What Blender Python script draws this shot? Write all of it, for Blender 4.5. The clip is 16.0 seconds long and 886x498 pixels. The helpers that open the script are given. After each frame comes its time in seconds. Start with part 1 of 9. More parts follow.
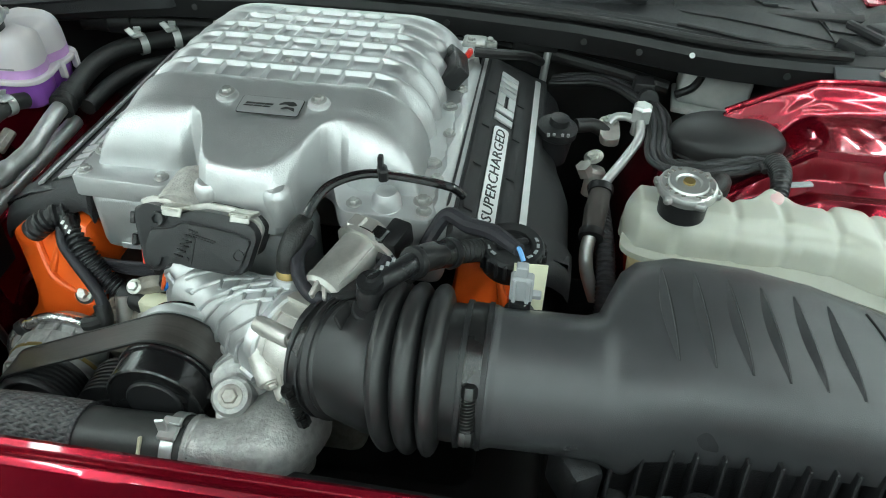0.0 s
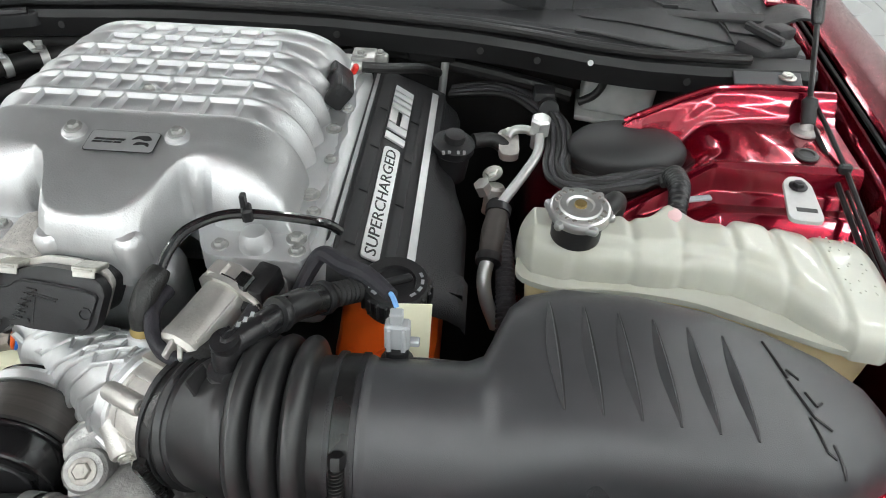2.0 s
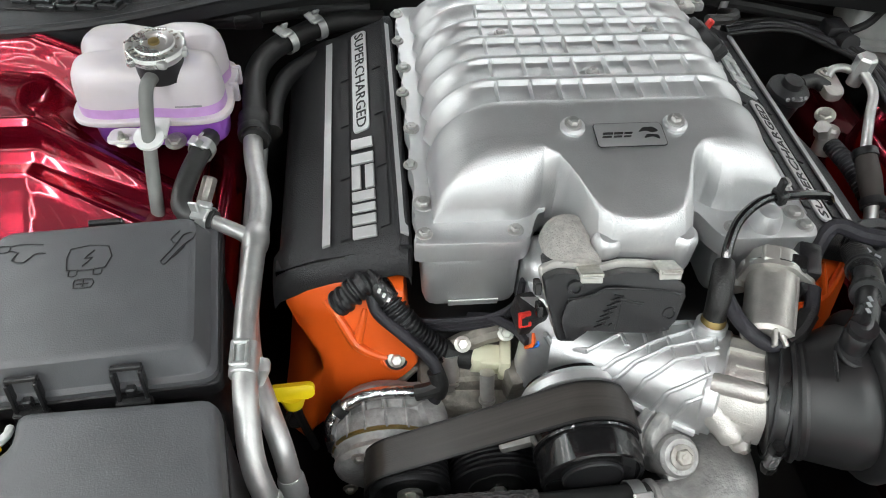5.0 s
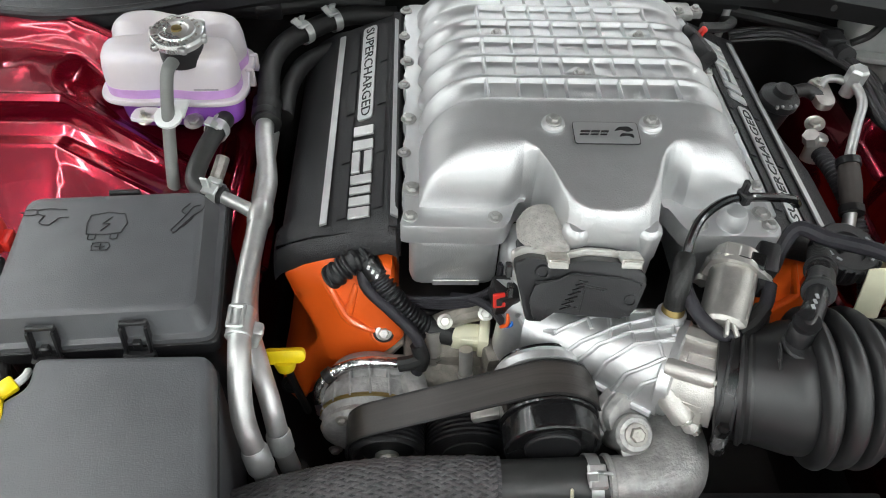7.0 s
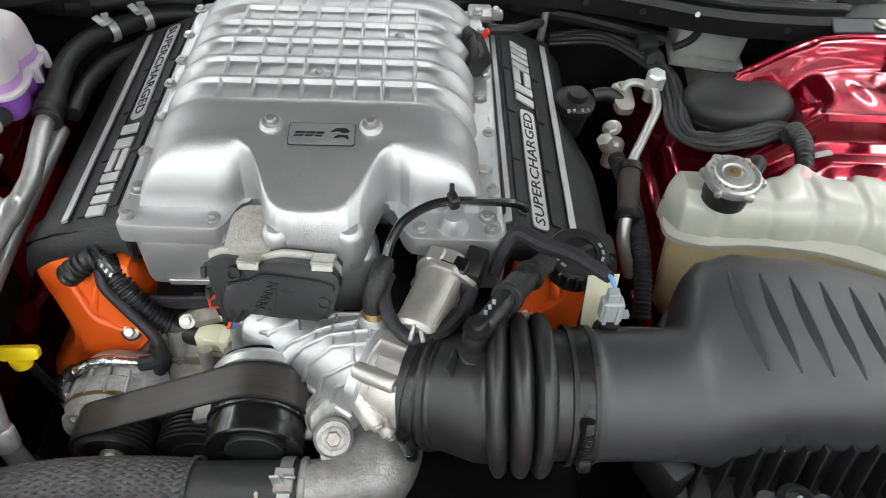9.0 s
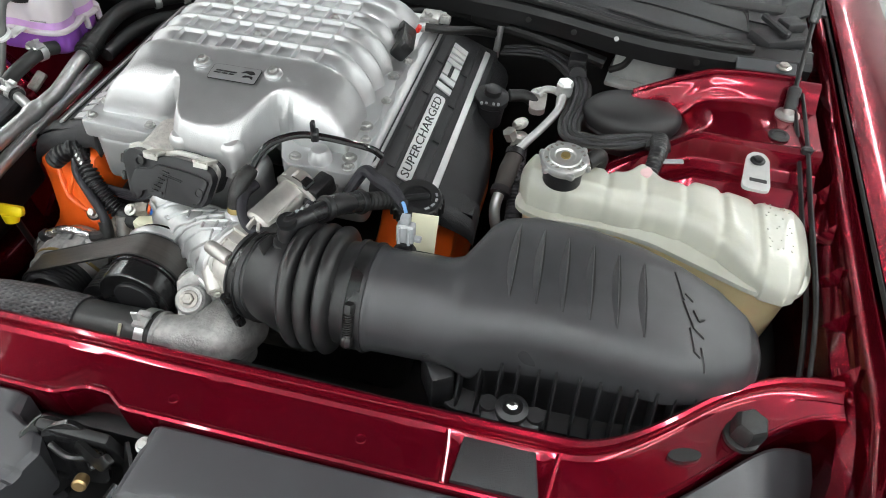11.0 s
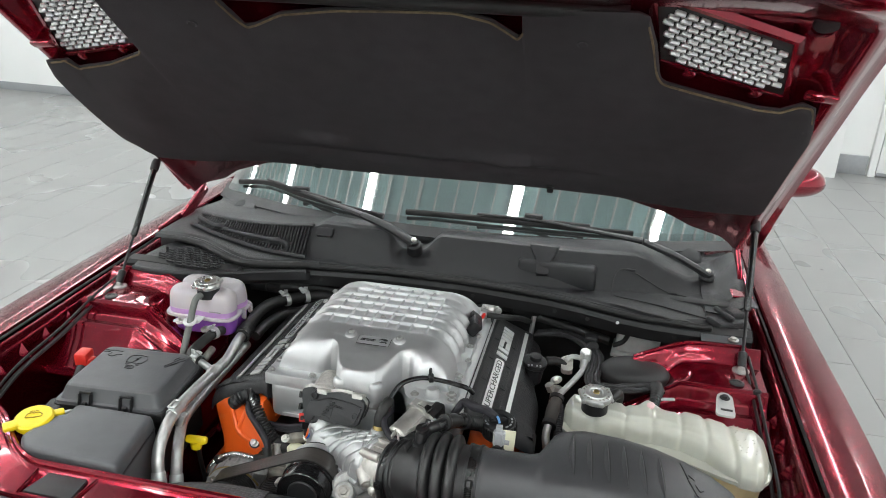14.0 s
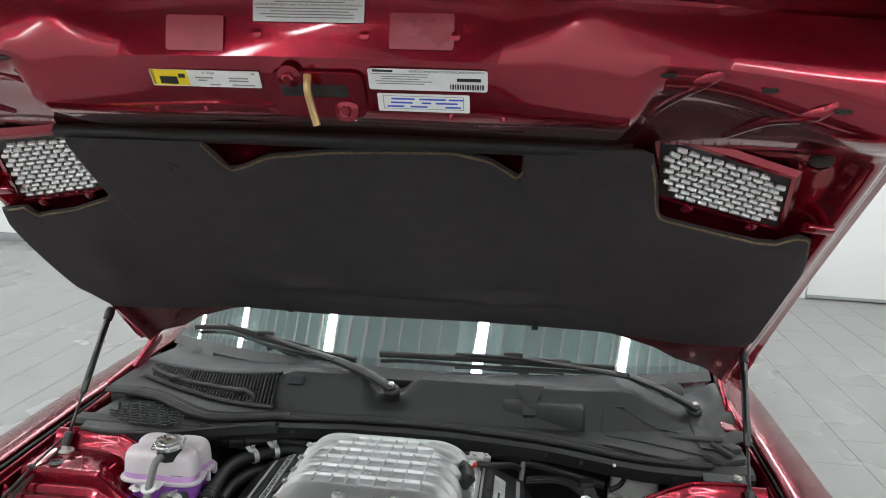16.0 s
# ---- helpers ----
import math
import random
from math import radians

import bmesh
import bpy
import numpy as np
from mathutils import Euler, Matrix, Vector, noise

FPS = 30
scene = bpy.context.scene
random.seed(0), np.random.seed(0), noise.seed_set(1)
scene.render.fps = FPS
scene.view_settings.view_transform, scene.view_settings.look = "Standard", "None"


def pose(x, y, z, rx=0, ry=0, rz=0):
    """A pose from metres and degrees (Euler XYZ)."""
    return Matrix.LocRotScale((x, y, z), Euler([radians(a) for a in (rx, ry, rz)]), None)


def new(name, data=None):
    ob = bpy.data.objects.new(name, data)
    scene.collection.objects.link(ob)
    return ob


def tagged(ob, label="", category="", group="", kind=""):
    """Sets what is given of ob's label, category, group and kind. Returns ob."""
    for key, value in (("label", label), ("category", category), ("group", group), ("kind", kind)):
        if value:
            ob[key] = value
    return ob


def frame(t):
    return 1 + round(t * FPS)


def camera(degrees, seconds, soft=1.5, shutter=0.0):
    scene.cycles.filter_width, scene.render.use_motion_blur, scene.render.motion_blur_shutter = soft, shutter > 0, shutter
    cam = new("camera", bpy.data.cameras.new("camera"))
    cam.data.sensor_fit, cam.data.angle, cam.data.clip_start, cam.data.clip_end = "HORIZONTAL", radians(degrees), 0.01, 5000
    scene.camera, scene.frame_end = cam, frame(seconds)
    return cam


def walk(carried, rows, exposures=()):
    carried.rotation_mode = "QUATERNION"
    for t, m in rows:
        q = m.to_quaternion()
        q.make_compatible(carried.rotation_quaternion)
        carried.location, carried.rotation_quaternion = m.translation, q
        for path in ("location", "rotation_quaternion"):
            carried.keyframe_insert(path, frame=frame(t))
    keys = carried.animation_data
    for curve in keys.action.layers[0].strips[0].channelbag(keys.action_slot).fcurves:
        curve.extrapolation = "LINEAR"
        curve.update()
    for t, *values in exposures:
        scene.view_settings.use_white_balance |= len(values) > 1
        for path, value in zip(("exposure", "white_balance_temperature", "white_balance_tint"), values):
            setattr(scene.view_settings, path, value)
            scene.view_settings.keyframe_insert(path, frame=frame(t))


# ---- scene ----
cam = camera(61.5, 16.0, soft=1.0)
METRES = 2.4
BASE = pose(0.2786, 0.3148, 1.3886, -39.606, -1.226, 8.514)
ROWS = [
    (0.0, 0.0, 0.0, 0.0, 0.0, 0.0, -0.0),
    (0.5, 0.0128, 0.0065, 0.0048, -0.65, -0.01, 0.44),
    (1.0, 0.0229, 0.0104, 0.0116, -1.71, -0.04, 1.21),
    (1.5, 0.0352, 0.0144, 0.0141, -2.58, -0.12, 1.85),
    (2.0, 0.0286, 0.0223, 0.0174, -4.05, -0.66, 2.77),
    (2.5, -0.0277, 0.0258, 0.0303, -7.63, -2.14, 5.17),
    (3.0, -0.093, 0.0319, 0.0465, -11.13, -3.87, 7.63),
    (3.5, -0.1385, 0.043, 0.0555, -12.37, -5.64, 8.66),
    (4.0, -0.1769, 0.051, 0.0655, -12.71, -7.56, 8.9),
    (4.5, -0.2069, 0.0531, 0.0743, -12.25, -9.1, 8.67),
    (7.0, -0.1913, 0.0205, 0.0744, -8.43, -9.63, 5.7),
    (7.5, -0.1744, 0.0151, 0.0715, -8.6, -9.65, 5.77),
    (8.0, -0.1578, 0.0121, 0.0728, -8.79, -9.71, 5.82),
    (8.5, -0.1222, 0.0146, 0.0712, -8.55, -9.69, 5.7),
    (9.0, -0.0665, 0.0053, 0.0628, -7.46, -9.5, 4.95),
    (9.5, -0.0163, -0.0052, 0.0547, -6.09, -9.44, 3.84),
    (12.0, 0.0997, -0.1449, -0.0122, 9.22, 0.01, -7.78),
    (12.5, 0.1069, -0.175, -0.0229, 9.61, 3.9, -8.33),
    (13.0, 0.0679, -0.215, -0.0395, 8.52, 8.55, -7.7),
    (13.5, 0.0308, -0.2549, -0.0531, 5.32, 12.91, -5.45),
    (14.0, 0.0139, -0.286, -0.0569, 2.36, 18.32, -3.21),
    (14.5, -0.0013, -0.3068, -0.0578, 0.64, 23.53, -1.74),
    (15.0, -0.0152, -0.3127, -0.0569, -0.38, 27.21, -0.78),
    (15.5, -0.0261, -0.3006, -0.0542, -0.95, 28.5, -0.12),
    (16.0, -0.0322, -0.2621, -0.0389, -1.47, 28.54, 0.5),
]
walk(cam, [(t, BASE @ pose(METRES * x, METRES * y, METRES * z, 90 + pitch, roll, yaw)) for t, x, y, z, yaw, pitch, roll in ROWS],
     exposures=[(0.0, -0.08, 6100, -6), (0.5, -0.04, 6300, 2), (1.2, 0.04, 6480, 8), (2.0, 0.05, 6500, 10), (4.0, 0.03, 6500, 10), (7.0, 0.0, 6500, 10), (8.5, 0.03, 6500, 10), (9.7, 0.06, 6500, 10), (12.0, 0.17, 6500, 10), (12.5, 0.20, 6500, 10), (13.0, -0.04, 6500, 10), (13.5, -0.12, 6500, 10), (14.5, -0.3, 6500, 10), (16.0, -0.35, 6500, 10)])

# ---- world: a closed white showroom, so the sky is only a faint base ----
world = bpy.data.worlds.new("world")
scene.world = world
world.use_nodes = True
world.node_tree.nodes["Background"].inputs["Color"].default_value = (0.75, 0.78, 0.8, 1)
world.node_tree.nodes["Background"].inputs["Strength"].default_value = 0.02
CEILING = 3.9
STRIPS = (-6.6, -4.2, -1.85, 0.45, 2.75, 5.1)
WATTS = 155
for sx in STRIPS:
    lamp = bpy.data.lights.new("ceiling_lamp", "AREA")
    lamp.shape, lamp.size, lamp.size_y, lamp.energy = "RECTANGLE", 0.14, 15.0, WATTS
    lamp.color = (0.965, 0.985, 1.0)
    ob = new("ceiling_lamp", lamp)
    ob.matrix_world = pose(sx, 1.0, CEILING - 0.125)


# ---- materials ----
def mat(name, color, rough=0.5, metal=0.0, var=0.12, scale=60, bump=0.1, bump_scale=400, fine=0.0005, coat=0.0,
        wear=None, wear_amount=0.0, rough_var=0.1, sss=0.0, alpha=1.0, trans=0.0, ior=1.5, emit=0.0, stretch=(1, 1, 1), place_by="Object"):
    """Principled material with colour variation at two scales, uneven gloss and fine relief."""
    m = bpy.data.materials.new(name)
    m.use_nodes = True
    nt = m.node_tree
    b = nt.nodes["Principled BSDF"]
    tc = nt.nodes.new("ShaderNodeTexCoord")
    mp = nt.nodes.new("ShaderNodeMapping")
    mp.inputs["Scale"].default_value = stretch
    src = nt.nodes.new("ShaderNodeNewGeometry").outputs["Position"] if place_by == "Position" else tc.outputs["Object"]
    nt.links.new(src, mp.inputs["Vector"])

    def tex(sc, det):
        n = nt.nodes.new("ShaderNodeTexNoise")
        n.inputs["Scale"].default_value, n.inputs["Detail"].default_value = sc, det
        nt.links.new(mp.outputs["Vector"], n.inputs["Vector"])
        return n.outputs["Fac"]

    def ramp(src, lo, hi, a, c):
        n = nt.nodes.new("ShaderNodeMapRange")
        n.inputs["From Min"].default_value, n.inputs["From Max"].default_value = lo, hi
        n.inputs["To Min"].default_value, n.inputs["To Max"].default_value = a, c
        nt.links.new(src, n.inputs["Value"])
        return n.outputs["Result"]

    def mult(sock, src):
        n = nt.nodes.new("ShaderNodeMix")
        n.data_type, n.blend_type = "RGBA", "MULTIPLY"
        n.inputs["Factor"].default_value = 1
        if isinstance(sock, tuple):
            n.inputs[6].default_value = sock
        else:
            nt.links.new(sock, n.inputs[6])
        nt.links.new(src, n.inputs[7])
        return n.outputs[2]

    large, small = tex(scale * 0.15, 4), tex(scale, 5)
    col = mult((*color, 1), ramp(large, 0.3, 0.7, 1 - var, 1 + var))
    col = mult(col, ramp(small, 0.3, 0.7, 1 - var * 0.7, 1 + var * 0.7))
    if wear:
        n = nt.nodes.new("ShaderNodeMix")
        n.data_type = "RGBA"
        nt.links.new(ramp(tex(scale * 0.5, 8), 0.56, 0.72, 0, wear_amount), n.inputs["Factor"])
        nt.links.new(col, n.inputs[6])
        n.inputs[7].default_value = (*wear, 1)
        col = n.outputs[2]
    nt.links.new(col, b.inputs["Base Color"])
    nt.links.new(ramp(large, 0.3, 0.7, max(0.02, rough - rough_var), rough + rough_var), b.inputs["Roughness"])
    b.inputs["Metallic"].default_value = metal
    b.inputs["Coat Weight"].default_value = coat
    b.inputs["Coat Roughness"].default_value = 0.04
    b.inputs["Subsurface Weight"].default_value = sss
    b.inputs["Subsurface Radius"].default_value = (0.02, 0.018, 0.012)
    b.inputs["Transmission Weight"].default_value = trans
    b.inputs["IOR"].default_value = ior
    b.inputs["Alpha"].default_value = alpha
    if emit:
        b.inputs["Emission Color"].default_value = (*color, 1)
        b.inputs["Emission Strength"].default_value = emit
    if bump:
        bp = nt.nodes.new("ShaderNodeBump")
        bp.inputs["Strength"].default_value, bp.inputs["Distance"].default_value = bump, fine
        nt.links.new(tex(bump_scale, 3), bp.inputs["Height"])
        nt.links.new(bp.outputs["Normal"], b.inputs["Normal"])
    return m


RED = mat("red_paint", (0.265, 0.0042, 0.021), 0.20, 0.82, 0.06, 30, 0.03, 900, 0.0003, coat=1.0, rough_var=0.04)
BLACK = mat("black_plastic", (0.011, 0.011, 0.012), 0.44, 0, 0.2, 40, 0.5, 700, 0.0010)
GRAIN = mat("grained_plastic", (0.016, 0.016, 0.0175), 0.44, 0, 0.2, 30, 0.8, 650, 0.0014)
DARKGREY = mat("dark_grey_plastic", (0.078, 0.080, 0.085), 0.38, 0, 0.12, 30, 0.4, 650, 0.0008, rough_var=0.06)
SATINBLACK = mat("satin_black_moulding", (0.014, 0.014, 0.015), 0.30, 0, 0.2, 40, 0.3, 500, 0.0008)
DOMEBLACK = mat("matt_dome_plastic", (0.018, 0.018, 0.0185), 0.52, 0, 0.15, 40, 0.3, 900, 0.0006, rough_var=0.05)
SATIN = mat("satin_plastic", (0.040, 0.0405, 0.043), 0.31, 0, 0.16, 30, 0.35, 1500, 0.0006, rough_var=0.06)
TRIM = mat("smooth_trim_plastic", (0.037, 0.0375, 0.041), 0.31, 0, 0.14, 12, 0.15, 900, 0.0005, rough_var=0.05)
COWL = mat("cowl_plastic", (0.014, 0.0145, 0.016), 0.46, 0, 0.18, 20, 0.6, 800, 0.0010)
RUBBER = mat("black_rubber", (0.009, 0.009, 0.009), 0.50, 0, 0.3, 60, 0.5, 500, 0.0012, wear=(0.035, 0.034, 0.032), wear_amount=0.3)
DULLHOSE = mat("dull_grey_hose", (0.036, 0.037, 0.036), 0.42, 0, 0.25, 40, 0.2, 300, 0.0006)
HOSE = mat("satin_hose_rubber", (0.017, 0.017, 0.0175), 0.36, 0, 0.18, 40, 0.12, 500, 0.0004, rough_var=0.05)
# near-black; on bay floor, firewall and block it puts deep shade into the colour
DEEP = mat("dark_steel_and_bay_shade", (0.007, 0.007, 0.0075), 0.55, 0, 0.3, 30, 0.2, 300)
GLOSSBLACK = mat("gloss_black", (0.008, 0.008, 0.0085), 0.22, 0, 0.1, 30, 0.05, 300, coat=0.4)
SILVER = mat("silver_casting_paint", (0.60, 0.604, 0.608), 0.43, 0.80, 0.05, 40, 0.55, 600, 0.0007, rough_var=0.04)
GRAINSILVER = mat("sand_cast_silver", (0.63, 0.635, 0.64), 0.38, 0.85, 0.07, 120, 0.5, 900, 0.0006, rough_var=0.06)
CAST = mat("cast_aluminium", (0.56, 0.54, 0.51), 0.44, 0.78, 0.18, 70, 0.6, 600, 0.0008, wear=(0.25, 0.24, 0.23), wear_amount=0.5)
ROUGHCAST = mat("rough_cast_aluminium", (0.40, 0.395, 0.385), 0.50, 0.5, 0.28, 110, 0.8, 320, 0.0012, wear=(0.19, 0.18, 0.17), wear_amount=0.6)
BLOCKCAST = mat("grimy_cast_aluminium", (0.24, 0.22, 0.19), 0.55, 0.4, 0.35, 70, 0.9, 240, 0.0015, wear=(0.10, 0.085, 0.07), wear_amount=0.7)
GREYBOLT = mat("grey_coated_bolt", (0.42, 0.415, 0.40), 0.42, 0.7, 0.15, 200, 0.3, 600)
WORNBOLT = mat("dull_steel_bolt", (0.36, 0.34, 0.31), 0.45, 0.7, 0.2, 200, 0.3, 600)
ACTBLACK = mat("matt_black_moulding", (0.012, 0.0123, 0.0135), 0.42, 0, 0.15, 60, 0.3, 700, 0.0006)
SANDCAST = mat("sand_cast_aluminium", (0.50, 0.48, 0.45), 0.62, 0.45, 0.22, 160, 1.0, 420, 0.0022, wear=(0.26, 0.25, 0.23), wear_amount=0.6)
MOTORCAST = mat("bare_motor_casting", (0.50, 0.485, 0.455), 0.42, 0.75, 0.14, 90, 0.5, 500, 0.0006, wear=(0.40, 0.38, 0.35), wear_amount=0.5)
TUBE = mat("aluminium_tube", (0.55, 0.55, 0.54), 0.42, 0.78, 0.16, 60, 0.3, 300, 0.0006, wear=(0.4, 0.4, 0.4), wear_amount=0.3)
CHROME = mat("bright_steel", (0.72, 0.72, 0.70), 0.22, 1.0, 0.06, 60, 0.1, 300)
CAPSTEEL = mat("stamped_steel_cap", (0.62, 0.62, 0.61), 0.34, 0.85, 0.08, 80, 0.2, 300)
ZINC = mat("zinc_bolt", (0.55, 0.54, 0.50), 0.35, 0.9, 0.2, 200, 0.2, 600, wear=(0.25, 0.22, 0.18), wear_amount=0.4)
ORANGE = mat("orange_paint", (0.80, 0.115, 0.012), 0.38, 0.0, 0.05, 30, 0.15, 300, 0.0006, coat=0.35)
WHITEPLASTIC = mat("milky_plastic", (0.46, 0.462, 0.40), 0.34, 0, 0.12, 16, 0.25, 120, 0.0010, sss=0.2, coat=0.25, wear=(0.60, 0.60, 0.55), wear_amount=0.5)
LIQUID = mat("amber_filled_plastic", (0.66, 0.54, 0.31), 0.38, 0, 0.08, 25, 0.12, 200, 0.0006, sss=0.3, coat=0.2, wear=(0.55, 0.25, 0.22), wear_amount=0.35)
PINKWHITE = mat("pink_milky_plastic", (0.58, 0.54, 0.56), 0.36, 0, 0.06, 25, 0.1, 200, sss=0.3, coat=0.2)
PURPLE = mat("purple_filled_plastic", (0.30, 0.10, 0.50), 0.35, 0, 0.1, 25, 0.1, 200, sss=0.25, coat=0.2)
YELLOW = mat("yellow_plastic", (0.80, 0.60, 0.01), 0.35, 0, 0.04, 40, 0.1, 300)
REDPLASTIC = mat("red_plastic", (0.65, 0.03, 0.02), 0.4, 0, 0.06, 40, 0.1, 300)
GREYPLASTIC = mat("grey_plastic", (0.30, 0.31, 0.32), 0.5, 0, 0.06, 40, 0.1, 300)
CREAM = mat("cream_plastic", (0.72, 0.70, 0.52), 0.5, 0, 0.06, 40, 0.1, 300)
NYLON = mat("white_nylon", (0.70, 0.71, 0.70), 0.45, 0, 0.08, 80, 0.1, 300)
# a greyer tone of the white nylon, for the brake reservoir
GREYNYLON = mat("grey_white_nylon", (0.42, 0.425, 0.41), 0.45, 0, 0.10, 60, 0.1, 300)
GALV = mat("galvanised_clip", (0.62, 0.63, 0.62), 0.35, 0.7, 0.12, 90, 0.1, 300)
BAND = mat("blackened_steel_band", (0.055, 0.055, 0.055), 0.30, 0.85, 0.25, 90, 0.2, 300)
STRIPE = mat("brushed_trim", (0.62, 0.62, 0.62), 0.38, 0.6, 0.06, 60, 0.1, 500)
CHIP = mat("bright_mesh", (0.78, 0.78, 0.78), 0.32, 0.6, 0.08, 60, 0.1, 500)
# print on labels; elsewhere flat black that paints shade in holes, slots and beds
INKSHADE = mat("black_print_and_recess_shade", (0.015, 0.015, 0.015), 0.5, 0, 0.05, 60, 0)
PAPER = mat("label_paper", (0.78, 0.78, 0.77), 0.35, 0, 0.03, 60, 0.02)
BLUEINK = mat("blue_ink", (0.03, 0.10, 0.55), 0.5, 0, 0.05, 60, 0)
GREYINK = mat("grey_print", (0.25, 0.25, 0.25), 0.5, 0, 0.05, 60, 0)
LABELYELLOW = mat("label_yellow", (0.85, 0.62, 0.02), 0.4, 0, 0.03, 60, 0)
CLEARLABEL = mat("faded_label", (0.36, 0.05, 0.07), 0.35, 0.1, 0.1, 60, 0.05)
PAD = mat("insulation_felt", (0.032, 0.028, 0.031), 0.75, 0, 0.18, 25, 0.6, 500, 0.0012)
FIBRE = mat("felt_edge", (0.16, 0.12, 0.07), 0.9, 0, 0.4, 120, 0.6, 500, 0.001)
FOIL = mat("foil_sleeve", (0.7, 0.7, 0.7), 0.25, 1.0, 0.1, 80, 1.0, 160, 0.002)
BRAID = mat("braided_sleeve", (0.035, 0.034, 0.038), 0.55, 0, 0.4, 300, 0.9, 700, 0.001, stretch=(1, 1, 1))
STRAND = mat("sleeve_strand", (0.075, 0.072, 0.074), 0.42, 0, 0.35, 500, 0.8, 1500, 0.0004)
BLUEBRAID = mat("dark_loom_tape", (0.015, 0.014, 0.019), 0.6, 0, 0.3, 200, 0.6, 500, 0.001)
BRASS = mat("brass", (0.36, 0.27, 0.11), 0.42, 0.9, 0.1, 80, 0.1, 300)
BELT = mat("belt_rubber", (0.036, 0.032, 0.029), 0.36, 0, 0.22, 60, 0.35, 260, 0.0006, stretch=(0.15, 6, 0.15), wear=(0.055, 0.05, 0.045), wear_amount=0.5)
GOLD = mat("yellow_passivated", (0.50, 0.34, 0.16), 0.35, 0.8, 0.15, 90, 0.2, 300)
WALL = mat("white_wall_paint", (0.80, 0.81, 0.80), 0.6, 0, 0.03, 2, 0.1, 90)
CEIL = mat("ceiling_panel", (0.50, 0.70, 0.70), 0.5, 0, 0.05, 3, 0.05, 60)
TILE = mat("grey_floor_tile", (0.23, 0.23, 0.225), 0.3, 0, 0.035, 2.5, 0.05, 60, rough_var=0.08, place_by="Position")
GROUT = mat("grout", (0.195, 0.195, 0.19), 0.8, 0, 0.1, 20, 0.2, 200)
LAMPMAT = mat("lamp_tube", (1.0, 0.99, 0.97), 0.5, 0, 0.0, 10, 0, emit=14.0)
DARKIN = mat("dark_cabin", (0.02, 0.021, 0.022), 0.7, 0, 0.2, 10, 0.1)
GLASS = mat("windscreen_glass", (0.55, 0.68, 0.66), 0.02, 0, 0.0, 10, 0, trans=1.0, ior=3.9, rough_var=0.0)


# ---- modelling helpers ----
def thing(name, label, category, at=(0, 0, 0), group="", kind=""):
    ob = new(name)
    ob.location = at
    ob.empty_display_size = 0.05
    tagged(ob, label, category, group, kind)
    return ob


def place(ob):
    m = Matrix.Translation(ob.location)
    while ob.parent:
        ob = ob.parent
        m = Matrix.Translation(ob.location) @ m
    return m


def mesh(name, bm, material, sharp=32):
    me = bpy.data.meshes.new(name)
    bmesh.ops.recalc_face_normals(bm, faces=bm.faces)
    bm.to_mesh(me)
    bm.free()
    me.materials.append(material)
    me.polygons.foreach_set("use_smooth", [True] * len(me.polygons))
    me.set_sharp_from_angle(angle=radians(sharp))
    return me


def part(name, bm, material, parent=None, label="", sharp=32):
    """One mesh object, given in world coordinates, under its thing or part."""
    if parent is not None:
        bm.transform(place(parent).inverted())
    ob = new(name, mesh(name, bm, material, sharp))
    ob.parent = parent
    if label:
        tagged(ob, label)
    return ob


def piece(name, bm, material, parent):
    """One of many like pieces, modelled about its own origin; share() repeats it."""
    ob = new(name, mesh(name, bm, material))
    ob.parent = parent
    return ob


def solo(name, bm, material, label, category, kind="", group="", sharp=32):
    """A thing that is one mesh; its origin sits at the middle of its base."""
    co = np.array([v.co for v in bm.verts])
    at = Vector(((co[:, 0].min() + co[:, 0].max()) / 2, (co[:, 1].min() + co[:, 1].max()) / 2, co[:, 2].min()))
    bm.transform(Matrix.Translation(-at))
    ob = new(name, mesh(name, bm, material, sharp))
    ob.location = at
    return tagged(ob, label, category, group, kind)


def share(ob, m):
    """Another object on the same mesh, under the same parent, at the pose m."""
    c = ob.copy()
    scene.collection.objects.link(c)
    c.matrix_basis = m
    return c


def join(*bms):
    out = bmesh.new()
    for b in bms:
        me = bpy.data.meshes.new("tmp")
        b.to_mesh(me)
        b.free()
        out.from_mesh(me)
        bpy.data.meshes.remove(me)
    return out


def rbox(c, s, bevel=0.003, seg=2, rot=(0, 0, 0), taper=1.0):
    bm = bmesh.new()
    bmesh.ops.create_cube(bm, size=1)
    for v in bm.verts:
        k = taper if v.co.z > 0 else 1
        v.co = Vector((v.co.x * s[0] * k, v.co.y * s[1] * k, v.co.z * s[2]))
    if bevel:
        bmesh.ops.bevel(bm, geom=list(bm.edges), offset=min(bevel, min(s) * 0.48), segments=seg, profile=0.5, affect="EDGES")
    bm.transform(pose(*c, *rot))
    return bm


def loft(rings, closed=True, cap=True):
    bm = bmesh.new()
    vs = [[bm.verts.new(p) for p in r] for r in rings]
    n = len(rings[0])
    for a, b in zip(vs, vs[1:]):
        for i in range(n if closed else n - 1):
            j = (i + 1) % n
            bm.faces.new((a[i], a[j], b[j], b[i]))
    if cap and closed:
        bm.faces.new(vs[0][::-1])
        bm.faces.new(vs[-1])
    return bm


def smooth_path(pts, per=6):
    p = [Vector(q) for q in pts]
    if len(p) < 3:
        return p
    p = [2 * p[0] - p[1]] + p + [2 * p[-1] - p[-2]]
    out = []
    for i in range(1, len(p) - 2):
        for k in range(per):
            t = k / per
            a, b, c, d = p[i - 1:i + 3]
            out.append(0.5 * ((2 * b) + (c - a) * t + (2 * a - 5 * b + 4 * c - d) * t * t + (3 * b - a - 3 * c + d) * t ** 3))
    return out + [p[-2]]


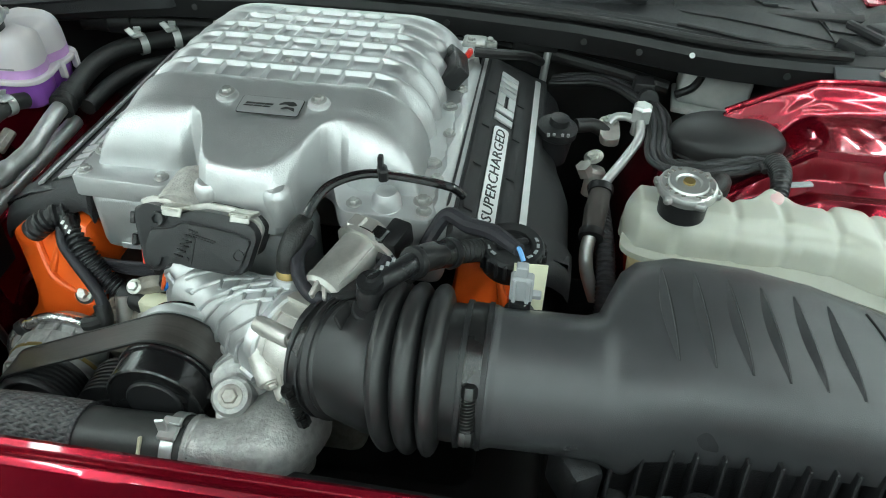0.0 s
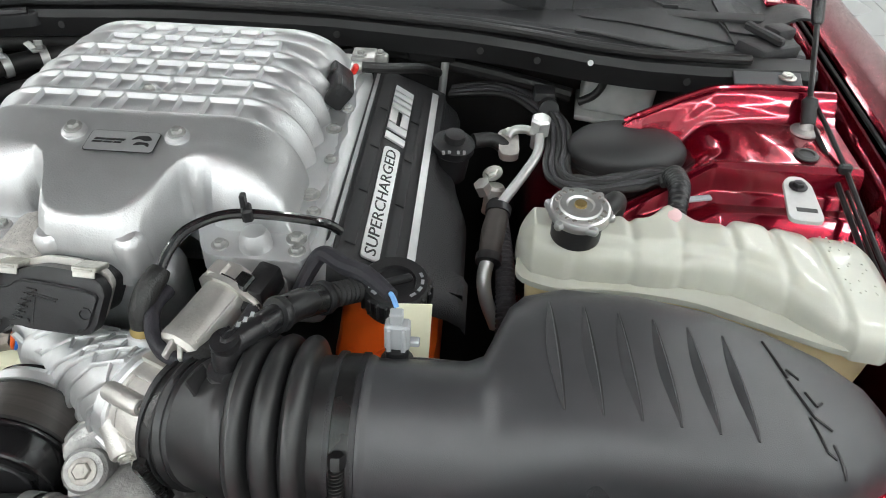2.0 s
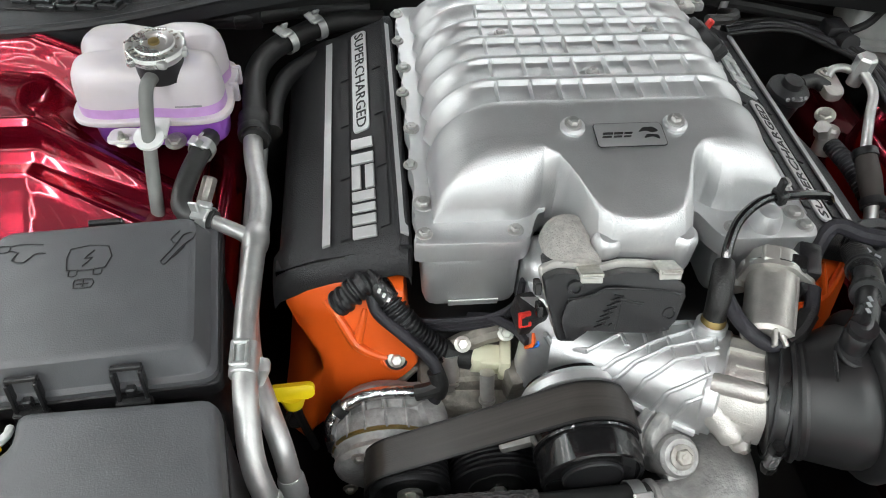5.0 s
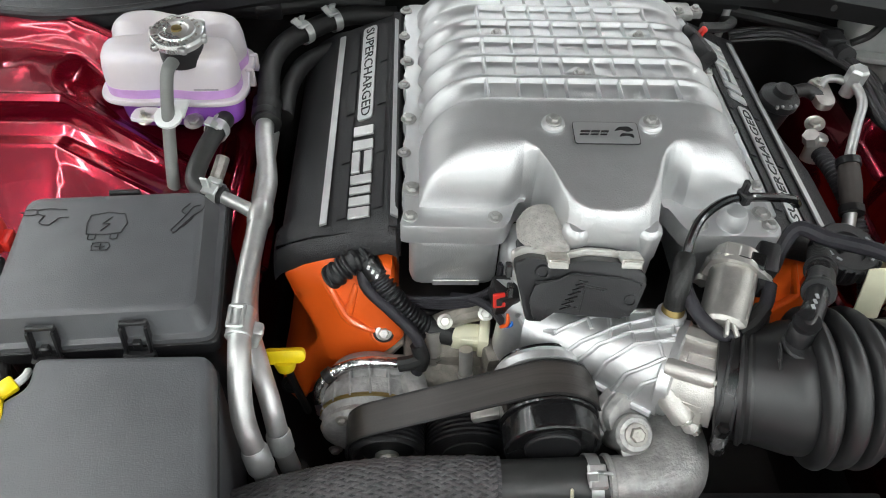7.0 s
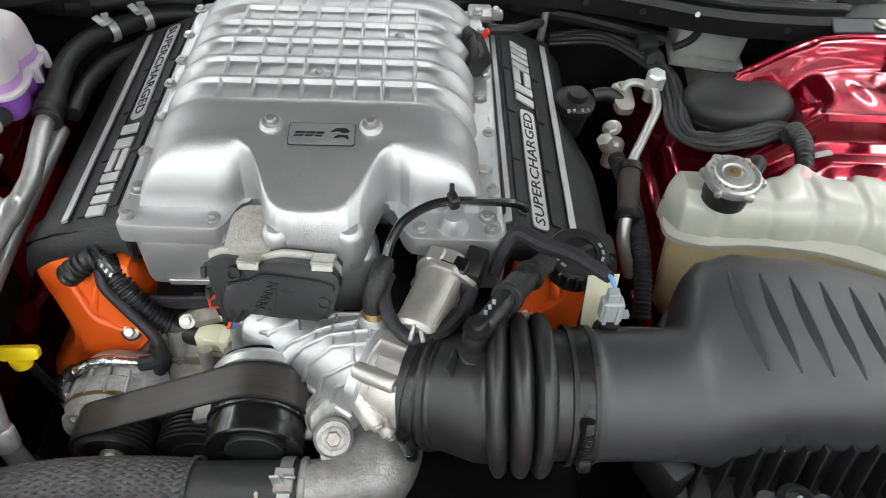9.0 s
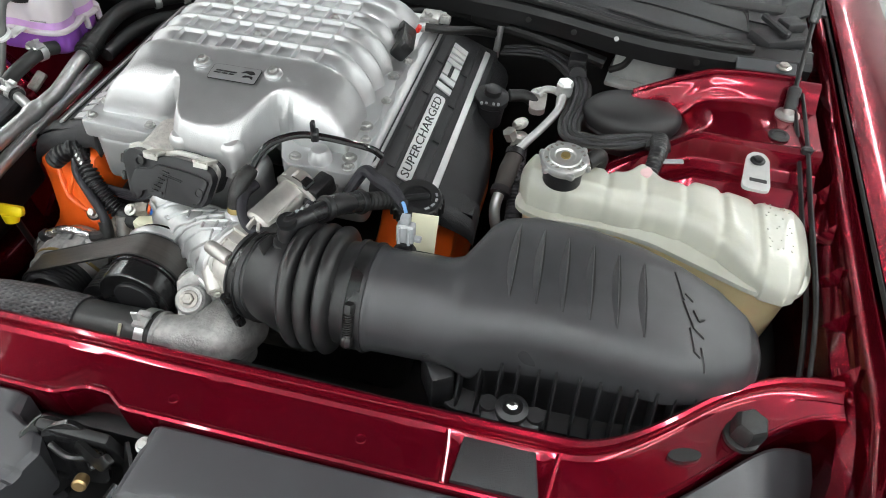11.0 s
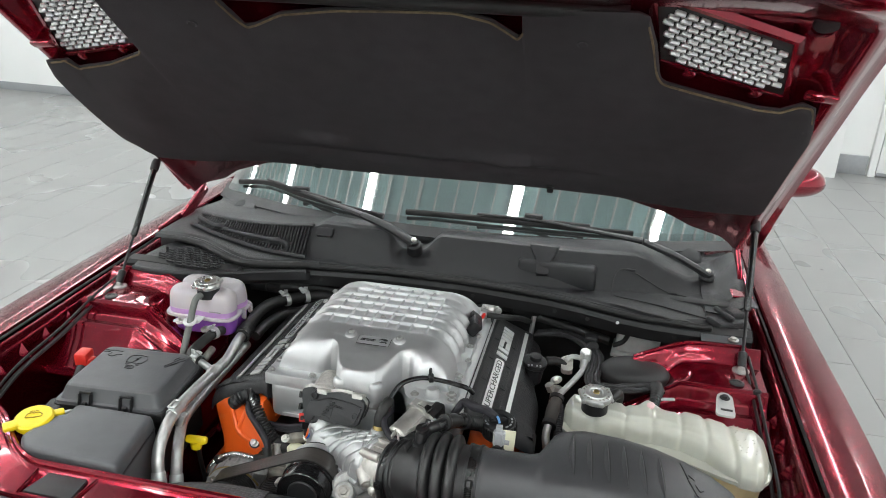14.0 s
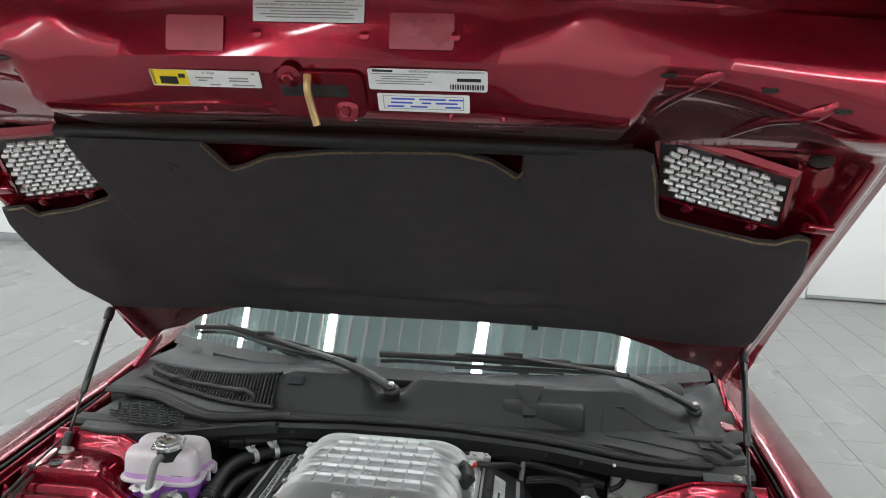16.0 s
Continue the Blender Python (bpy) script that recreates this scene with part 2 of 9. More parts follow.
def frames_of(path):
    tang = [(path[min(i + 1, len(path) - 1)] - path[max(i - 1, 0)]).normalized() for i in range(len(path))]
    up = Vector((0, 0, 1)) if abs(tang[0].z) < 0.9 else Vector((1, 0, 0))
    u = (up - tang[0] * up.dot(tang[0])).normalized()
    out = []
    for t in tang:
        u = (u - t * u.dot(t)).normalized()
        out.append((t, u, t.cross(u)))
    return out


def tube(pts, r, n=14, per=6, squash=1.0, ridges=None):
    """A round tube along a smoothed path. r: a radius, or one for each point. ridges: (pitch, height)."""
    path = smooth_path(pts, per)
    if ridges:
        fine, step = [path[0]], ridges[0] / 4
        for a, b in zip(path, path[1:]):
            k = max(1, int((b - a).length / step + 0.5))
            fine += [a.lerp(b, (i + 1) / k) for i in range(k)]
        path = fine
    rr = [r] * len(path) if isinstance(r, (int, float)) else list(np.interp(np.linspace(0, 1, len(path)), np.linspace(0, 1, len(r)), r))
    rings = []
    for i, (q, (t, u, v)) in enumerate(zip(path, frames_of(path))):
        k = rr[i] + (ridges[1] * (0.5 if i % 4 in (0, 1) else -0.5) if ridges else 0)
        rings.append([q + (u * math.cos(a) * squash + v * math.sin(a)) * k for a in np.linspace(0, 2 * math.pi, n, endpoint=False)])
    return loft(rings)


def lathe(profile, at, axis=(0, 0, 1), n=28, cap=True):
    """profile: (radius, distance along the axis) pairs."""
    q = Vector(axis).normalized().to_track_quat("Z", "Y").to_matrix().to_4x4()
    rings = [[Vector((r * math.cos(a), r * math.sin(a), h)) for a in np.linspace(0, 2 * math.pi, n, endpoint=False)] for r, h in profile]
    bm = loft(rings, cap=cap)
    bm.transform(Matrix.Translation(at) @ q)
    return bm


def prism(outline, z0, z1, bevel=0.002, seg=2, m=None):
    bm = bmesh.new()
    lo = [bm.verts.new((x, y, z0)) for x, y in outline]
    hi = [bm.verts.new((x, y, z1)) for x, y in outline]
    n = len(lo)
    top = bm.faces.new(hi)
    bm.faces.new(lo[::-1])
    for i in range(n):
        bm.faces.new((lo[i], lo[(i + 1) % n], hi[(i + 1) % n], hi[i]))
    if bevel:
        bmesh.ops.bevel(bm, geom=list(top.edges), offset=bevel, segments=seg, profile=0.5, affect="EDGES")
    if m:
        bm.transform(m)
    return bm


def round_outline(pts, r, k=5):
    """A closed outline with its corners rounded."""
    out, n = [], len(pts)
    for i in range(n):
        a, b, c = Vector(pts[i - 1]), Vector(pts[i]), Vector(pts[(i + 1) % n])
        d = min(r, (a - b).length * 0.45, (c - b).length * 0.45)
        p, q = b + (a - b).normalized() * d, b + (c - b).normalized() * d
        for t in np.linspace(0, 1, k).tolist():
            w = (1 - t) ** 2 * p + 2 * t * (1 - t) * b + t * t * q
            out.append((w.x, w.y))
    return out


def grid(us, vs, fn, close=None):
    """A sheet; with close (a z), it gets side walls down to that height and a bottom."""
    bm = bmesh.new()
    g = [[bm.verts.new(fn(u, v)) for v in vs] for u in us]
    for i in range(len(us) - 1):
        for j in range(len(vs) - 1):
            bm.faces.new((g[i][j], g[i + 1][j], g[i + 1][j + 1], g[i][j + 1]))
    if close is not None:
        rim = [g[i][0] for i in range(len(us))] + g[-1][1:] + [g[i][-1] for i in range(len(us) - 2, -1, -1)] + g[0][-2:0:-1]
        low = [bm.verts.new((v.co.x, v.co.y, close)) for v in rim]
        for i in range(len(rim)):
            j = (i + 1) % len(rim)
            bm.faces.new((rim[i], low[i], low[j], rim[j]))
        bm.faces.new(low)
    return bm


def sheet(us, vs, fn, thick):
    """A sheet with thickness along z below it."""
    bm = grid(us, vs, fn)
    bmesh.ops.recalc_face_normals(bm, faces=bm.faces)
    if sum(f.normal.z for f in bm.faces) < 0:
        bmesh.ops.reverse_faces(bm, faces=bm.faces)
    res = bmesh.ops.solidify(bm, geom=list(bm.faces), thickness=thick)
    return bm


def lettering(text, size, depth=0.0006):
    cu = bpy.data.curves.new("letters", "FONT")
    cu.body, cu.size, cu.extrude, cu.align_x, cu.align_y, cu.resolution_u = text, size, depth, "CENTER", "CENTER", 2
    ob = new("letters", cu)
    me = bpy.data.meshes.new_from_object(ob.evaluated_get(bpy.context.evaluated_depsgraph_get()))
    bm = bmesh.new()
    bm.from_mesh(me)
    bpy.data.objects.remove(ob)
    bpy.data.curves.remove(cu)
    bpy.data.meshes.remove(me)
    return bm


def bolt(at, r=0.007, axis=(0, 0, 1), washer=1.5, h=0.005):
    """A flanged hexagon bolt head."""
    a = lathe([(r * washer, 0), (r * washer, 0.0015), (r * washer * 0.85, 0.0022)], at, axis, 20)
    b = lathe([(r, 0.0015), (r, h), (r * 0.85, h + 0.001)], at, axis, 6)
    c = lathe([(r * 0.45, h + 0.0011), (r * 0.45, h + 0.0016)], at, axis, 10)
    return join(a, b, c)


def sstep(a, b, x):
    t = min(1, max(0, (x - a) / (b - a)))
    return t * t * (3 - 2 * t)


# ---- showroom ----
WALLYAW = -3.5
floor = solo("floor", rbox((-0.5, 0.5, -0.0265), (15, 15, 0.05), 0), GROUT, "pale grey tiled showroom floor with a soft gloss", "floor", "structure")
def wall_box(name, c, s, rz=0):
    return solo(name, rbox(c, s, 0, rot=(0, 0, rz)), WALL, "plain white painted showroom wall", "wall", "structure")
wall_rear = wall_box("wall_rear", (-0.5, 7.38, CEILING / 2), (15.5, 0.2, CEILING), WALLYAW)
wall_front = wall_box("wall_front", (-0.5, -6.6, CEILING / 2), (15.5, 0.2, CEILING))
wall_west = wall_box("wall_west", (-8.0, 0.5, CEILING / 2), (0.2, 15, CEILING))
wall_east = wall_box("wall_east", (7.0, 0.5, CEILING / 2), (0.2, 15, CEILING))
# ribbed ceiling: panels with narrow standing seams that run along the car
cb = [rbox((-0.5, 0.5, CEILING + 0.06), (15.4, 15.4, 0.1), 0)]
x = -8.0
while x < 7.0:
    cb.append(rbox((x, 0.5, CEILING - 0.005), (0.022 if int(x * 10) % 3 else 0.045, 15, 0.05), 0))
    x += 0.305 if int(x * 7) % 2 else 0.28
roof = solo("ceiling", join(*cb), CEIL, "grey-green ribbed ceiling with long lamp tubes", "ceiling", "structure")
roof.data.materials.append(WALL)
for f in roof.data.polygons:
    if f.area < 5 and f.center.z < 0.06:
        f.material_index = 1
for sx in STRIPS:
    t = thing("ceiling_light", "long white tube lamp under the ceiling", "lamp", (sx, 1.0, CEILING - 0.05), "ceiling lamps")
    part("housing", rbox((sx, 1.0, CEILING - 0.05), (0.16, 15, 0.06), 0.01), WALL, t)
    part("diffuser", rbox((sx, 1.0, CEILING - 0.1), (0.12, 15, 0.03), 0.01), LAMPMAT, t)
# skirting, pier and door on the rear wall
WM = Matrix.Translation((0, 7.30, 0)) @ pose(0, 0, 0, 0, 0, WALLYAW)
b = rbox((-3.0, -0.05, 0.05), (9.4, 0.012, 0.10), 0.003); b.transform(WM)
solo("baseboard", b, GREYPLASTIC, "grey plinth strip along the white wall", "baseboard", "structure")
b = rbox((2.2, -0.17, 1.9), (0.7, 0.26, 3.8), 0.004); b.transform(WM)
solo("pier", b, WALL, "white wall pier beside the door", "pier", "structure")
b = rbox((2.72, -0.06, 0.09), (0.26, 0.03, 0.18), 0.004); b.transform(WM)
solo("baseboard", b, GREYPLASTIC, "short grey plinth between pier and door", "baseboard", "structure")
d1 = thing("door_1", "white flush showroom door, closed", "door", (0, 0, 0), "", "structure")
for px, sz in ((2.89, (0.06, 0.10, 2.2)), (4.55, (0.06, 0.10, 2.2))):
    b = rbox((px, -0.06, 1.1), sz, 0.004); b.transform(WM)
    part("jamb", b, WALL, d1)
b = rbox((3.72, -0.06, 2.22), (1.72, 0.10, 0.06), 0.004); b.transform(WM)
part("lintel", b, WALL, d1)
b = rbox((3.72, -0.075, 1.1), (1.58, 0.04, 2.15), 0.003); b.transform(WM)
dl = part("leaf", b, WALL, d1)
b = rbox((3.72, -0.105, 0.03), (1.58, 0.012, 0.03), 0.003); b.transform(WM)
part("sweep", b, GREYPLASTIC, d1)
b = lathe([(0.03, 0), (0.03, 0.01), (0.012, 0.012), (0.012, 0.05), (0.02, 0.052), (0.02, 0.06)], (3.05, -0.10, 1.02), (0, -1, 0), 18); b.transform(WM)
part("door_knob", b, CHROME, d1)

# ---- car body ----
car = thing("car", "dark candy-red muscle car with its bonnet raised, engine bay open", "car", (0, 1.2, 0))


def sgn(bm, s):
    if s < 0:
        bm.transform(Matrix.Diagonal((-1, 1, 1, 1)))
    return bm


def ring_z(y):
    return 0.905 + 0.035 * sstep(0.7, 1.9, y)


for s in (1, -1):
    ys = np.linspace(0.50, 3.2, 28)

    def fsec(y, s=s):
        z = ring_z(y)
        w = -0.10 * (1 - sstep(0.45, 0.85, y)) ** 2
        bul = 0.02 * math.exp(-((y - 1.0) / 0.45) ** 2)
        return [(0.846 + w, z - 0.04), (0.846 + w, z - 0.004), (0.850 + w, z), (0.870 + w, z + 0.001), (0.915 + w, z - 0.004), (0.948 + w + bul, z - 0.022),
                (0.962 + w + bul, z - 0.09), (0.962 + w + bul, z - 0.22), (0.945 + w, z - 0.40), (0.94 + w, z - 0.55), (0.90 + w, z - 0.68), (0.86 + w, z - 0.68)]
    bm = loft([[(q[0], y, q[1]) for q in fsec(y)] for y in ys], closed=False)
    bmesh.ops.solidify(bm, geom=list(bm.faces), thickness=0.003)
    part("fender", sgn(bm, s), RED, car)
    # inner gutter and apron wall
    def gsec(y):
        z = ring_z(y)
        return [(0.841, z - 0.030), (0.838, z - 0.014), (0.834, z - 0.011), (0.829, z - 0.012), (0.818, z - 0.022), (0.816, z - 0.026), (0.812, z - 0.050), (0.797, z - 0.064), (0.791, z - 0.12), (0.786, z - 0.3), (0.78, 0.45)]
    bm = loft([[(q[0] - 0.10 * (1 - sstep(0.45, 0.85, y)) ** 2, y, q[1]) for q in gsec(y)] for y in np.linspace(0.62, 1.85, 26)], closed=False)
    bmesh.ops.solidify(bm, geom=list(bm.faces), thickness=0.003)
    part("apron", sgn(bm, s), RED, car)
    # weather strip along the wing
    bm = tube([(0.8425, 0.80, ring_z(0.80) - 0.008), (0.8425, 1.2, ring_z(1.2) - 0.008), (0.8425, 1.85, ring_z(1.85) - 0.008)], 0.0030, 8)
    part("weatherstrip", sgn(bm, s), RUBBER, car)
    # pressed triangular tabs along the gutter
    for k, y in enumerate((0.80, 0.88, 0.955, 1.03, 1.11, 1.19, 1.30, 1.40)):
        z = ring_z(y) - 0.05
        bm = bmesh.new()
        a = [bm.verts.new(p) for p in ((0.814, y - 0.013, z - 0.004), (0.814, y + 0.013, z - 0.004), (0.790, y + 0.002, z - 0.010), (0.811, y, z + 0.026))]
        for f in ((0, 1, 2), (0, 1, 3), (1, 2, 3), (0, 2, 3)):
            bm.faces.new([a[i] for i in f])
        part("tab", sgn(bm, s), RED, car)
    # pressed oval beads on the outer ledge of the gutter
    for y in (0.70, 0.80):
        part("bead", sgn(rbox((0.804, y, ring_z(y) - 0.058), (0.012, 0.040, 0.006), 0.003, 3), s), RED, car)

    # strut tower shelf: a plateau with a rolled rear edge, a bowl inboard, a lip and a second ridge in front
    def rear_y(x):
        return max(1.240, 1.288 - 1.45 * max(0, 0.73 - x) ** 2)

    def shelf(x, v):
        yc, yl, yw = rear_y(x), 1.154 - 0.35 * max(0, 0.62 - x), 1.106 - 0.45 * max(0, 0.63 - x)
        y = float(np.interp(v, [0, 0.32, 0.58, 1], [0.98, yw, yl, yc + 0.006]))
        zl, zw, zc = 0.905 - 0.46 * max(0, 0.625 - x), 0.871 - 0.22 * max(0, 0.63 - x), 0.940 - 0.25 * max(0, 0.64 - x) - 1.1 * max(0, 0.535 - x)
        if y > yl:
            z = zl + 0.02 * (y - yl) + 0.0035 * math.exp(-((y - yl - 0.003) / 0.004) ** 2)
            bowl = 0.645 - 6 * (y - 1.215) ** 2
            z -= 0.028 * (1 - sstep(bowl - 0.070, bowl + 0.012, x)) * sstep(yl + 0.004, yl + 0.045, y)
            z += 0.0022 * math.sin(x * 48 + y * 20) * sstep(0.665, 0.70, x) * (1 - sstep(0.745, 0.785, x)) * math.exp(-((y - 1.212) / 0.035) ** 2)
            z += (zc - z) * sstep(yc - 0.034, yc - 0.004, y) ** 1.3
            z += 0.0045 * math.exp(-((y - yc + 0.020 + 0.04 * max(0, x - 0.66)) / 0.0035) ** 2) * sstep(0.56, 0.60, x)
            z -= 0.010 * sstep(yc + 0.001, yc + 0.006, y)
        else:
            q = (yl - y) / max(0.01, yl - yw)
            z = float(np.interp(q, [0, 0.10, 0.24, 0.5, 0.80, 0.95, 1.05, 1.25, 1.7, 3.0], [zl + 0.0015, zl - 0.0015, zl - (zl - zw) * 0.80 - 0.003, zw - 0.006, zw - 0.003, zw, zw - 0.001, zw - 0.012, zw - 0.030, zw - 0.07]))
        edge = 0.448 + 0.07 * sstep(1.22, 1.33, y) * (s > 0)
        return (x, y, z - 0.16 * (1 - sstep(edge - 0.03, edge + 0.012, x)) ** 1.5)
    rows_v = sorted(set(np.linspace(0, 1, 120).round(5).tolist() + [0.30, 0.31, 0.32, 0.33, 0.54, 0.56, 0.57, 0.58, 0.585, 0.59, 0.60]))
    bm = sheet(np.linspace(0.41, 0.80, 90), rows_v, shelf, 0.003)
    part("strut_tower", sgn(bm, s), RED, car)
    crest_line = [Vector(shelf(x, 0.985)) + Vector((0, 0, 0.001)) for x in np.linspace(0.53, 0.770, 16)]
    part("rolled_edge", sgn(tube(crest_line, 0.0042, 10, 3), s), RED, car)
    part("inner_fender", sgn(sheet(np.linspace(0.64, 0.803, 14), np.linspace(0.66, 1.0, 16), lambda x, y: (x, y, 0.60 + 0.10 * sstep(0.64, 0.80, x) + 0.012 * math.sin(y * 24)), 0.003), s), RED, car)
    part("tower_wall", sgn(rbox((0.47, 1.2, 0.60), (0.10, 0.42, 0.33), 0.03, 3), s), RED, car)
    # near-black filler: the shaded depth beside the tower is in its colour
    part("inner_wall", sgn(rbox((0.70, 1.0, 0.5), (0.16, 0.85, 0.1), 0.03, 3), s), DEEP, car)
    part("grommet", sgn(join(lathe([(0.015, 0), (0.015, 0.002), (0.010, 0.003), (0.009, 0.001)], (0.742, 1.184, 0.9065), (0, 0, 1), 24)), s), BLACK, car)
    # hinge bracket of the bonnet
    part("hinge", sgn(join(rbox((0.812, 1.62, 0.955), (0.012, 0.20, 0.045), 0.004, 2, (6, 0, 0)), rbox((0.800, 1.70, 0.99), (0.014, 0.16, 0.035), 0.004, 2, (24, 0, 0)), rbox((0.792, 1.56, 0.955), (0.04, 0.05, 0.008), 0.003, 1), lathe([(0.012, -0.012), (0.012, 0.012)], (0.806, 1.75, 1.01), (1, 0, 0), 14)), s), RED, car)
    for dx, dz, cr in ((0.0, 0.0, 0.0032), (-0.008, -0.012, 0.0036), (0.006, -0.02, 0.0026)):
        part("cable", sgn(tube([(0.775 + dx, 1.30, 0.930 + dz), (0.779 + dx, 1.18, 0.912 + dz), (0.784 + dx, 1.05, 0.880 + dz), (0.782 + dx, 0.9, 0.860 + dz), (0.772 + dx, 0.78, 0.825 + dz)], cr, 8), s), RUBBER, car)
    part("cable_clip", sgn(rbox((0.778, 1.155, 0.908), (0.016, 0.010, 0.014), 0.003, 1), s), BLACK, car)

# radiator crossmember: a lipped red pressing that bends back at both ends
path = [Vector((xx, 0.0, 0)) for xx in np.linspace(-0.80, 0.80, 161)]
def cross_y(x):
    return 0.185 * sstep(0.50, 0.80, abs(x)) ** 1.2
rings = []
for q in path:
    off, wide = cross_y(q.x), 1 + 0.10 * sstep(0.5, 0.62, abs(q.x)) - 0.55 * sstep(0.64, 0.80, abs(q.x))
    dip = 0.005 * sstep(0.388, 0.398, abs(q.x)) * (1 - sstep(0.487, 0.497, abs(q.x)))
    notch = 0.015 * sstep(-0.045, -0.005, q.x) * (1 - sstep(0.015, 0.045, q.x))
    y0, y1 = 0.560 + off + notch, 0.562 + 0.076 * wide + off
    peel = 0.00016 * math.sin(q.x * 31) + 0.0001 * math.sin(q.x * 83 + 1)
    rings.append([(q.x, y0 + 0.002, 0.80), (q.x, y0 - 0.002, 0.846), (q.x, y0 - 0.0015, 0.8515), (q.x, y0 + 0.001, 0.8535), (q.x, y0 + 0.0035, 0.8535), (q.x, y0 + 0.0055, 0.8520 - dip), (q.x, y0 + 0.012, 0.8520 - dip + peel),
                  (q.x, y0 + 0.030, 0.8525 - dip - peel), (q.x, y1 - 0.024, 0.8535 - dip + peel), (q.x, y1 - 0.020, 0.8540 - dip * 0.5), (q.x, y1 - 0.0165, 0.8565), (q.x, y1 - 0.0145, 0.8570), (q.x, y1 - 0.0120, 0.8545),
                  (q.x, y1 - 0.0085, 0.8545), (q.x, y1 - 0.0060, 0.8610), (q.x, y1 - 0.0010, 0.8625), (q.x, y1 + 0.003, 0.860), (q.x, y1 + 0.004, 0.80)])
part("radiator_crossmember", loft(rings, closed=True), RED, car, "lipped red radiator crossmember with pressed beads", 26)
for s in (1, -1):
    for bx, by in ((0.393, 0.386), (0.496, 0.503)):
        part("bead", tube([(s * bx, 0.563, 0.8525), (s * (bx + by) / 2, 0.600, 0.8535), (s * by, 0.622, 0.8545)], 0.0032, 8), RED, car)
for s in (1, -1):
    o = [(0.400, 0.568), (0.490, 0.568), (0.478, 0.628), (0.404, 0.628)]
    part("pad", prism([(s * a, b2) for a, b2 in (o if s > 0 else o[::-1])], 0.840, 0.8535, 0.001), GRAIN, car, "dark grey plastic pad let into the red crossmember")
    part("bump_stop", join(lathe([(0.019, 0), (0.019, 0.006), (0.014, 0.008), (0.014, 0.014)], (s * 0.687, 0.692, 0.853), (0, 0, 1), 24),
                           lathe([(0.0175, 0.012), (0.0185, 0.015), (0.0180, 0.034), (0.0145, 0.039), (0.005, 0.040)], (s * 0.687, 0.692, 0.853), (0.05, -0.1, 1), 6)), RUBBER, car, "faceted black rubber stop")
    # near-black oval on the pressing paints the dark of an open hole
    part("oval_hole", prism([(s * 0.628 + 0.017 * math.cos(a), 0.653 + 0.008 * math.sin(a) + 0.004 * math.cos(a)) for a in np.linspace(0, 2 * math.pi, 20, endpoint=False)], 0.851, 0.8590, 0), DEEP, car)
for k, (px, py) in enumerate(((-0.10, 0.60), (0.09, 0.585), (0.20, 0.60), (0.30, 0.59), (-0.26, 0.60))):
    part("weld_dimple", lathe([(0.0065, -0.001), (0.0055, 0.0004), (0.003, 0.0001)], (px, py, 0.8524), (0, 0, 1), 16), RED, car)
# front trim: black closing panels with ridges, split by the latch well
INNER = {-1: ([0.16, 0.36, 0.431, 0.466, 0.498, 0.516, 0.531, 0.570], [0.036, 0.044, 0.054, 0.034, 0.021, 0.029, 0.066, 0.072]),
         1: ([0.16, 0.385, 0.435, 0.461, 0.473, 0.570], [0.045, 0.052, 0.080, 0.071, 0.073, 0.083])}
for s, x0, x1 in ((1, 0.095, 0.78), (-1, 0.055, 0.78)):
    def fp(u, v, s=s):
        lim0 = 0.556
        yq = 0.16 + (lim0 - 0.16) * v
        xi = float(np.interp(yq, *INNER[s]))
        x = xi + (0.78 - xi) * u
        lim = 0.556 + cross_y(x) * 0.95
        yy = 0.16 + (lim - 0.16) * v
        rdg = (0.476 + 0.16 * max(0, x - 0.07)) if s > 0 else 0.476 + 0.05 * x
        z = 0.847 - 0.15 * (lim - yy) - 0.005 * sstep(rdg + 0.003, rdg - 0.003, yy) + 0.004 * sstep(rdg - 0.012, rdg - 0.016, yy) - 0.008 * sstep(0.385, 0.375, yy) - 0.25 * max(0, 0.25 - yy)
        z -= 0.05 * sstep(0.70, 0.80, x) + 0.006 * (1 - sstep(0, 0.01, x - xi)) + 0.003 * sstep(0.553, 0.556, yy - cross_y(x) * 0.95)
        return (s * x, yy, z)
    bm = grid(np.linspace(0, 1, 70) ** 1.3, np.linspace(0, 1, 120), fp, 0.62)
    part("front_trim_panel", bm, TRIM, car, "black plastic closing panel in front of the crossmember", 24)
    vq = lambda y: (y - 0.16) / 0.396
    seam = [fp(u, vq((0.437 + 0.004 * u) if s < 0 else 0.438 + 0.07 * u)) for u in (0.01, 0.1, 0.3, 0.6, 0.9)]
    part("trim_groove", tube([(a, b, c + 0.0008) for a, b, c in seam], 0.0026, 6, 4), INKSHADE, car)
    if s > 0:
        part("push_clip", sgn(lathe([(0.013, 0), (0.013, 0.003), (0.010, 0.005)], (x0 + 0.018, 0.456, 0.829), (0, 0, 1), 20), s), SATIN, car)
    part("moulded_loop", sgn(tube([(0.70, 0.56, 0.835), (0.70, 0.59, 0.845), (0.715, 0.60, 0.847), (0.73, 0.59, 0.845), (0.73, 0.56, 0.835)], 0.005, 8), s), COWL, car)
part("fascia", loft([[(xx, 0.20 + 0.12 * xx * xx, 0.775), (xx, 0.175 + 0.16 * xx * xx, 0.785), (xx, 0.13 + 0.2 * xx * xx, 0.765), (xx, 0.09 + 0.28 * xx * xx, 0.70), (xx, 0.08 + 0.3 * xx * xx, 0.55), (xx, 0.12 + 0.3 * xx * xx, 0.35)]
                     for xx in np.linspace(-0.86, 0.86, 41)], closed=False), RED, car, "red front bumper skin")
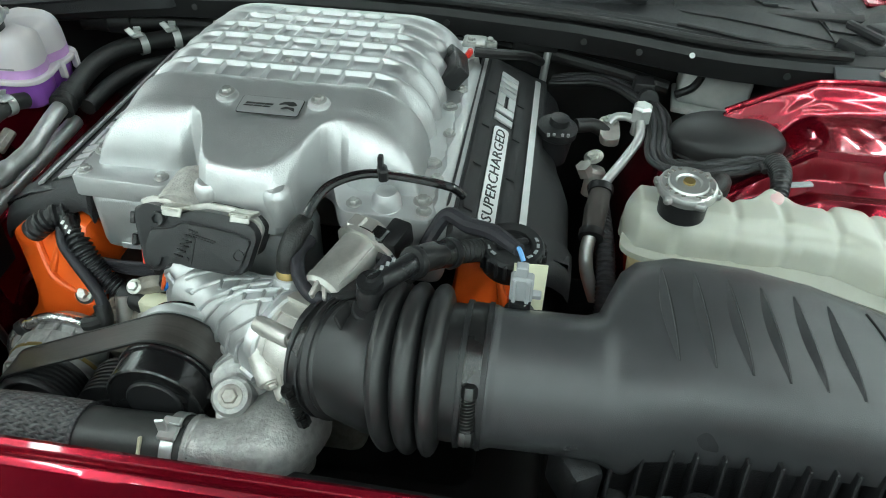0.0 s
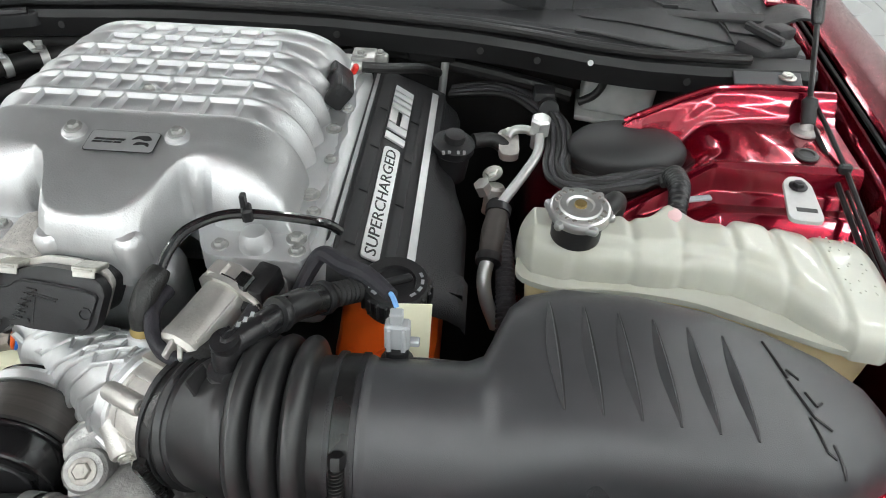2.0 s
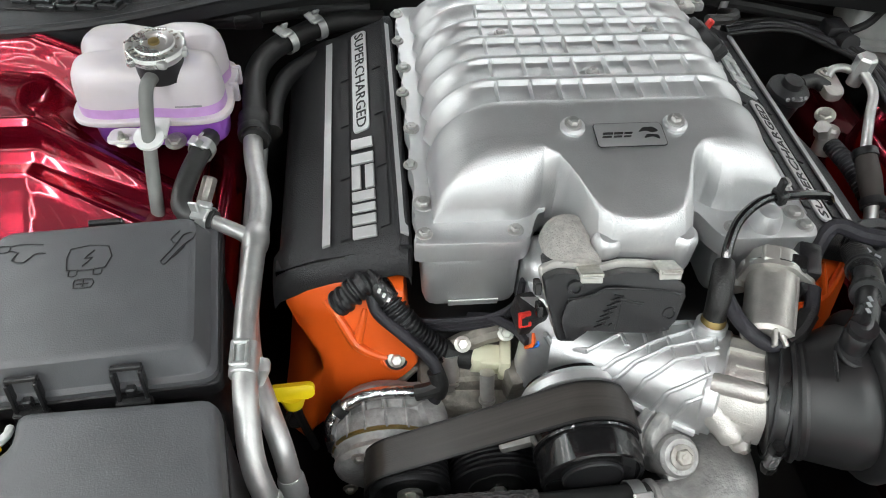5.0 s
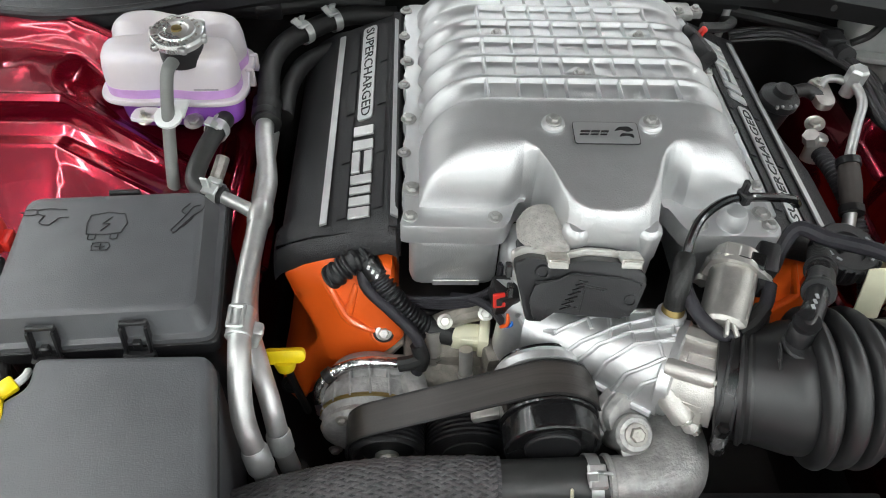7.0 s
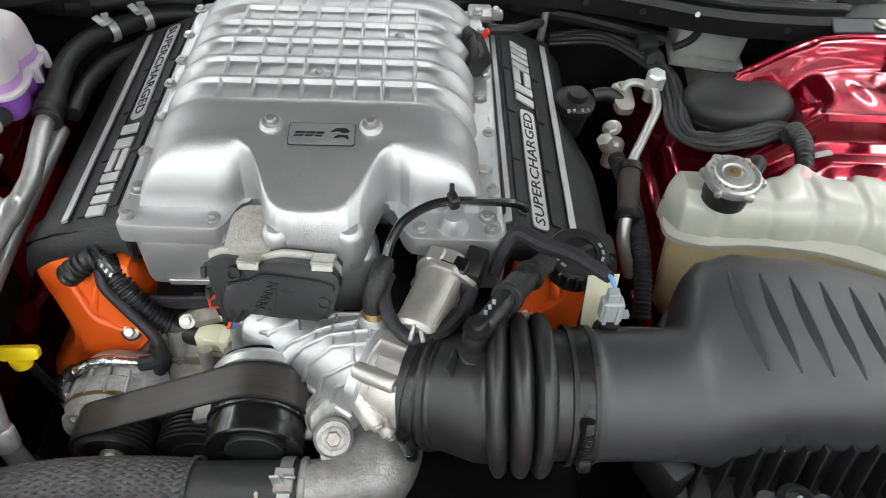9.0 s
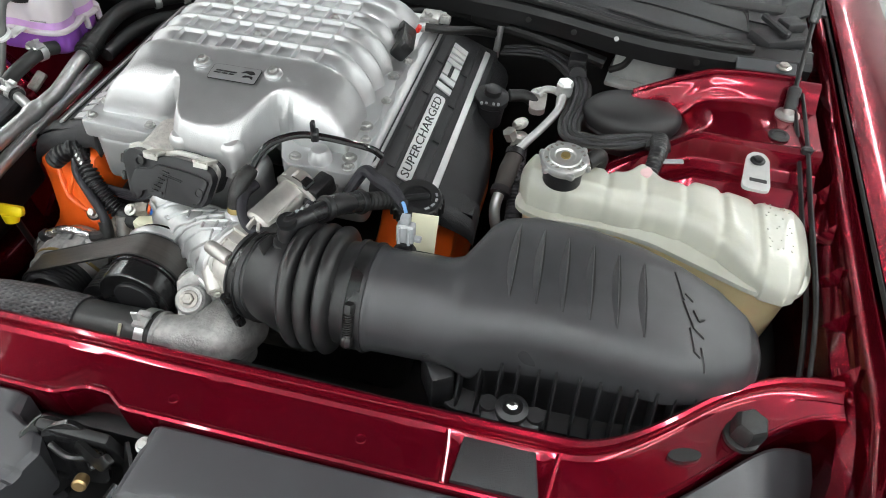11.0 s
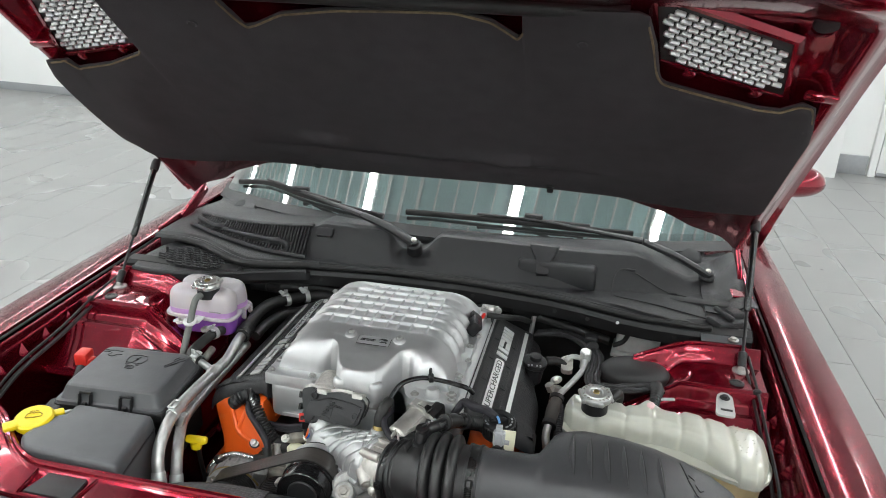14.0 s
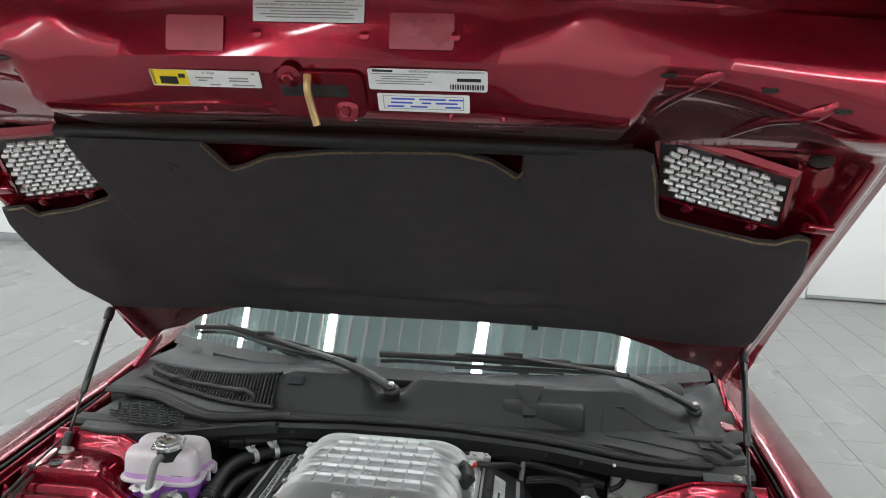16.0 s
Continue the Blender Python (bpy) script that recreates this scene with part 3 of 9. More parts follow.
# bay fillers in near-black, the shade low in the bay painted into them
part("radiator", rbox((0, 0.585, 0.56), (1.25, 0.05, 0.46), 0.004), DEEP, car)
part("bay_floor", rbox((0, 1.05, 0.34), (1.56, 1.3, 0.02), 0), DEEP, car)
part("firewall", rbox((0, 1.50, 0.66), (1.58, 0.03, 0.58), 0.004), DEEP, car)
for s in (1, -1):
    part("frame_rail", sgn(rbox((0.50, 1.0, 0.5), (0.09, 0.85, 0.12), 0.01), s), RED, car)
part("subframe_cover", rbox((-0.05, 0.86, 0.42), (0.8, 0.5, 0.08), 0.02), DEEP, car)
bm = bmesh.new()
bmesh.ops.create_uvsphere(bm, u_segments=24, v_segments=14, radius=1)
for v in bm.verts:
    v.co = Vector((v.co.x * 0.11, v.co.y * (0.07 if v.co.y < 0 else 0.03), v.co.z * (0.065 if v.co.z > 0 else 0.05)))
bm.transform(pose(1.09, 2.46, 1.03, 0, 0, 12))
part("door_mirror", join(bm, rbox((0.98, 2.49, 0.99), (0.12, 0.05, 0.03), 0.01)), RED, car)
part("body_side_top", loft([[(s2 * 0.93, 2.15, 0.93), (s2 * 0.82, 2.15, 0.98), (s2 * 0.70, 3.0, 1.36), (s2 * 0.80, 3.0, 1.30), (s2 * 0.95, 3.2, 0.95)] for s2 in (0.97, 1.0)], closed=True), RED, car)
part("body_side_top", loft([[(s2 * 0.93, 2.15, 0.93), (s2 * 0.82, 2.15, 0.98), (s2 * 0.70, 3.0, 1.36), (s2 * 0.80, 3.0, 1.30), (s2 * 0.95, 3.2, 0.95)] for s2 in (-0.97, -1.0)], closed=True), RED, car)

# roof, rear screen and tail, out of the walk's view
def shell_row(y, zc, zs, wc, ws_):
    return [(-ws_, y, zs - 0.05), (-ws_, y, zs), (-wc - 0.04, y, zc - 0.05), (-wc, y, zc - 0.015), (-wc * 0.5, y, zc), (wc * 0.5, y, zc), (wc, y, zc - 0.015), (wc + 0.04, y, zc - 0.05), (ws_, y, zs), (ws_, y, zs - 0.05)]
part("roof", loft([shell_row(y, zc, zs, wc, wq) for y, zc, zs, wc, wq in ((2.40, 1.44, 1.36, 0.56, 0.66), (2.55, 1.475, 1.38, 0.56, 0.68), (2.9, 1.49, 1.38, 0.55, 0.68), (3.3, 1.45, 1.33, 0.53, 0.68))]), RED, car)
part("rear_screen", loft([shell_row(y, zc, zs, wc, wq) for y, zc, zs, wc, wq in ((3.3, 1.445, 1.32, 0.52, 0.67), (3.6, 1.30, 1.15, 0.55, 0.72), (3.95, 1.08, 1.02, 0.60, 0.80))]), GLOSSBLACK, car)
part("tail", loft([[(-w, y, 0.25), (-w - 0.02, y, 0.60), (-w, y, z - 0.06), (-w + 0.08, y, z), (w - 0.08, y, z), (w, y, z - 0.06), (w + 0.02, y, 0.60), (w, y, 0.25)] for y, z, w in ((3.18, 0.97, 0.93), (3.9, 1.02, 0.94), (4.4, 1.01, 0.91), (4.62, 0.97, 0.86), (4.68, 0.80, 0.82))]), RED, car)
for s in (1, -1):
    wh = part("wheel", lathe([(0.10, -0.11), (0.24, -0.10), (0.25, -0.08), (0.25, 0.08), (0.24, 0.10), (0.20, 0.085), (0.06, 0.07), (0.05, 0.09), (0.02, 0.09)], (s * 0.82, 3.92, 0.352), (s, 0, 0), 40), BLACK, car, "dark alloy wheel")
    part("tyre", lathe([(0.25, -0.125), (0.31, -0.13), (0.345, -0.115), (0.352, -0.09), (0.352, 0.09), (0.345, 0.115), (0.31, 0.13), (0.25, 0.125)], (s * 0.82, 3.92, 0.352), (s, 0, 0), 48), RUBBER, wh, "black rubber tyre")
# wheels under the wings
for s in (1, -1):
    wh = part("wheel", lathe([(0.10, -0.11), (0.24, -0.10), (0.25, -0.08), (0.25, 0.08), (0.24, 0.10), (0.20, 0.085), (0.06, 0.07), (0.05, 0.09), (0.02, 0.09)], (s * 0.80, 0.98, 0.352), (s, 0, 0), 40), BLACK, car, "dark alloy wheel")
    part("tyre", lathe([(0.25, -0.125), (0.31, -0.13), (0.345, -0.115), (0.352, -0.09), (0.352, 0.09), (0.345, 0.115), (0.31, 0.13), (0.25, 0.125)], (s * 0.80, 0.98, 0.352), (s, 0, 0), 48), RUBBER, wh, "black rubber tyre")

# bonnet catch in the well
latch = thing("bonnet_latch", "black steel bonnet catch with a greasy roller in its well", "latch", (0.02, 0.52, 0.76))
part("well", rbox((0.02, 0.40, 0.735), (0.15, 0.34, 0.01), 0.002), DEEP, latch)
part("base_plate", rbox((0.005, 0.535, 0.80), (0.085, 0.012, 0.10), 0.004, 2, (12, 0, 0)), DEEP, latch)
part("catch_plate", prism(round_outline([(-0.035, -0.04), (0.03, -0.045), (0.036, 0.02), (0.005, 0.05), (-0.03, 0.035)], 0.01), 0, 0.006, 0.001, m=pose(0.0, 0.522, 0.81, 78, 0, 10)), GLOSSBLACK, latch)
part("claw", prism(round_outline([(-0.025, -0.008), (0.02, -0.010), (0.034, 0.012), (0.022, 0.016), (0.014, 0.004), (-0.02, 0.008)], 0.004), 0, 0.006, 0.001, m=pose(0.03, 0.515, 0.83, 70, 0, -20)), BAND, latch)
part("roller", lathe([(0.0075, 0), (0.008, 0.002), (0.008, 0.012), (0.006, 0.014)], (0.016, 0.500, 0.797), (0.3, -1, 0.4), 20), GOLD, latch)
part("pivot_bolt", bolt((-0.045, 0.525, 0.815), 0.008, (0, -0.9, 0.4)), ZINC, latch)
part("pivot_bolt", bolt((0.078, 0.535, 0.833), 0.006, (0, -0.3, 0.9)), GREYBOLT, latch)
part("spring", tube([(0.036 + 0.004 * math.cos(a), 0.515 + 0.004 * math.sin(a), 0.800 + 0.0007 * a) for a in np.linspace(0, 40, 90)], 0.0008, 5, 1), BAND, latch)
part("side_plate", prism(round_outline([(-0.028, -0.05), (0.028, -0.05), (0.030, 0.01), (0.012, 0.045), (-0.020, 0.04)], 0.008), 0, 0.004, 0.001, m=pose(-0.030, 0.520, 0.805, 70, 0, 62)), GLOSSBLACK, latch)
part("side_plate", prism(round_outline([(-0.03, -0.05), (0.03, -0.05), (0.03, 0.02), (-0.015, 0.035)], 0.008), 0, 0.004, 0.001, m=pose(0.062, 0.520, 0.800, 75, 0, -50)), DEEP, latch)
part("link", tube([(-0.018, 0.512, 0.832), (0.004, 0.506, 0.826), (0.022, 0.512, 0.820), (0.030, 0.506, 0.812)], 0.004, 8), BAND, latch)
part("lever", tube([(0.06, 0.50, 0.80), (0.045, 0.44, 0.785), (0.025, 0.37, 0.77), (-0.02, 0.33, 0.765), (-0.04, 0.31, 0.76)], 0.007, 10, 5, 1.4), GLOSSBLACK, latch, "long black release lever")

# cowl: steel edge beam, moulded panel, grilles
def beam_front(x):
    return float(np.interp(abs(x), [0, 0.12, 0.24, 0.32, 0.40, 0.49, 0.56, 0.65, 0.80], [1.432, 1.43, 1.415, 1.405, 1.386, 1.357, 1.343, 1.338, 1.342]))
def cowl_front(x):
    return float(np.interp(x, [-0.80, -0.70, -0.64, -0.594, -0.53, -0.479, -0.418, -0.293, -0.165], [1.476, 1.476, 1.458, 1.43, 1.392, 1.373, 1.377, 1.412, 1.430])) if x < -0.165 else beam_front(x) + 0.036 * sstep(0.60, 0.70, x)
def cowl_back(x):
    return 1.555 + 0.52 * x * x
def wall_top(x):
    return 1.503 + 0.72 * max(0, abs(x) - 0.30) ** 2
def crest(x):
    z = float(np.interp(x, [-0.80, -0.73, -0.33, -0.30, 0.30, 0.52, 0.56, 0.60, 0.67, 0.80], [0.964, 0.976, 1.028, 1.040, 1.043, 1.036, 1.022, 0.994, 0.958, 0.955]))
    return z - 0.044 * sstep(-0.125, -0.075, x) * (1 - sstep(-0.03, 0.03, x))
cowl = thing("cowl_panel", "dark grey moulded plastic cowl panel below the windscreen", "cowl panel", (0, 1.5, 0.93))
def shelf_z(x, y):
    d = y - cowl_front(x)
    z = 0.952 + 0.010 * sstep(0, 0.008, d) - 0.007 * sstep(0.012, 0.018, d) + 0.005 * sstep(0.022, 0.030, d)
    return z - 0.085 * max(0, x - 0.50) + 0.004 * sstep(-0.45, -0.6, x)
def cowl_at(x, y):
    yt = wall_top(x)
    lo = shelf_z(x, y)
    k = min(1, max(0, (y - yt + 0.056) / 0.056))
    z = lo + (crest(x) - lo) * (k * 0.8 + 0.2 * sstep(0, 1, k))
    back = max(0, y - yt)
    return z + 0.10 * min(back, 0.02) - 0.12 * max(0, back - 0.02) + 0.012 * sstep(cowl_back(x) - 0.03, cowl_back(x), y) * (abs(x) > 0.62)
def cowl_pt(x, t):
    y = cowl_front(x) + (cowl_back(x) - cowl_front(x)) * t
    return (x, y, cowl_at(x, y))
part("panel", sheet(np.linspace(-0.80, 0.80, 200), np.linspace(0, 1, 72), cowl_pt, 0.004), COWL, cowl, "", 24)
bm = loft([[(x, beam_front(x) - 0.010, 0.906), (x, beam_front(x) - 0.016, 0.936), (x, beam_front(x) - 0.010, 0.946), (x, beam_front(x) + 0.02, 0.949), (x, beam_front(x) + 0.024, 0.89)] for x in np.linspace(-0.79, 0.79, 80)])
part("edge_beam", bm, DEEP, cowl, "black painted steel edge with small holes")
part("edge_seal", tube([(x, beam_front(x) - 0.002, 0.955) for x in np.linspace(-0.40, 0.70, 40)], 0.007, 10, 2), RUBBER, cowl)
part("edge_seal", tube([(x, cowl_front(x) - 0.002, 0.957) for x in np.linspace(-0.735, -0.28, 30)], 0.009, 10, 2), RUBBER, cowl)
# black discs on the beam paint the dark of its holes
for hx in (-0.27, -0.16, 0.13, 0.34, 0.42, 0.62):
    part("hole", lathe([(0.005, 0), (0.005, 0.001)], (hx, beam_front(hx) - 0.0155, 0.925), (0, -1, 0.1), 12), INKSHADE, cowl)
part("bright_clip", lathe([(0.004, 0), (0.004, 0.002)], (0.49, 1.339, 0.938), (0, -1, 0.2), 10), NYLON, cowl)
# raised box and the tongue that hangs over it
part("step_box", rbox((0.332, 1.492, 0.986), (0.204, 0.062, 0.060), 0.010, 3, (-3, 0, -4), 0.96), COWL, cowl)
tg = [[(0.258, 1.512, 1.050), (0.332, 1.516, 1.048)], [(0.258, 1.500, 1.049), (0.330, 1.503, 1.047)], [(0.277, 1.474, 1.022), (0.316, 1.477, 1.021)], [(0.283, 1.455, 0.990), (0.311, 1.457, 0.990)]]
part("tongue", loft([[a, b, (b[0], b[1] + 0.008, b[2] - 0.012), (a[0], a[1] + 0.008, a[2] - 0.012)] for a, b in tg]), COWL, cowl)
part("step_box", rbox((-0.292, 1.492, 1.018), (0.046, 0.026, 0.026), 0.004, 2, (-42, 0, 0)), COWL, cowl)
# access lid on the driver's side: flush, with an open seam round it
lo_ = smooth_path([(x, y, cowl_at(x, y) + 0.0012) for x, y in ((0.70, 1.408), (0.62, 1.424), (0.545, 1.434), (0.49, 1.437), (0.472, 1.462), (0.482, 1.500), (0.520, 1.512), (0.606, 1.520), (0.660, 1.518), (0.690, 1.490), (0.698, 1.45), (0.698, 1.405))], 5)
part("lid_seam", tube(lo_, 0.0014, 6, 1), INKSHADE, cowl)
for hx, hy in ((0.515, 1.512), (0.625, 1.519)):
    part("lid_hinge", rbox((hx, hy, cowl_at(hx, hy) + 0.002), (0.024, 0.005, 0.006), 0.001), COWL, cowl)
part("corner_block", join(rbox((0.742, 1.400, 0.944), (0.085, 0.05, 0.022), 0.006, 2, (0, 6, 35)), rbox((0.762, 1.43, 0.957), (0.04, 0.03, 0.018), 0.005, 2, (0, 6, 35)), rbox((0.735, 1.41, 0.962), (0.012, 0.07, 0.012), 0.003, 1, (0, 0, 30))), GRAIN, cowl)
part("corner_moulding", sheet(np.linspace(0.70, 0.815, 16), np.linspace(0, 1, 24), lambda x, t: (x, 1.45 + 0.34 * t, cowl_at(x, 1.45 + 0.34 * t) + 0.003 + 0.034 * sstep(0.738, 0.80, x) - 0.016 * math.exp(-((t - 0.30) / 0.10) ** 2) * sstep(0.72, 0.76, x)), 0.004), COWL, cowl)
part("bracket", rbox((0.722, 1.320, 0.938), (0.090, 0.022, 0.004), 0.001, 1, (24, 0, 2)), DARKGREY, cowl, "bare steel bracket with two bolts")
part("bolt", bolt((0.748, 1.322, 0.940), 0.008), ZINC, cowl)
part("bolt", lathe([(0.02, 0), (0.021, 0.004), (0.012, 0.010), (0.008, 0.016), (0.006, 0.017)], (0.690, 1.352, 0.934), (0, 0, 1), 20), GLOSSBLACK, cowl)
part("slot", tube([(x, beam_front(x) + 0.030, shelf_z(x, beam_front(x) + 0.03) + 0.001) for x in np.linspace(0.47, 0.68, 8)], 0.005, 8, 3, 0.5), INKSHADE, cowl)
# air intake grille: long blades over a flat bed, its depth painted black
def gy(x, f):
    """Rows of the grille lie on the slope of the panel."""
    return wall_top(x) - 0.066 + 0.066 * f
part("grille_bed", sheet(np.linspace(-0.725, -0.335, 40), np.linspace(0, 1, 10), lambda x, f: (x, gy(x, f), cowl_at(x, gy(x, f)) + 0.0015), 0.001), INKSHADE, cowl)
blade = piece("grille_blade", rbox((0, 0, 0), (0.0046, 0.100, 0.009), 0.001, 1), COWL, cowl)
first = True
for k, x in enumerate(np.linspace(-0.718, -0.340, 40).tolist()):
    for fa, fb_ in (((0.02, 0.97),) if x > -0.385 else ((0.50, 0.97), (0.02, 0.33))):
        ya, yb = gy(x, fa), gy(x, fb_)
        za, zb = cowl_at(x, ya), cowl_at(x, yb)
        ln = math.hypot(yb - ya, zb - za)
        m = place(cowl).inverted() @ pose(x, (ya + yb) / 2, (za + zb) / 2 + 0.005, math.degrees(math.atan2(zb - za, yb - ya)), 0, 0) @ Matrix.Diagonal((1, ln / 0.1, 1, 1))
        if first:
            blade.matrix_basis, first = m, False
        else:
            share(blade, m)
def on_grille(x, f, up=0.007):
    return (x, gy(x, f), cowl_at(x, gy(x, f)) + up)
part("grille_rail", tube([on_grille(-0.735, 0.55), on_grille(-0.66, 0.42), on_grille(-0.56, 0.42), on_grille(-0.46, 0.46), on_grille(-0.405, 0.42), on_grille(-0.390, 0.25), on_grille(-0.405, 0.05)], 0.0065, 10), COWL, cowl)
part("grille_rail", tube([on_grille(x, 1.0, 0.004) for x in np.linspace(-0.74, -0.33, 14)], 0.006, 8, 2), COWL, cowl)
part("grille_rail", tube([on_grille(x, 0.0, 0.005) for x in np.linspace(-0.74, -0.33, 14)], 0.006, 8, 2), COWL, cowl)
for gx in (-0.63, -0.432):
    part("rail_clip", rbox(on_grille(gx, 0.40, 0.010), (0.030, 0.016, 0.016), 0.003, 2, (20, 0, 8)), BLACK, cowl)
# passenger side filter cover with a cell grille
o = round_outline([(-0.748, 1.285), (-0.765, 1.36), (-0.755, 1.47), (-0.70, 1.51), (-0.60, 1.49), (-0.45, 1.42), (-0.30, 1.42), (-0.298, 1.385), (-0.40, 1.352), (-0.55, 1.292), (-0.66, 1.272)], 0.02)
part("filter_cover", prism(o, 0.925, 0.944, 0.004, 2), COWL, cowl)
part("cover_rim", tube([(-0.745, 1.288, 0.944), (-0.66, 1.277, 0.946), (-0.55, 1.297, 0.946), (-0.40, 1.357, 0.946), (-0.31, 1.388, 0.946)], 0.006, 8), COWL, cowl)
part("cell_bed", prism(round_outline([(-0.735, 1.335), (-0.712, 1.432), (-0.645, 1.447), (-0.522, 1.393), (-0.548, 1.318), (-0.64, 1.322)], 0.012), 0.9435, 0.9455, 0.0005, 1), INKSHADE, cowl)
bar = piece("cell_bar", rbox((0, 0, 0), (0.024, 0.0045, 0.007), 0.0012, 1), COWL, cowl)
k = 0
for r in range(9):
    for c in range(9):
        x, y = -0.735 + 0.0245 * c + (0.0122 if r % 2 else 0) + 0.004 * r, 1.325 + 0.0145 * r
        if y < 1.325 + 0.01 + 0.05 * max(0, -0.64 - x) / 0.1 - 0.02 or y > 1.447 - 0.43 * max(0, x + 0.645) - 0.2 * max(0, -0.66 - x) or x > -0.525 - 0.35 * max(0, 1.39 - y) or x < -0.735:
            continue
        for rot in (-10, 62 if (r + c) % 2 else 50):
            m = place(cowl).inverted() @ pose(x + (0.012 if rot > 0 else 0), y + (0.007 if rot > 0 else 0), 0.948, 0, 0, rot) @ Matrix.Diagonal((0.62 if rot > 0 else 1, 1, 1, 1))
            if k == 0:
                bar.matrix_basis = m
            else:
                share(bar, m)
            k += 1
part("screw", bolt((-0.475, 1.352, 0.945), 0.007), BLACK, cowl)
part("screw", join(bolt((-0.71, 1.395, 0.948), 0.006), lathe([(0.004, 0), (0.004, 0.018)], (-0.71, 1.395, 0.948), (0, 0, 1), 10)), BLACK, cowl)

# windscreen and dark cabin behind it
def ws(x, t):
    return (x, cowl_back(x) + 0.012 + 0.80 * t, 1.030 - 0.10 * x * x + 0.46 * t - 0.03 * t * t)
wsn = thing("windshield", "curved tinted windscreen that mirrors the ceiling lamps", "windshield", (0, 1.6, 1.02))
screen = part("pane", sheet(np.linspace(-0.80, 0.80, 60), np.linspace(0, 1, 24), ws, 0.005), GLASS, wsn)
screen.visible_shadow = False
part("screen_border", sheet(np.linspace(-0.82, 0.82, 60), np.linspace(0, 1, 3), lambda x, t: (x, cowl_back(x) - 0.01 + 0.06 * t, 1.020 - 0.10 * x * x + 0.03 * t), 0.003), BLACK, wsn, "black border along the lower edge")
part("cabin", join(rbox((0, 2.55, 0.72), (1.5, 1.5, 0.5), 0.05), rbox((0, 2.05, 0.93), (1.46, 0.6, 0.10), 0.05, 3)), DARKIN, car)
part("cabin_back", rbox((0, 3.1, 1.15), (1.4, 0.1, 0.5), 0.05), DARKIN, car)


# wipers
def wiper(name, pivot, elbow, tip, bladepts):
    w = thing(name, "black windscreen wiper with a bolted arm", "wiper", pivot, "windscreen wipers")
    part("spindle", lathe([(0.020, -0.03), (0.020, -0.004), (0.017, 0.0), (0.012, 0.001), (0.012, 0.008), (0.007, 0.010)], pivot, (0, -0.35, 0.94), 20), BLACK, w)
    part("nut", lathe([(0.0075, 0.008), (0.0075, 0.016), (0.004, 0.0175)], pivot, (0, -0.35, 0.94), 6), ZINC, w)
    part("arm", tube([pivot, Vector(pivot).lerp(Vector(elbow), 0.5) + Vector((0, 0, 0.006)), elbow], [0.018, 0.017, 0.015], 10, 6, 0.55), BLACK, w)
    part("rod", tube([elbow, Vector(elbow).lerp(Vector(tip), 0.5), tip], [0.012, 0.007, 0.006], 8, 6, 0.7), BLACK, w)
    part("blade", tube(bladepts, 0.0055, 8, 6, 1.6), RUBBER, w)
    part("blade_spine", tube([Vector(q) + Vector((0, -0.004, 0.014)) for q in bladepts[1:-1]], 0.005, 8, 6, 0.7), BLACK, w)
    mid = Vector(tip)
    part("hinge_block", rbox(mid + Vector((0, 0, 0.006)), (0.05, 0.016, 0.016), 0.004, 2), BLACK, w)


def on_glass(x, t, up=0.012):
    q = ws(x, t)
    return (q[0], q[1] - up * 0.5, q[2] + up)


wiper("wiper_arm", (-0.044, 1.484, 1.021), (-0.20, 1.535, 1.065), on_glass(-0.45, 0.06, 0.02), [on_glass(-0.74, 0.05), on_glass(-0.6, 0.075), on_glass(-0.45, 0.055), on_glass(-0.3, 0.035), on_glass(-0.16, 0.02)])
wiper("wiper_arm", (0.718, 1.625, 0.972), (0.54, 1.60, 1.055), on_glass(0.25, 0.06, 0.02), [on_glass(-0.10, 0.05), on_glass(0.1, 0.055), on_glass(0.25, 0.05), on_glass(0.4, 0.04), on_glass(0.52, 0.03)])


# gas struts that hold the bonnet
def strut(s):
    a, b3 = Vector((s * 0.758, 1.242, 0.918)), Vector((s * 0.782, 1.49, 1.165))
    t = thing("gas_strut", "black gas strut with a bright rod on a ball stud", "gas strut", a, "bonnet struts")
    part("stud", lathe([(0.018, -0.012), (0.018, -0.009), (0.009, -0.006), (0.006, 0.006)], a, (0, 0, 1), 24), GREYBOLT, t)
    d = (b3 - a).normalized()
    part("socket", lathe([(0.0, 0), (0.0085, 0.002), (0.010, 0.012), (0.009, 0.022), (0.010, 0.024), (0.010, 0.034), (0.006, 0.038)], a - d * 0.004, d, 20), BLACK, t)
    part("rod", lathe([(0.0036, 0.03), (0.0036, 0.15)], a, d, 14), BAND, t, "dark oiled rod")
    part("cylinder", lathe([(0.0055, 0.13), (0.0082, 0.135), (0.0082, (b3 - a).length - 0.02), (0.007, (b3 - a).length)], a, d, 18), GLOSSBLACK, t)
    part("socket", lathe([(0.011, -0.02), (0.012, 0), (0.010, 0.012)], b3, d, 16), BLACK, t)


strut(1)
strut(-1)


# ---- bonnet, raised: u across, v up from its rear edge, n out of its underside towards the viewer ----
HO = Vector((0, 1.474, 1.199))
HV, HN = Vector((0, -0.761, 0.648)), Vector((0, -0.648, -0.761))


def hp(x, v, n=0.0):
    """A place on the flat of the underside."""
    return Vector((0.947 * x + 0.0146, 0, 0)) + HO + HV * (0.947 * v + 0.087) + HN * n


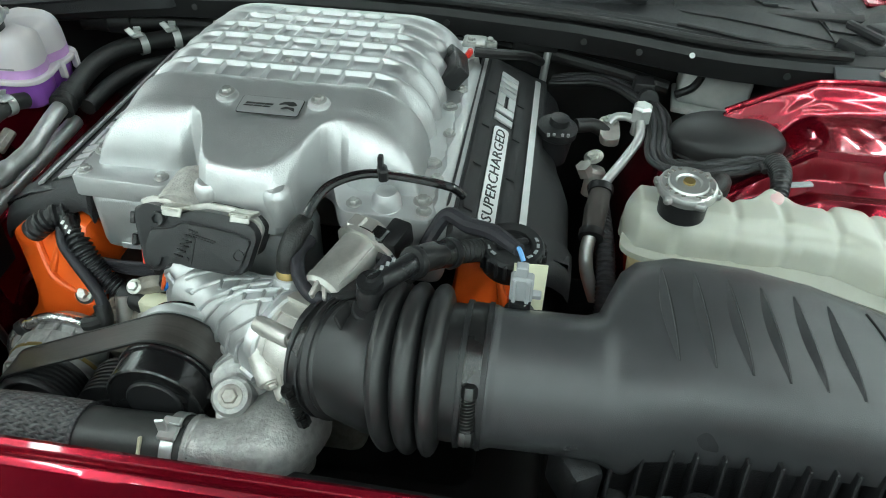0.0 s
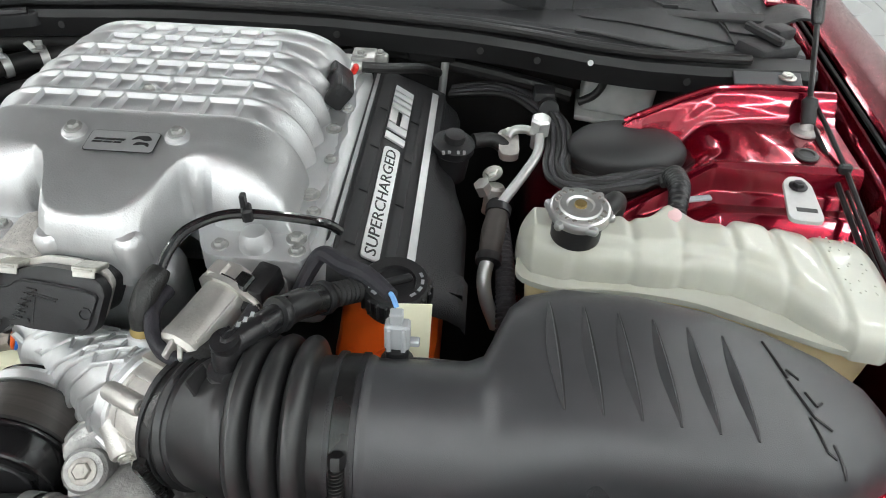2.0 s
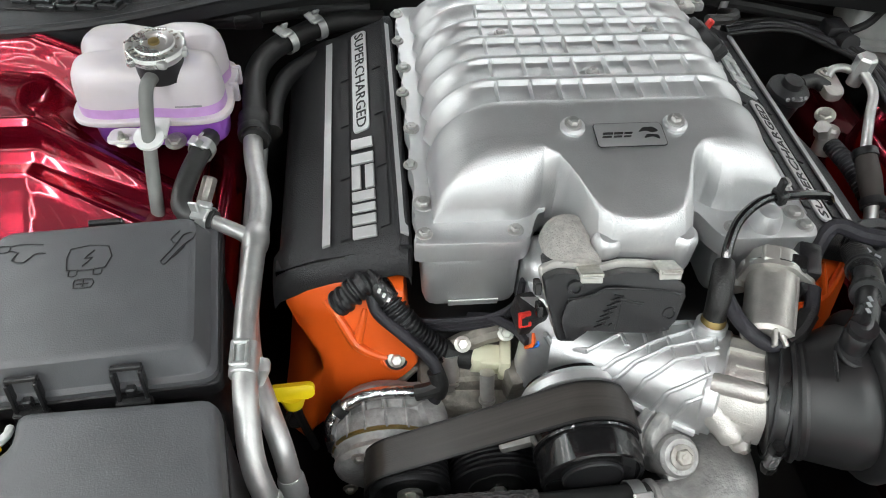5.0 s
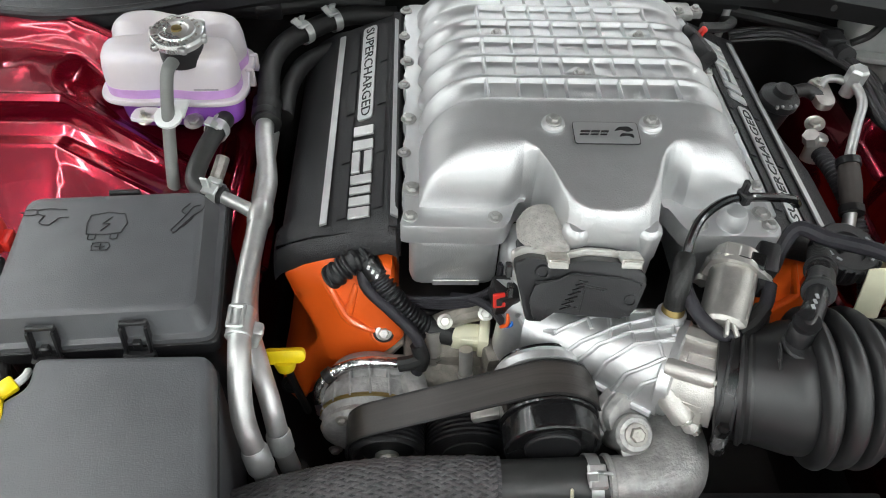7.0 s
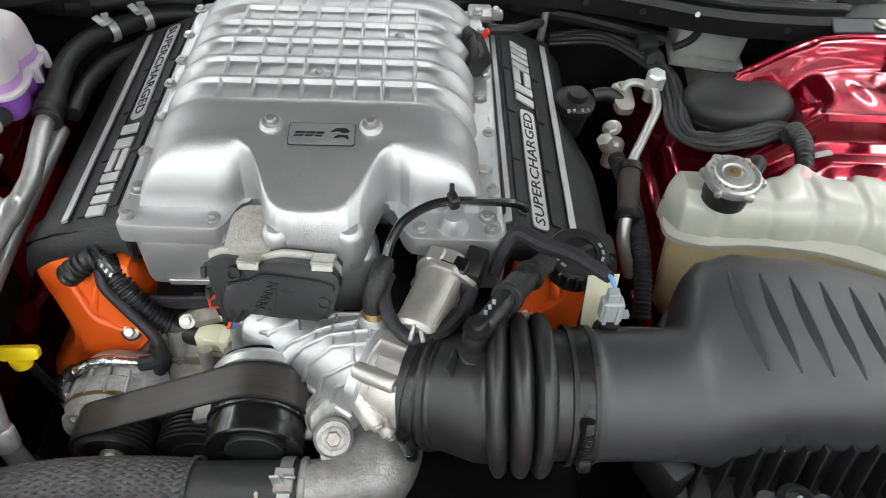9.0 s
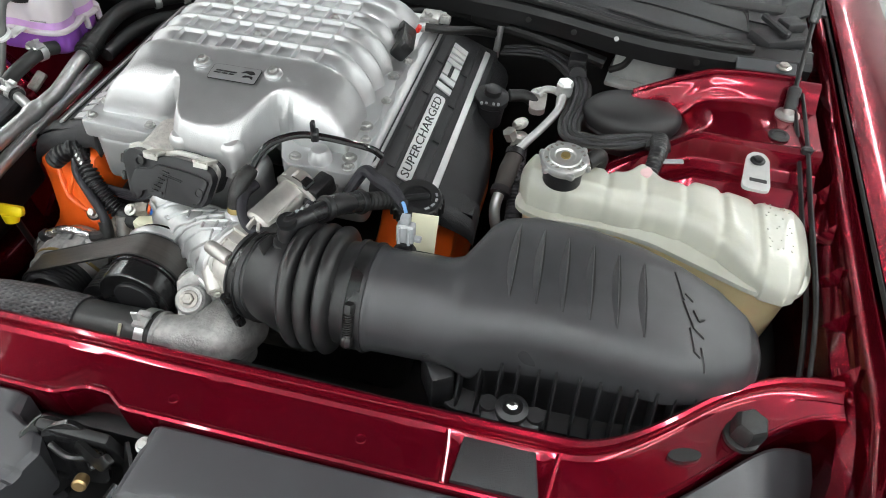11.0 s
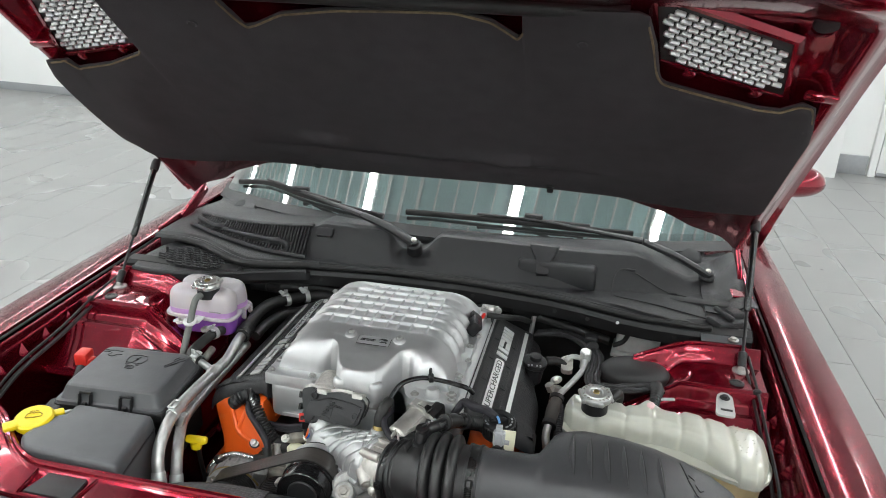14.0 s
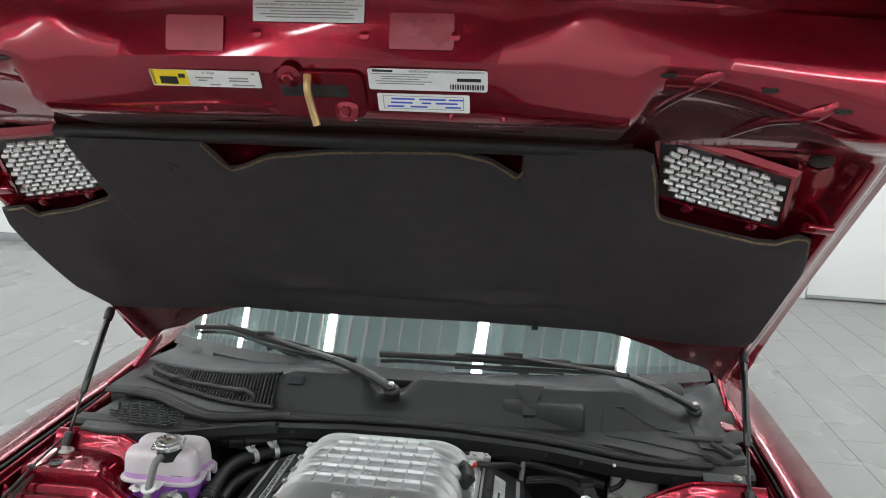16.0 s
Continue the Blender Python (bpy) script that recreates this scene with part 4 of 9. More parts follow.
def hm(x, v, n=0.0, turn=0.0):
    """A pose on the underside: local x across, local y up the bonnet, local z towards the viewer."""
    m = Matrix.Identity(4)
    ax, ay = Vector((1, 0, 0)), HV
    az = ax.cross(ay)
    for i in range(3):
        m[i][0], m[i][1], m[i][2] = ax[i], ay[i], az[i]
    return Matrix.Translation(hp(x, v, n)) @ m @ pose(0, 0, 0, 0, 0, turn)


def hood_rear(x):
    return float(np.interp(abs(x), [0, 0.28, 0.39, 0.48, 0.56, 0.60, 0.67, 0.72, 0.78, 0.85], [-0.044, -0.050, -0.056, -0.080, -0.128, -0.152, -0.222, -0.250, -0.285, -0.345]))


def inner_n(x, v):
    n = 0.0
    n += 0.02 * math.exp(-((abs(x) - 0.80) / 0.03) ** 2)
    n -= 0.02 * sstep(0.80, 0.86, abs(x))
    n -= 0.008 * math.exp(-((abs(x) - 0.735) / 0.05) ** 2 - ((v - 0.63) / 0.05) ** 2)
    n -= 0.012 * math.exp(-((abs(x) - 0.62) / 0.14) ** 4 - ((v - 0.535) / 0.12) ** 4)
    n -= 0.02 * (1 - sstep(0.26, 0.31, abs(x + 0.02))) * sstep(0.56, 0.60, v) * (1 - sstep(0.63, 0.655, v))
    return n


# front of the underside: a shelf, an upright face, a lip (y, z)
FACE = [(0.900, 1.672), (0.860, 1.676), (0.820, 1.680), (0.785, 1.685), (0.758, 1.691), (0.742, 1.699), (0.732, 1.709), (0.721, 1.724), (0.711, 1.739), (0.701, 1.754), (0.694, 1.768), (0.691, 1.790),
        (0.688, 1.810), (0.684, 1.830), (0.681, 1.846), (0.672, 1.857), (0.650, 1.865), (0.600, 1.872), (0.550, 1.873), (0.520, 1.868)]


def recess(z):
    return 0.0 if z < 1.772 else 0.003 + 0.020 * min(1.0, (z - 1.772) / 0.074)


def face_y(z):
    return float(np.interp(z, [p[1] for p in FACE[6:15]], [p[0] for p in FACE[6:15]])) + recess(z)


def front_pt(x, k):
    y, z = FACE[k]
    if 5 <= k <= 9:
        y -= sstep(0.17, 0.42, abs(x)) * (0.022, 0.024, 0.018, 0.010, 0.003)[k - 5]
    if 10 <= k <= 14:
        lim = 0.19 + 0.065 * (z - 1.772) / 0.075
        y += recess(z) * (1 - sstep(lim, lim + 0.11, abs(x + 0.02)))
    lift = 0.05 * sstep(0.385, 0.43, abs(x)) * (1 - sstep(0.46, 0.72, abs(x)))
    if k < 12:
        z += lift * (1 - sstep(1.70, 1.79, z)) * min(1.0, 0.25 + 0.25 * k)
    if k >= 15:
        z -= 0.03 * x * x
    y += 0.22 * x * x * sstep(9, 17, k)
    z += 0.010 * math.cos(x * 3)
    return Vector((x, y, z - 0.010))


hood = thing("bonnet", "raised dark red bonnet with black insulation felt underneath", "bonnet", HO)
us = np.linspace(-0.85, 0.85, 220)
vs = list(range(64 + len(FACE)))
def under(x, k):
    if k < 64:
        v = hood_rear(x) + (0.66 - hood_rear(x)) * k / 63
        return hp(x, v, inner_n(x, v))
    return front_pt(0.947 * x + 0.0146, k - 64)
part("inner_panel", grid(us, vs, under), RED, hood, "dark red pressed inner panel")
SKIN = [(1.46, 1.245), (1.30, 1.415), (1.10, 1.610), (0.95, 1.735), (0.82, 1.815), (0.72, 1.868), (0.62, 1.895), (0.55, 1.892), (0.515, 1.878)]
def skin(x, t):
    X = 0.955 * x + 0.0146
    i = t * (len(SKIN) - 1)
    k = min(len(SKIN) - 2, int(i))
    f = i - k
    y, z = SKIN[k][0] + (SKIN[k + 1][0] - SKIN[k][0]) * f, SKIN[k][1] + (SKIN[k + 1][1] - SKIN[k][1]) * f
    if t < 0.3:
        d = (hood_rear(x) + 0.035) * (1 - t / 0.3)
        y, z = y - 0.72 * d, z + 0.62 * d
    y += 0.22 * x * x * sstep(0.6, 0.9, t)
    z -= 0.06 * x * x * sstep(0.2, 0.8, t) + 0.02 * sstep(0.78, 0.86, abs(x))
    return Vector((X, y, z))
bm = grid(np.linspace(-0.862, 0.862, 60), np.linspace(0, 1, 60), skin)
bmesh.ops.solidify(bm, geom=list(bm.faces), thickness=0.003)
part("outer_skin", bm, RED, hood, "candy-red outer skin with hemmed edges")
for s in (1, -1):
    rows = []
    for k in range(0, 64 + len(FACE), 3):
        q = under(s * 0.85, k)
        t = min(1, max(0, k / (64 + len(FACE) - 1)))
        ys2 = [skin(s * 0.862, w).y for w in np.linspace(0, 1, 40)]
        w = float(np.interp(-q.y, [-y for y in ys2], np.linspace(0, 1, 40)))
        o = skin(s * 0.862, w)
        mid = q.lerp(o, 0.5)
        rows.append([q, q.lerp(o, 0.15) + Vector((s * 0.008, 0, 0)), q.lerp(o, 0.45) + Vector((s * 0.003, 0, 0)), q.lerp(o, 0.55) + Vector((s * 0.009, 0, 0)), o + Vector((s * 0.004, 0, 0)), o])
    part("side_hem", loft(rows, closed=False), RED, hood)
part("front_hem", loft([[under(x, 63 + len(FACE)), under(x, 63 + len(FACE)) + Vector((0, -0.008, 0.004)), skin(x, 1.0) + Vector((0, -0.004, 0)), skin(x, 0.99)] for x in np.linspace(-0.85, 0.85, 50)], closed=False), RED, hood)
# insulation felt: a quilted sheet with cut-outs for the vents and the scoop duct
FELT_EDGE = ([-0.83, -0.811, -0.756, -0.746, -0.649, -0.56, -0.538, -0.530, -0.526, -0.286, -0.263, -0.240, -0.178, -0.066, 0.143, 0.203, 0.248, 0.261, 0.264, 0.443, 0.458, 0.476, 0.490, 0.497, 0.510, 0.569, 0.684, 0.721, 0.752, 0.773, 0.79, 0.80],
             [0.350, 0.405, 0.417, 0.388, 0.416, 0.462, 0.476, 0.500, 0.664, 0.662, 0.588, 0.592, 0.627, 0.644, 0.652, 0.634, 0.593, 0.596, 0.664, 0.680, 0.672, 0.600, 0.520, 0.502, 0.489, 0.466, 0.425, 0.422, 0.450, 0.436, 0.37, 0.31])
def pad_front(x):
    return float(np.interp(x, *FELT_EDGE))
def pad_rear(x):
    return -0.020 - 0.034 * sstep(0.42, 0.70, abs(x)) + 0.10 * sstep(0.78, 0.84, abs(x)) + 0.005 * math.sin(x * 9)
def pn(x, v):
    n = 0.016 + 0.006 * math.sin(x * 5.1 + 1) * math.sin(v * 7)
    n += 0.016 * math.exp(-((x + 0.22) / 0.07) ** 2 - ((v - 0.17) / 0.022) ** 2) + 0.018 * math.exp(-((x - 0.22 - 0.5 * (v - 0.16)) / 0.09) ** 2 - ((v - 0.16) / 0.022) ** 2)
    n += 0.010 * math.exp(-((abs(x) - 0.68) / 0.06) ** 2 - ((v - 0.2) / 0.10) ** 2)
    n -= 0.010 * math.exp(-((v - 0.10) / 0.02) ** 2) * (1 - sstep(0.3, 0.5, abs(x)))
    return n
xsamp = sorted(set(list(np.linspace(-0.83, 0.80, 110)) + FELT_EDGE[0]))
bm = grid(xsamp, np.linspace(0, 1, 60), lambda x, t: hp(x, pad_rear(x) + (pad_front(x) - pad_rear(x)) * t, pn(x, pad_rear(x) + (pad_front(x) - pad_rear(x)) * t) + 0.012 * math.sin(math.pi * t) ** 0.3))
bmesh.ops.recalc_face_normals(bm, faces=bm.faces)
bmesh.ops.solidify(bm, geom=list(bm.faces), thickness=0.006)
felt = part("insulation_felt", bm, PAD, hood, "black quilted insulation felt with a frayed tan edge")
for pts in ([(x, pad_front(x)) for x in np.linspace(-0.80, -0.532, 20)], [(x, pad_front(x)) for x in np.linspace(0.462, 0.785, 26)], [(x, pad_front(x)) for x in np.linspace(-0.286, 0.262, 40)]):
    part("frayed_edge", tube([hp(x, v, pn(x, v) + 0.010) for x, v in pts], 0.0022, 6, 3), FIBRE, felt)
for x, v in ((-0.62, 0.02), (-0.3, -0.0), (0.30, 0.015), (0.60, 0.02), (0.0, 0.55), (-0.36, 0.60), (0.36, 0.60), (0.38, 0.16), (0.77, 0.36), (-0.79, 0.33)):
    bm = lathe([(0.013, 0), (0.013, 0.003), (0.008, 0.006), (0.004, 0.004)], (0, 0, 0), (0, 0, 1), 18)
    bm.transform(hm(x, v, pn(x, v) + 0.0095))
    part("push_pin", bm, BLACK, felt)
part("bonnet_seal", tube([hp(x, 0.664 - 0.02 * abs(x) ** 3, 0.010) for x in np.linspace(-0.555, 0.43, 16)], 0.013, 12, 3), RUBBER, hood, "long black rubber seal")
part("clip", rbox(hp(0.30, -0.045, 0.01), (0.016, 0.012, 0.02), 0.003), BLACK, hood)


# vents: a framed honeycomb of short bright slats, staggered row by row
def vent(corners, name_label):
    tl, tr, br, bl2 = [Vector(c) for c in corners]
    def at(a, b4):
        return (tl.lerp(tr, a)).lerp(bl2.lerp(br, a), b4)
    vt = part("vent", loft([[hp(*(at(a, b4)), -0.004) for a, b4 in ((-0.14, -0.18), (1.14, -0.18), (1.15, 1.20), (-0.15, 1.20))], [hp(*(at(a, b4)), 0.005) for a, b4 in ((-0.09, -0.12), (1.09, -0.12), (1.10, 1.13), (-0.10, 1.13))],
                            [hp(*(at(a, b4)), 0.006) for a, b4 in ((-0.05, -0.07), (1.05, -0.07), (1.05, 1.07), (-0.05, 1.07))], [hp(*(at(a, b4)), 0.003) for a, b4 in ((-0.045, -0.06), (1.045, -0.06), (1.045, 1.06), (-0.045, 1.06))]], cap=False), RED, hood, name_label)
    # black sheet under the slats paints the shaded depth of the vent
    part("vent_bed", loft([[hp(*(at(a, b4)), 0.0025) for a, b4 in ((-0.05, -0.07), (1.05, -0.07), (1.05, 1.07), (-0.05, 1.07))], [hp(*(at(a, b4)), -0.002) for a, b4 in ((-0.05, -0.07), (1.05, -0.07), (1.05, 1.07), (-0.05, 1.07))]]), INKSHADE, vt)
    slat = rbox((0, 0, 0), (0.0175, 0.0074, 0.009), 0.0022, 2)
    s0 = piece("slat", slat, CHIP, vt)
    base = place(vt).inverted()
    n = 0
    w, h = (tr - tl).length, (bl2 - tl).length
    nr, nc = max(3, int(h / 0.0150)), max(3, int(w / 0.0215))
    for r in range(nr):
        for c in range(nc):
            a, b4 = (c + (0.75 if r % 2 else 0.3)) / nc, (r + 0.5) / nr
            if a > 0.985 or (r in (0, nr - 1) and (a < 0.09 or a > 0.91)):
                continue
            q = at(a, b4)
            m = base @ hm(q.x, q.y, 0.0055, math.degrees(math.atan2((tr - tl).y, (tr - tl).x))) @ pose(0, 0, 0, 24, 0, 0)
            if n == 0:
                s0.matrix_basis = m
            else:
                share(s0, m)
            n += 1
    for a in (0.2, 0.8):
        q = at(a, 1.16)
        bm = lathe([(0.011, 0), (0.011, 0.003), (0.006, 0.006)], (0, 0, 0), (0, 0, 1), 16)
        bm.transform(hm(q.x, q.y, 0.006))
        part("screw", bm, RED, vt)


vent([(-0.706, 0.606), (-0.520, 0.640), (-0.556, 0.484), (-0.758, 0.428)], "red framed vent with bright metal slats")
vent([(0.480, 0.682), (0.686, 0.594), (0.708, 0.456), (0.503, 0.538)], "red framed vent with bright metal slats")
for s in (1, -1):
    bm = join(lathe([(0.034, 0), (0.032, 0.006), (0.024, 0.008), (0.022, 0.002)], (0, 0, 0), (0, 0, 1), 24))
    bm.transform(hm(s * 0.735, 0.632, inner_n(0.735, 0.632) - 0.004))
    part("stop_ring", bm, RED, hood)
    bm = lathe([(0.021, 0), (0.019, 0.004), (0.010, 0.005)], (0, 0, 0), (0, 0, 1), 20)
    bm.transform(hm(s * 0.735, 0.632, inner_n(0.735, 0.632)))
    part("stop_pad", bm, BLACK, hood)
    bm = rbox((0, 0, 0), (0.055, 0.018, 0.012), 0.004)
    bm.transform(hm(s * 0.775, 0.475, 0.02, -10 * s))
    part("edge_tab", bm, RED, hood)



for s in (1, -1):
    for spans in (((0.425, 2), (0.448, 4), (0.470, 6), (0.488, 7.5), (0.496, 8.5)), ((0.540, 1), (0.570, 3.5), (0.600, 5.5), (0.618, 6.6), (0.626, 7.4))):
        pts = []
        for x, k in spans:
            a = front_pt(s * x, int(k))
            pts.append(a.lerp(front_pt(s * x, int(k) + 1), k - int(k)) + Vector((0, 0.005, 0.005)))
        part("pressed_rib", tube(pts, [0.010, 0.012, 0.012, 0.010, 0.006], 16, 6), RED, hood)

# upright front face: poses by height; local x across, local y up, local z towards the viewer
def fm(x, z, out=0.0, turn=0.0):
    lean = math.degrees(math.atan2(face_y(z + 0.01) - face_y(z - 0.01), 0.02))
    return pose(x, face_y(z) - out, z, 90, 0, 0) @ pose(0, 0, 0, -lean, 0, turn)


def flat(name, x, z, w, h, material, out=0.003, turn=0, parent=None, label="", r=0.004, thick=0.0008):
    bm = prism(round_outline([(-w / 2, -h / 2), (w / 2, -h / 2), (w / 2, h / 2), (-w / 2, h / 2)], r), 0, thick, 0)
    bm.transform(fm(x, z, out, turn))
    return part(name, bm, material, parent or hood, label)


def printed(ob, x, z, dx, dy, w, h, material, out=0.0042):
    bm = rbox((dx, dy, 0), (w, h, 0.0004), 0)
    bm.transform(fm(x, z, out))
    return part("print", bm, material, ob)


def letters_on(ob, text, x, z, dx, dy, size, material, out=0.0046, width=None):
    bm = lettering(text, size, 0.0001)
    if width:
        xs = [v.co.x for v in bm.verts]
        bm.transform(Matrix.Diagonal((width / (max(xs) - min(xs)), 1, 1, 1)))
    bm.transform(fm(x, z, out) @ Matrix.Translation((dx, dy, 0)))
    return part("lettering", bm, material, ob)


LX, LZ = -0.003, 1.724
cp = flat("catch_plate", LX, LZ, 0.122, 0.066, RED, 0.004, label="red catch plate with two bolts", r=0.016, thick=0.004)
# flat black piece on the plate paints the dark opening
flat("catch_hole", LX - 0.004, LZ + 0.004, 0.088, 0.018, INKSHADE, 0.0085, parent=cp)
part("striker", tube([fm(-0.012, LZ + 0.022, 0.012).translation, fm(-0.010, LZ + 0.004, 0.030).translation, fm(-0.006, LZ - 0.02, 0.036).translation, fm(0.000, LZ - 0.040, 0.034).translation], 0.0052, 10), GOLD, cp, "bent brassy striker rod")
for dx, dz in ((-0.034, 0.021), (0.035, -0.020)):
    bm = join(lathe([(0.0155, 0), (0.0155, 0.002), (0.010, 0.004)], (0, 0, 0), (0, 0, 1), 20), lathe([(0.0080, 0.003), (0.0080, 0.009), (0.006, 0.011)], (0, 0, 0), (0, 0, 1), 6))
    bm.transform(fm(LX + dx, LZ + dz, 0.008))
    part("bolt", bm, RED, cp)
YX, YZ = -0.152, 1.739
y = flat("label", YX, YZ, 0.148, 0.024, PAPER, label="white and yellow refrigerant label", r=0.002)
printed(y, YX, YZ, -0.048, 0.0, 0.050, 0.0225, LABELYELLOW)
printed(y, YX, YZ, -0.050, -0.004, 0.024, 0.011, INKSHADE, 0.0046)
printed(y, YX, YZ, -0.031, 0.003, 0.009, 0.006, INKSHADE, 0.0046)
for k in range(7):
    printed(y, YX, YZ, -0.0705, -0.009 + 0.003 * k, 0.004, 0.0014, INKSHADE, 0.0046)
for dx, dy, w in ((-0.001, 0.001, 0.024), (-0.004, -0.003, 0.012), (0.045, 0.001, 0.026), (0.045, -0.003, 0.026), (0.012, -0.009, 0.014), (0.05, -0.009, 0.03), (0.066, 0.008, 0.004)):
    printed(y, YX, YZ, dx, dy, w, 0.0018, GREYINK, 0.0046)
letters_on(y, "R-1234yf", YX, YZ, 0.006, 0.008, 0.0046, INKSHADE)
EX, EZ = 0.139, 1.7445
e = flat("label", EX, EZ, 0.150, 0.030, PAPER, label="white emission control label with fine print")
letters_on(e, "VEHICLE EMISSION CONTROL INFORMATION", EX, EZ, 0.024, 0.0115, 0.0042, INKSHADE, width=0.094)
printed(e, EX, EZ, -0.056, 0.0115, 0.026, 0.003, INKSHADE, 0.0046)
for k in range(5):
    printed(e, EX, EZ, -0.034 + 0.004 * (k % 2), 0.0072 - 0.0034 * k, 0.072 - 0.012 * (k % 3), 0.0010, GREYINK, 0.0046)
for k in range(14):
    printed(e, EX, EZ, 0.029 + 0.0031 * k, -0.009, 0.0014 + 0.0008 * (k % 2), 0.007, INKSHADE, 0.0046)
printed(e, EX, EZ, 0.052, 0.001, 0.030, 0.0045, INKSHADE, 0.0046)
RX, RZ = 0.132, 1.7165
r2 = flat("label", RX, RZ, 0.118, 0.026, PAPER, 0.0034, label="white service label with blue handwriting strokes", r=0.002)
printed(r2, RX, RZ, 0.0, 0.0, 0.104, 0.019, GREYINK, 0.0044)
printed(r2, RX, RZ, 0.0, 0.0, 0.102, 0.0175, PAPER, 0.0048)
for dx, dy, w in ((-0.026, 0.005, 0.030), (0.012, 0.005, 0.034), (0.042, 0.005, 0.018), (-0.028, -0.0005, 0.028), (0.004, -0.0005, 0.012), (0.030, -0.0005, 0.028), (-0.036, -0.006, 0.022), (-0.006, -0.006, 0.022), (0.038, -0.006, 0.020)):
    printed(r2, RX, RZ, dx, dy, w, 0.0022, BLUEINK, 0.0053)
CX, CZ = -0.012, 1.829
c = flat("label", CX, CZ, 0.142, 0.037, PAPER, 0.003, label="white caution label with a black heading band", r=0.001)
printed(c, CX, CZ, 0.0, 0.0155, 0.141, 0.006, INKSHADE, 0.0042)
letters_on(c, "CAUTION/AVERTISSEMENT", CX, CZ, 0.0, 0.0155, 0.0052, PAPER, 0.0048)
letters_on(c, "THIS SYSTEM REQUIRES HYDRAULIC SYSTEM/POWER STEERING FLUID", CX, CZ, 0.0, 0.0092, 0.0036, INKSHADE, 0.0048, width=0.118)
letters_on(c, "DO NOT MIX POWER STEERING FLUID TYPES - SEE OWNER'S MANUAL FOR PROPER INFORMATION", CX, CZ, 0.0, 0.0020, 0.0034, INKSHADE, 0.0048, width=0.136)
for k, w in enumerate((0.088, 0.130, 0.100, 0.120, 0.112)):
    printed(c, CX, CZ, 0.002 * (-1) ** k, (0.0056, -0.0022, -0.0058, -0.0094, -0.0130)[k], w, 0.0012, GREYINK, 0.0044)
flat("faded_label", -0.160, 1.795, 0.076, 0.044, CLEARLABEL, 0.0022, label="dull patch left by an old label")
flat("faded_label", 0.131, 1.802, 0.080, 0.044, CLEARLABEL, 0.0022, label="dull patch left by an old label")
for x, z in ((-0.078, 1.796), (0.060, 1.796), (0.173, 1.797)):
    bm = lathe([(0.006, 0), (0.006, 0.002), (0.003, 0.003)], (0, 0, 0), (0, 0, 1), 14)
    bm.transform(fm(x, z, 0.001))
    part("rivet", bm, RED, hood)
for s in (1, -1):
    for q, k in ((0.43, 4), (0.548, 4), (0.632, 4)):
        bm = prism([(0.0105 * math.cos(a), 0.0036 * math.sin(a)) for a in np.linspace(0, 2 * math.pi, 16, endpoint=False)], 0, 0.002, 0)
        bm.transform(Matrix.Translation(front_pt(s * q, 7) + Vector((0, -0.0015, -0.001))) @ pose(0, 0, 0, 52, 0, 0))
        part("slot", bm, INKSHADE, hood)
    part("arc_bead", tube([front_pt(s * 0.2 + 0.035 * math.cos(a), 5) + Vector((0, -0.002, 0.02 * math.sin(a))) for a in np.linspace(0, math.pi, 8)], 0.004, 6, 2), RED, hood)


# ---- engine ----
# supercharger with its ribbed lid
sc = thing("supercharger", "silver cast supercharger with a ribbed lid and bolted flange", "supercharger", (0, 1.1, 0.80))
ROW0, PITCH, NROW = 1.030, 0.0428, 6
LIDBACK = 1.325
WEBS = [-0.0105 + s * w for w in (0.0175, 0.0410, 0.0700, 0.1050) for s in (-1, 1)]


def lid_front(x):
    """Foot of the dome's front: two shoulders, a tongue in the middle."""
    return float(np.interp(abs(x), [0, 0.034, 0.045, 0.051, 0.056, 0.062, 0.068, 0.082, 0.092, 0.104, 0.178], [0.874, 0.876, 0.884, 0.903, 0.932, 0.953, 0.960, 0.960, 0.950, 0.945, 0.945]))


def lid_edge(x):
    """Where the flat top starts to fall to the front: a tongue flaring into two arched shoulders."""
    return float(np.interp(abs(x + 0.004), [0, 0.020, 0.030, 0.037, 0.044, 0.051, 0.058, 0.066, 0.078, 0.100, 0.130, 0.150, 0.165, 0.19], [0.890, 0.8925, 0.898, 0.906, 0.919, 0.936, 0.953, 0.968, 0.980, 0.985, 0.981, 0.972, 0.960, 0.955]))


MIDX = -0.0105


# profile of one pitch behind a rib: its crest, the pocket with a rising floor, the open groove at the sides
POCKET_D, POCKET_Z = (0, 0.0015, 0.0040, 0.0064, 0.0072, 0.0080, 0.012, 0.020, 0.028, 0.0340, 0.0380, 0.0405, PITCH), (0, 0.0003, 0.0012, 0.0024, 0.0046, 0.0074, 0.0079, 0.0080, 0.0079, 0.0076, 0.0066, 0.0010, 0)
GROOVE_D, GROOVE_Z = (0, 0.0015, 0.0040, 0.0064, 0.0090, 0.0130, 0.020, 0.028, 0.0340, 0.0385, PITCH), (0, 0.0003, 0.0013, 0.0026, 0.0070, 0.0094, 0.0100, 0.0082, 0.0050, 0.0018, 0)


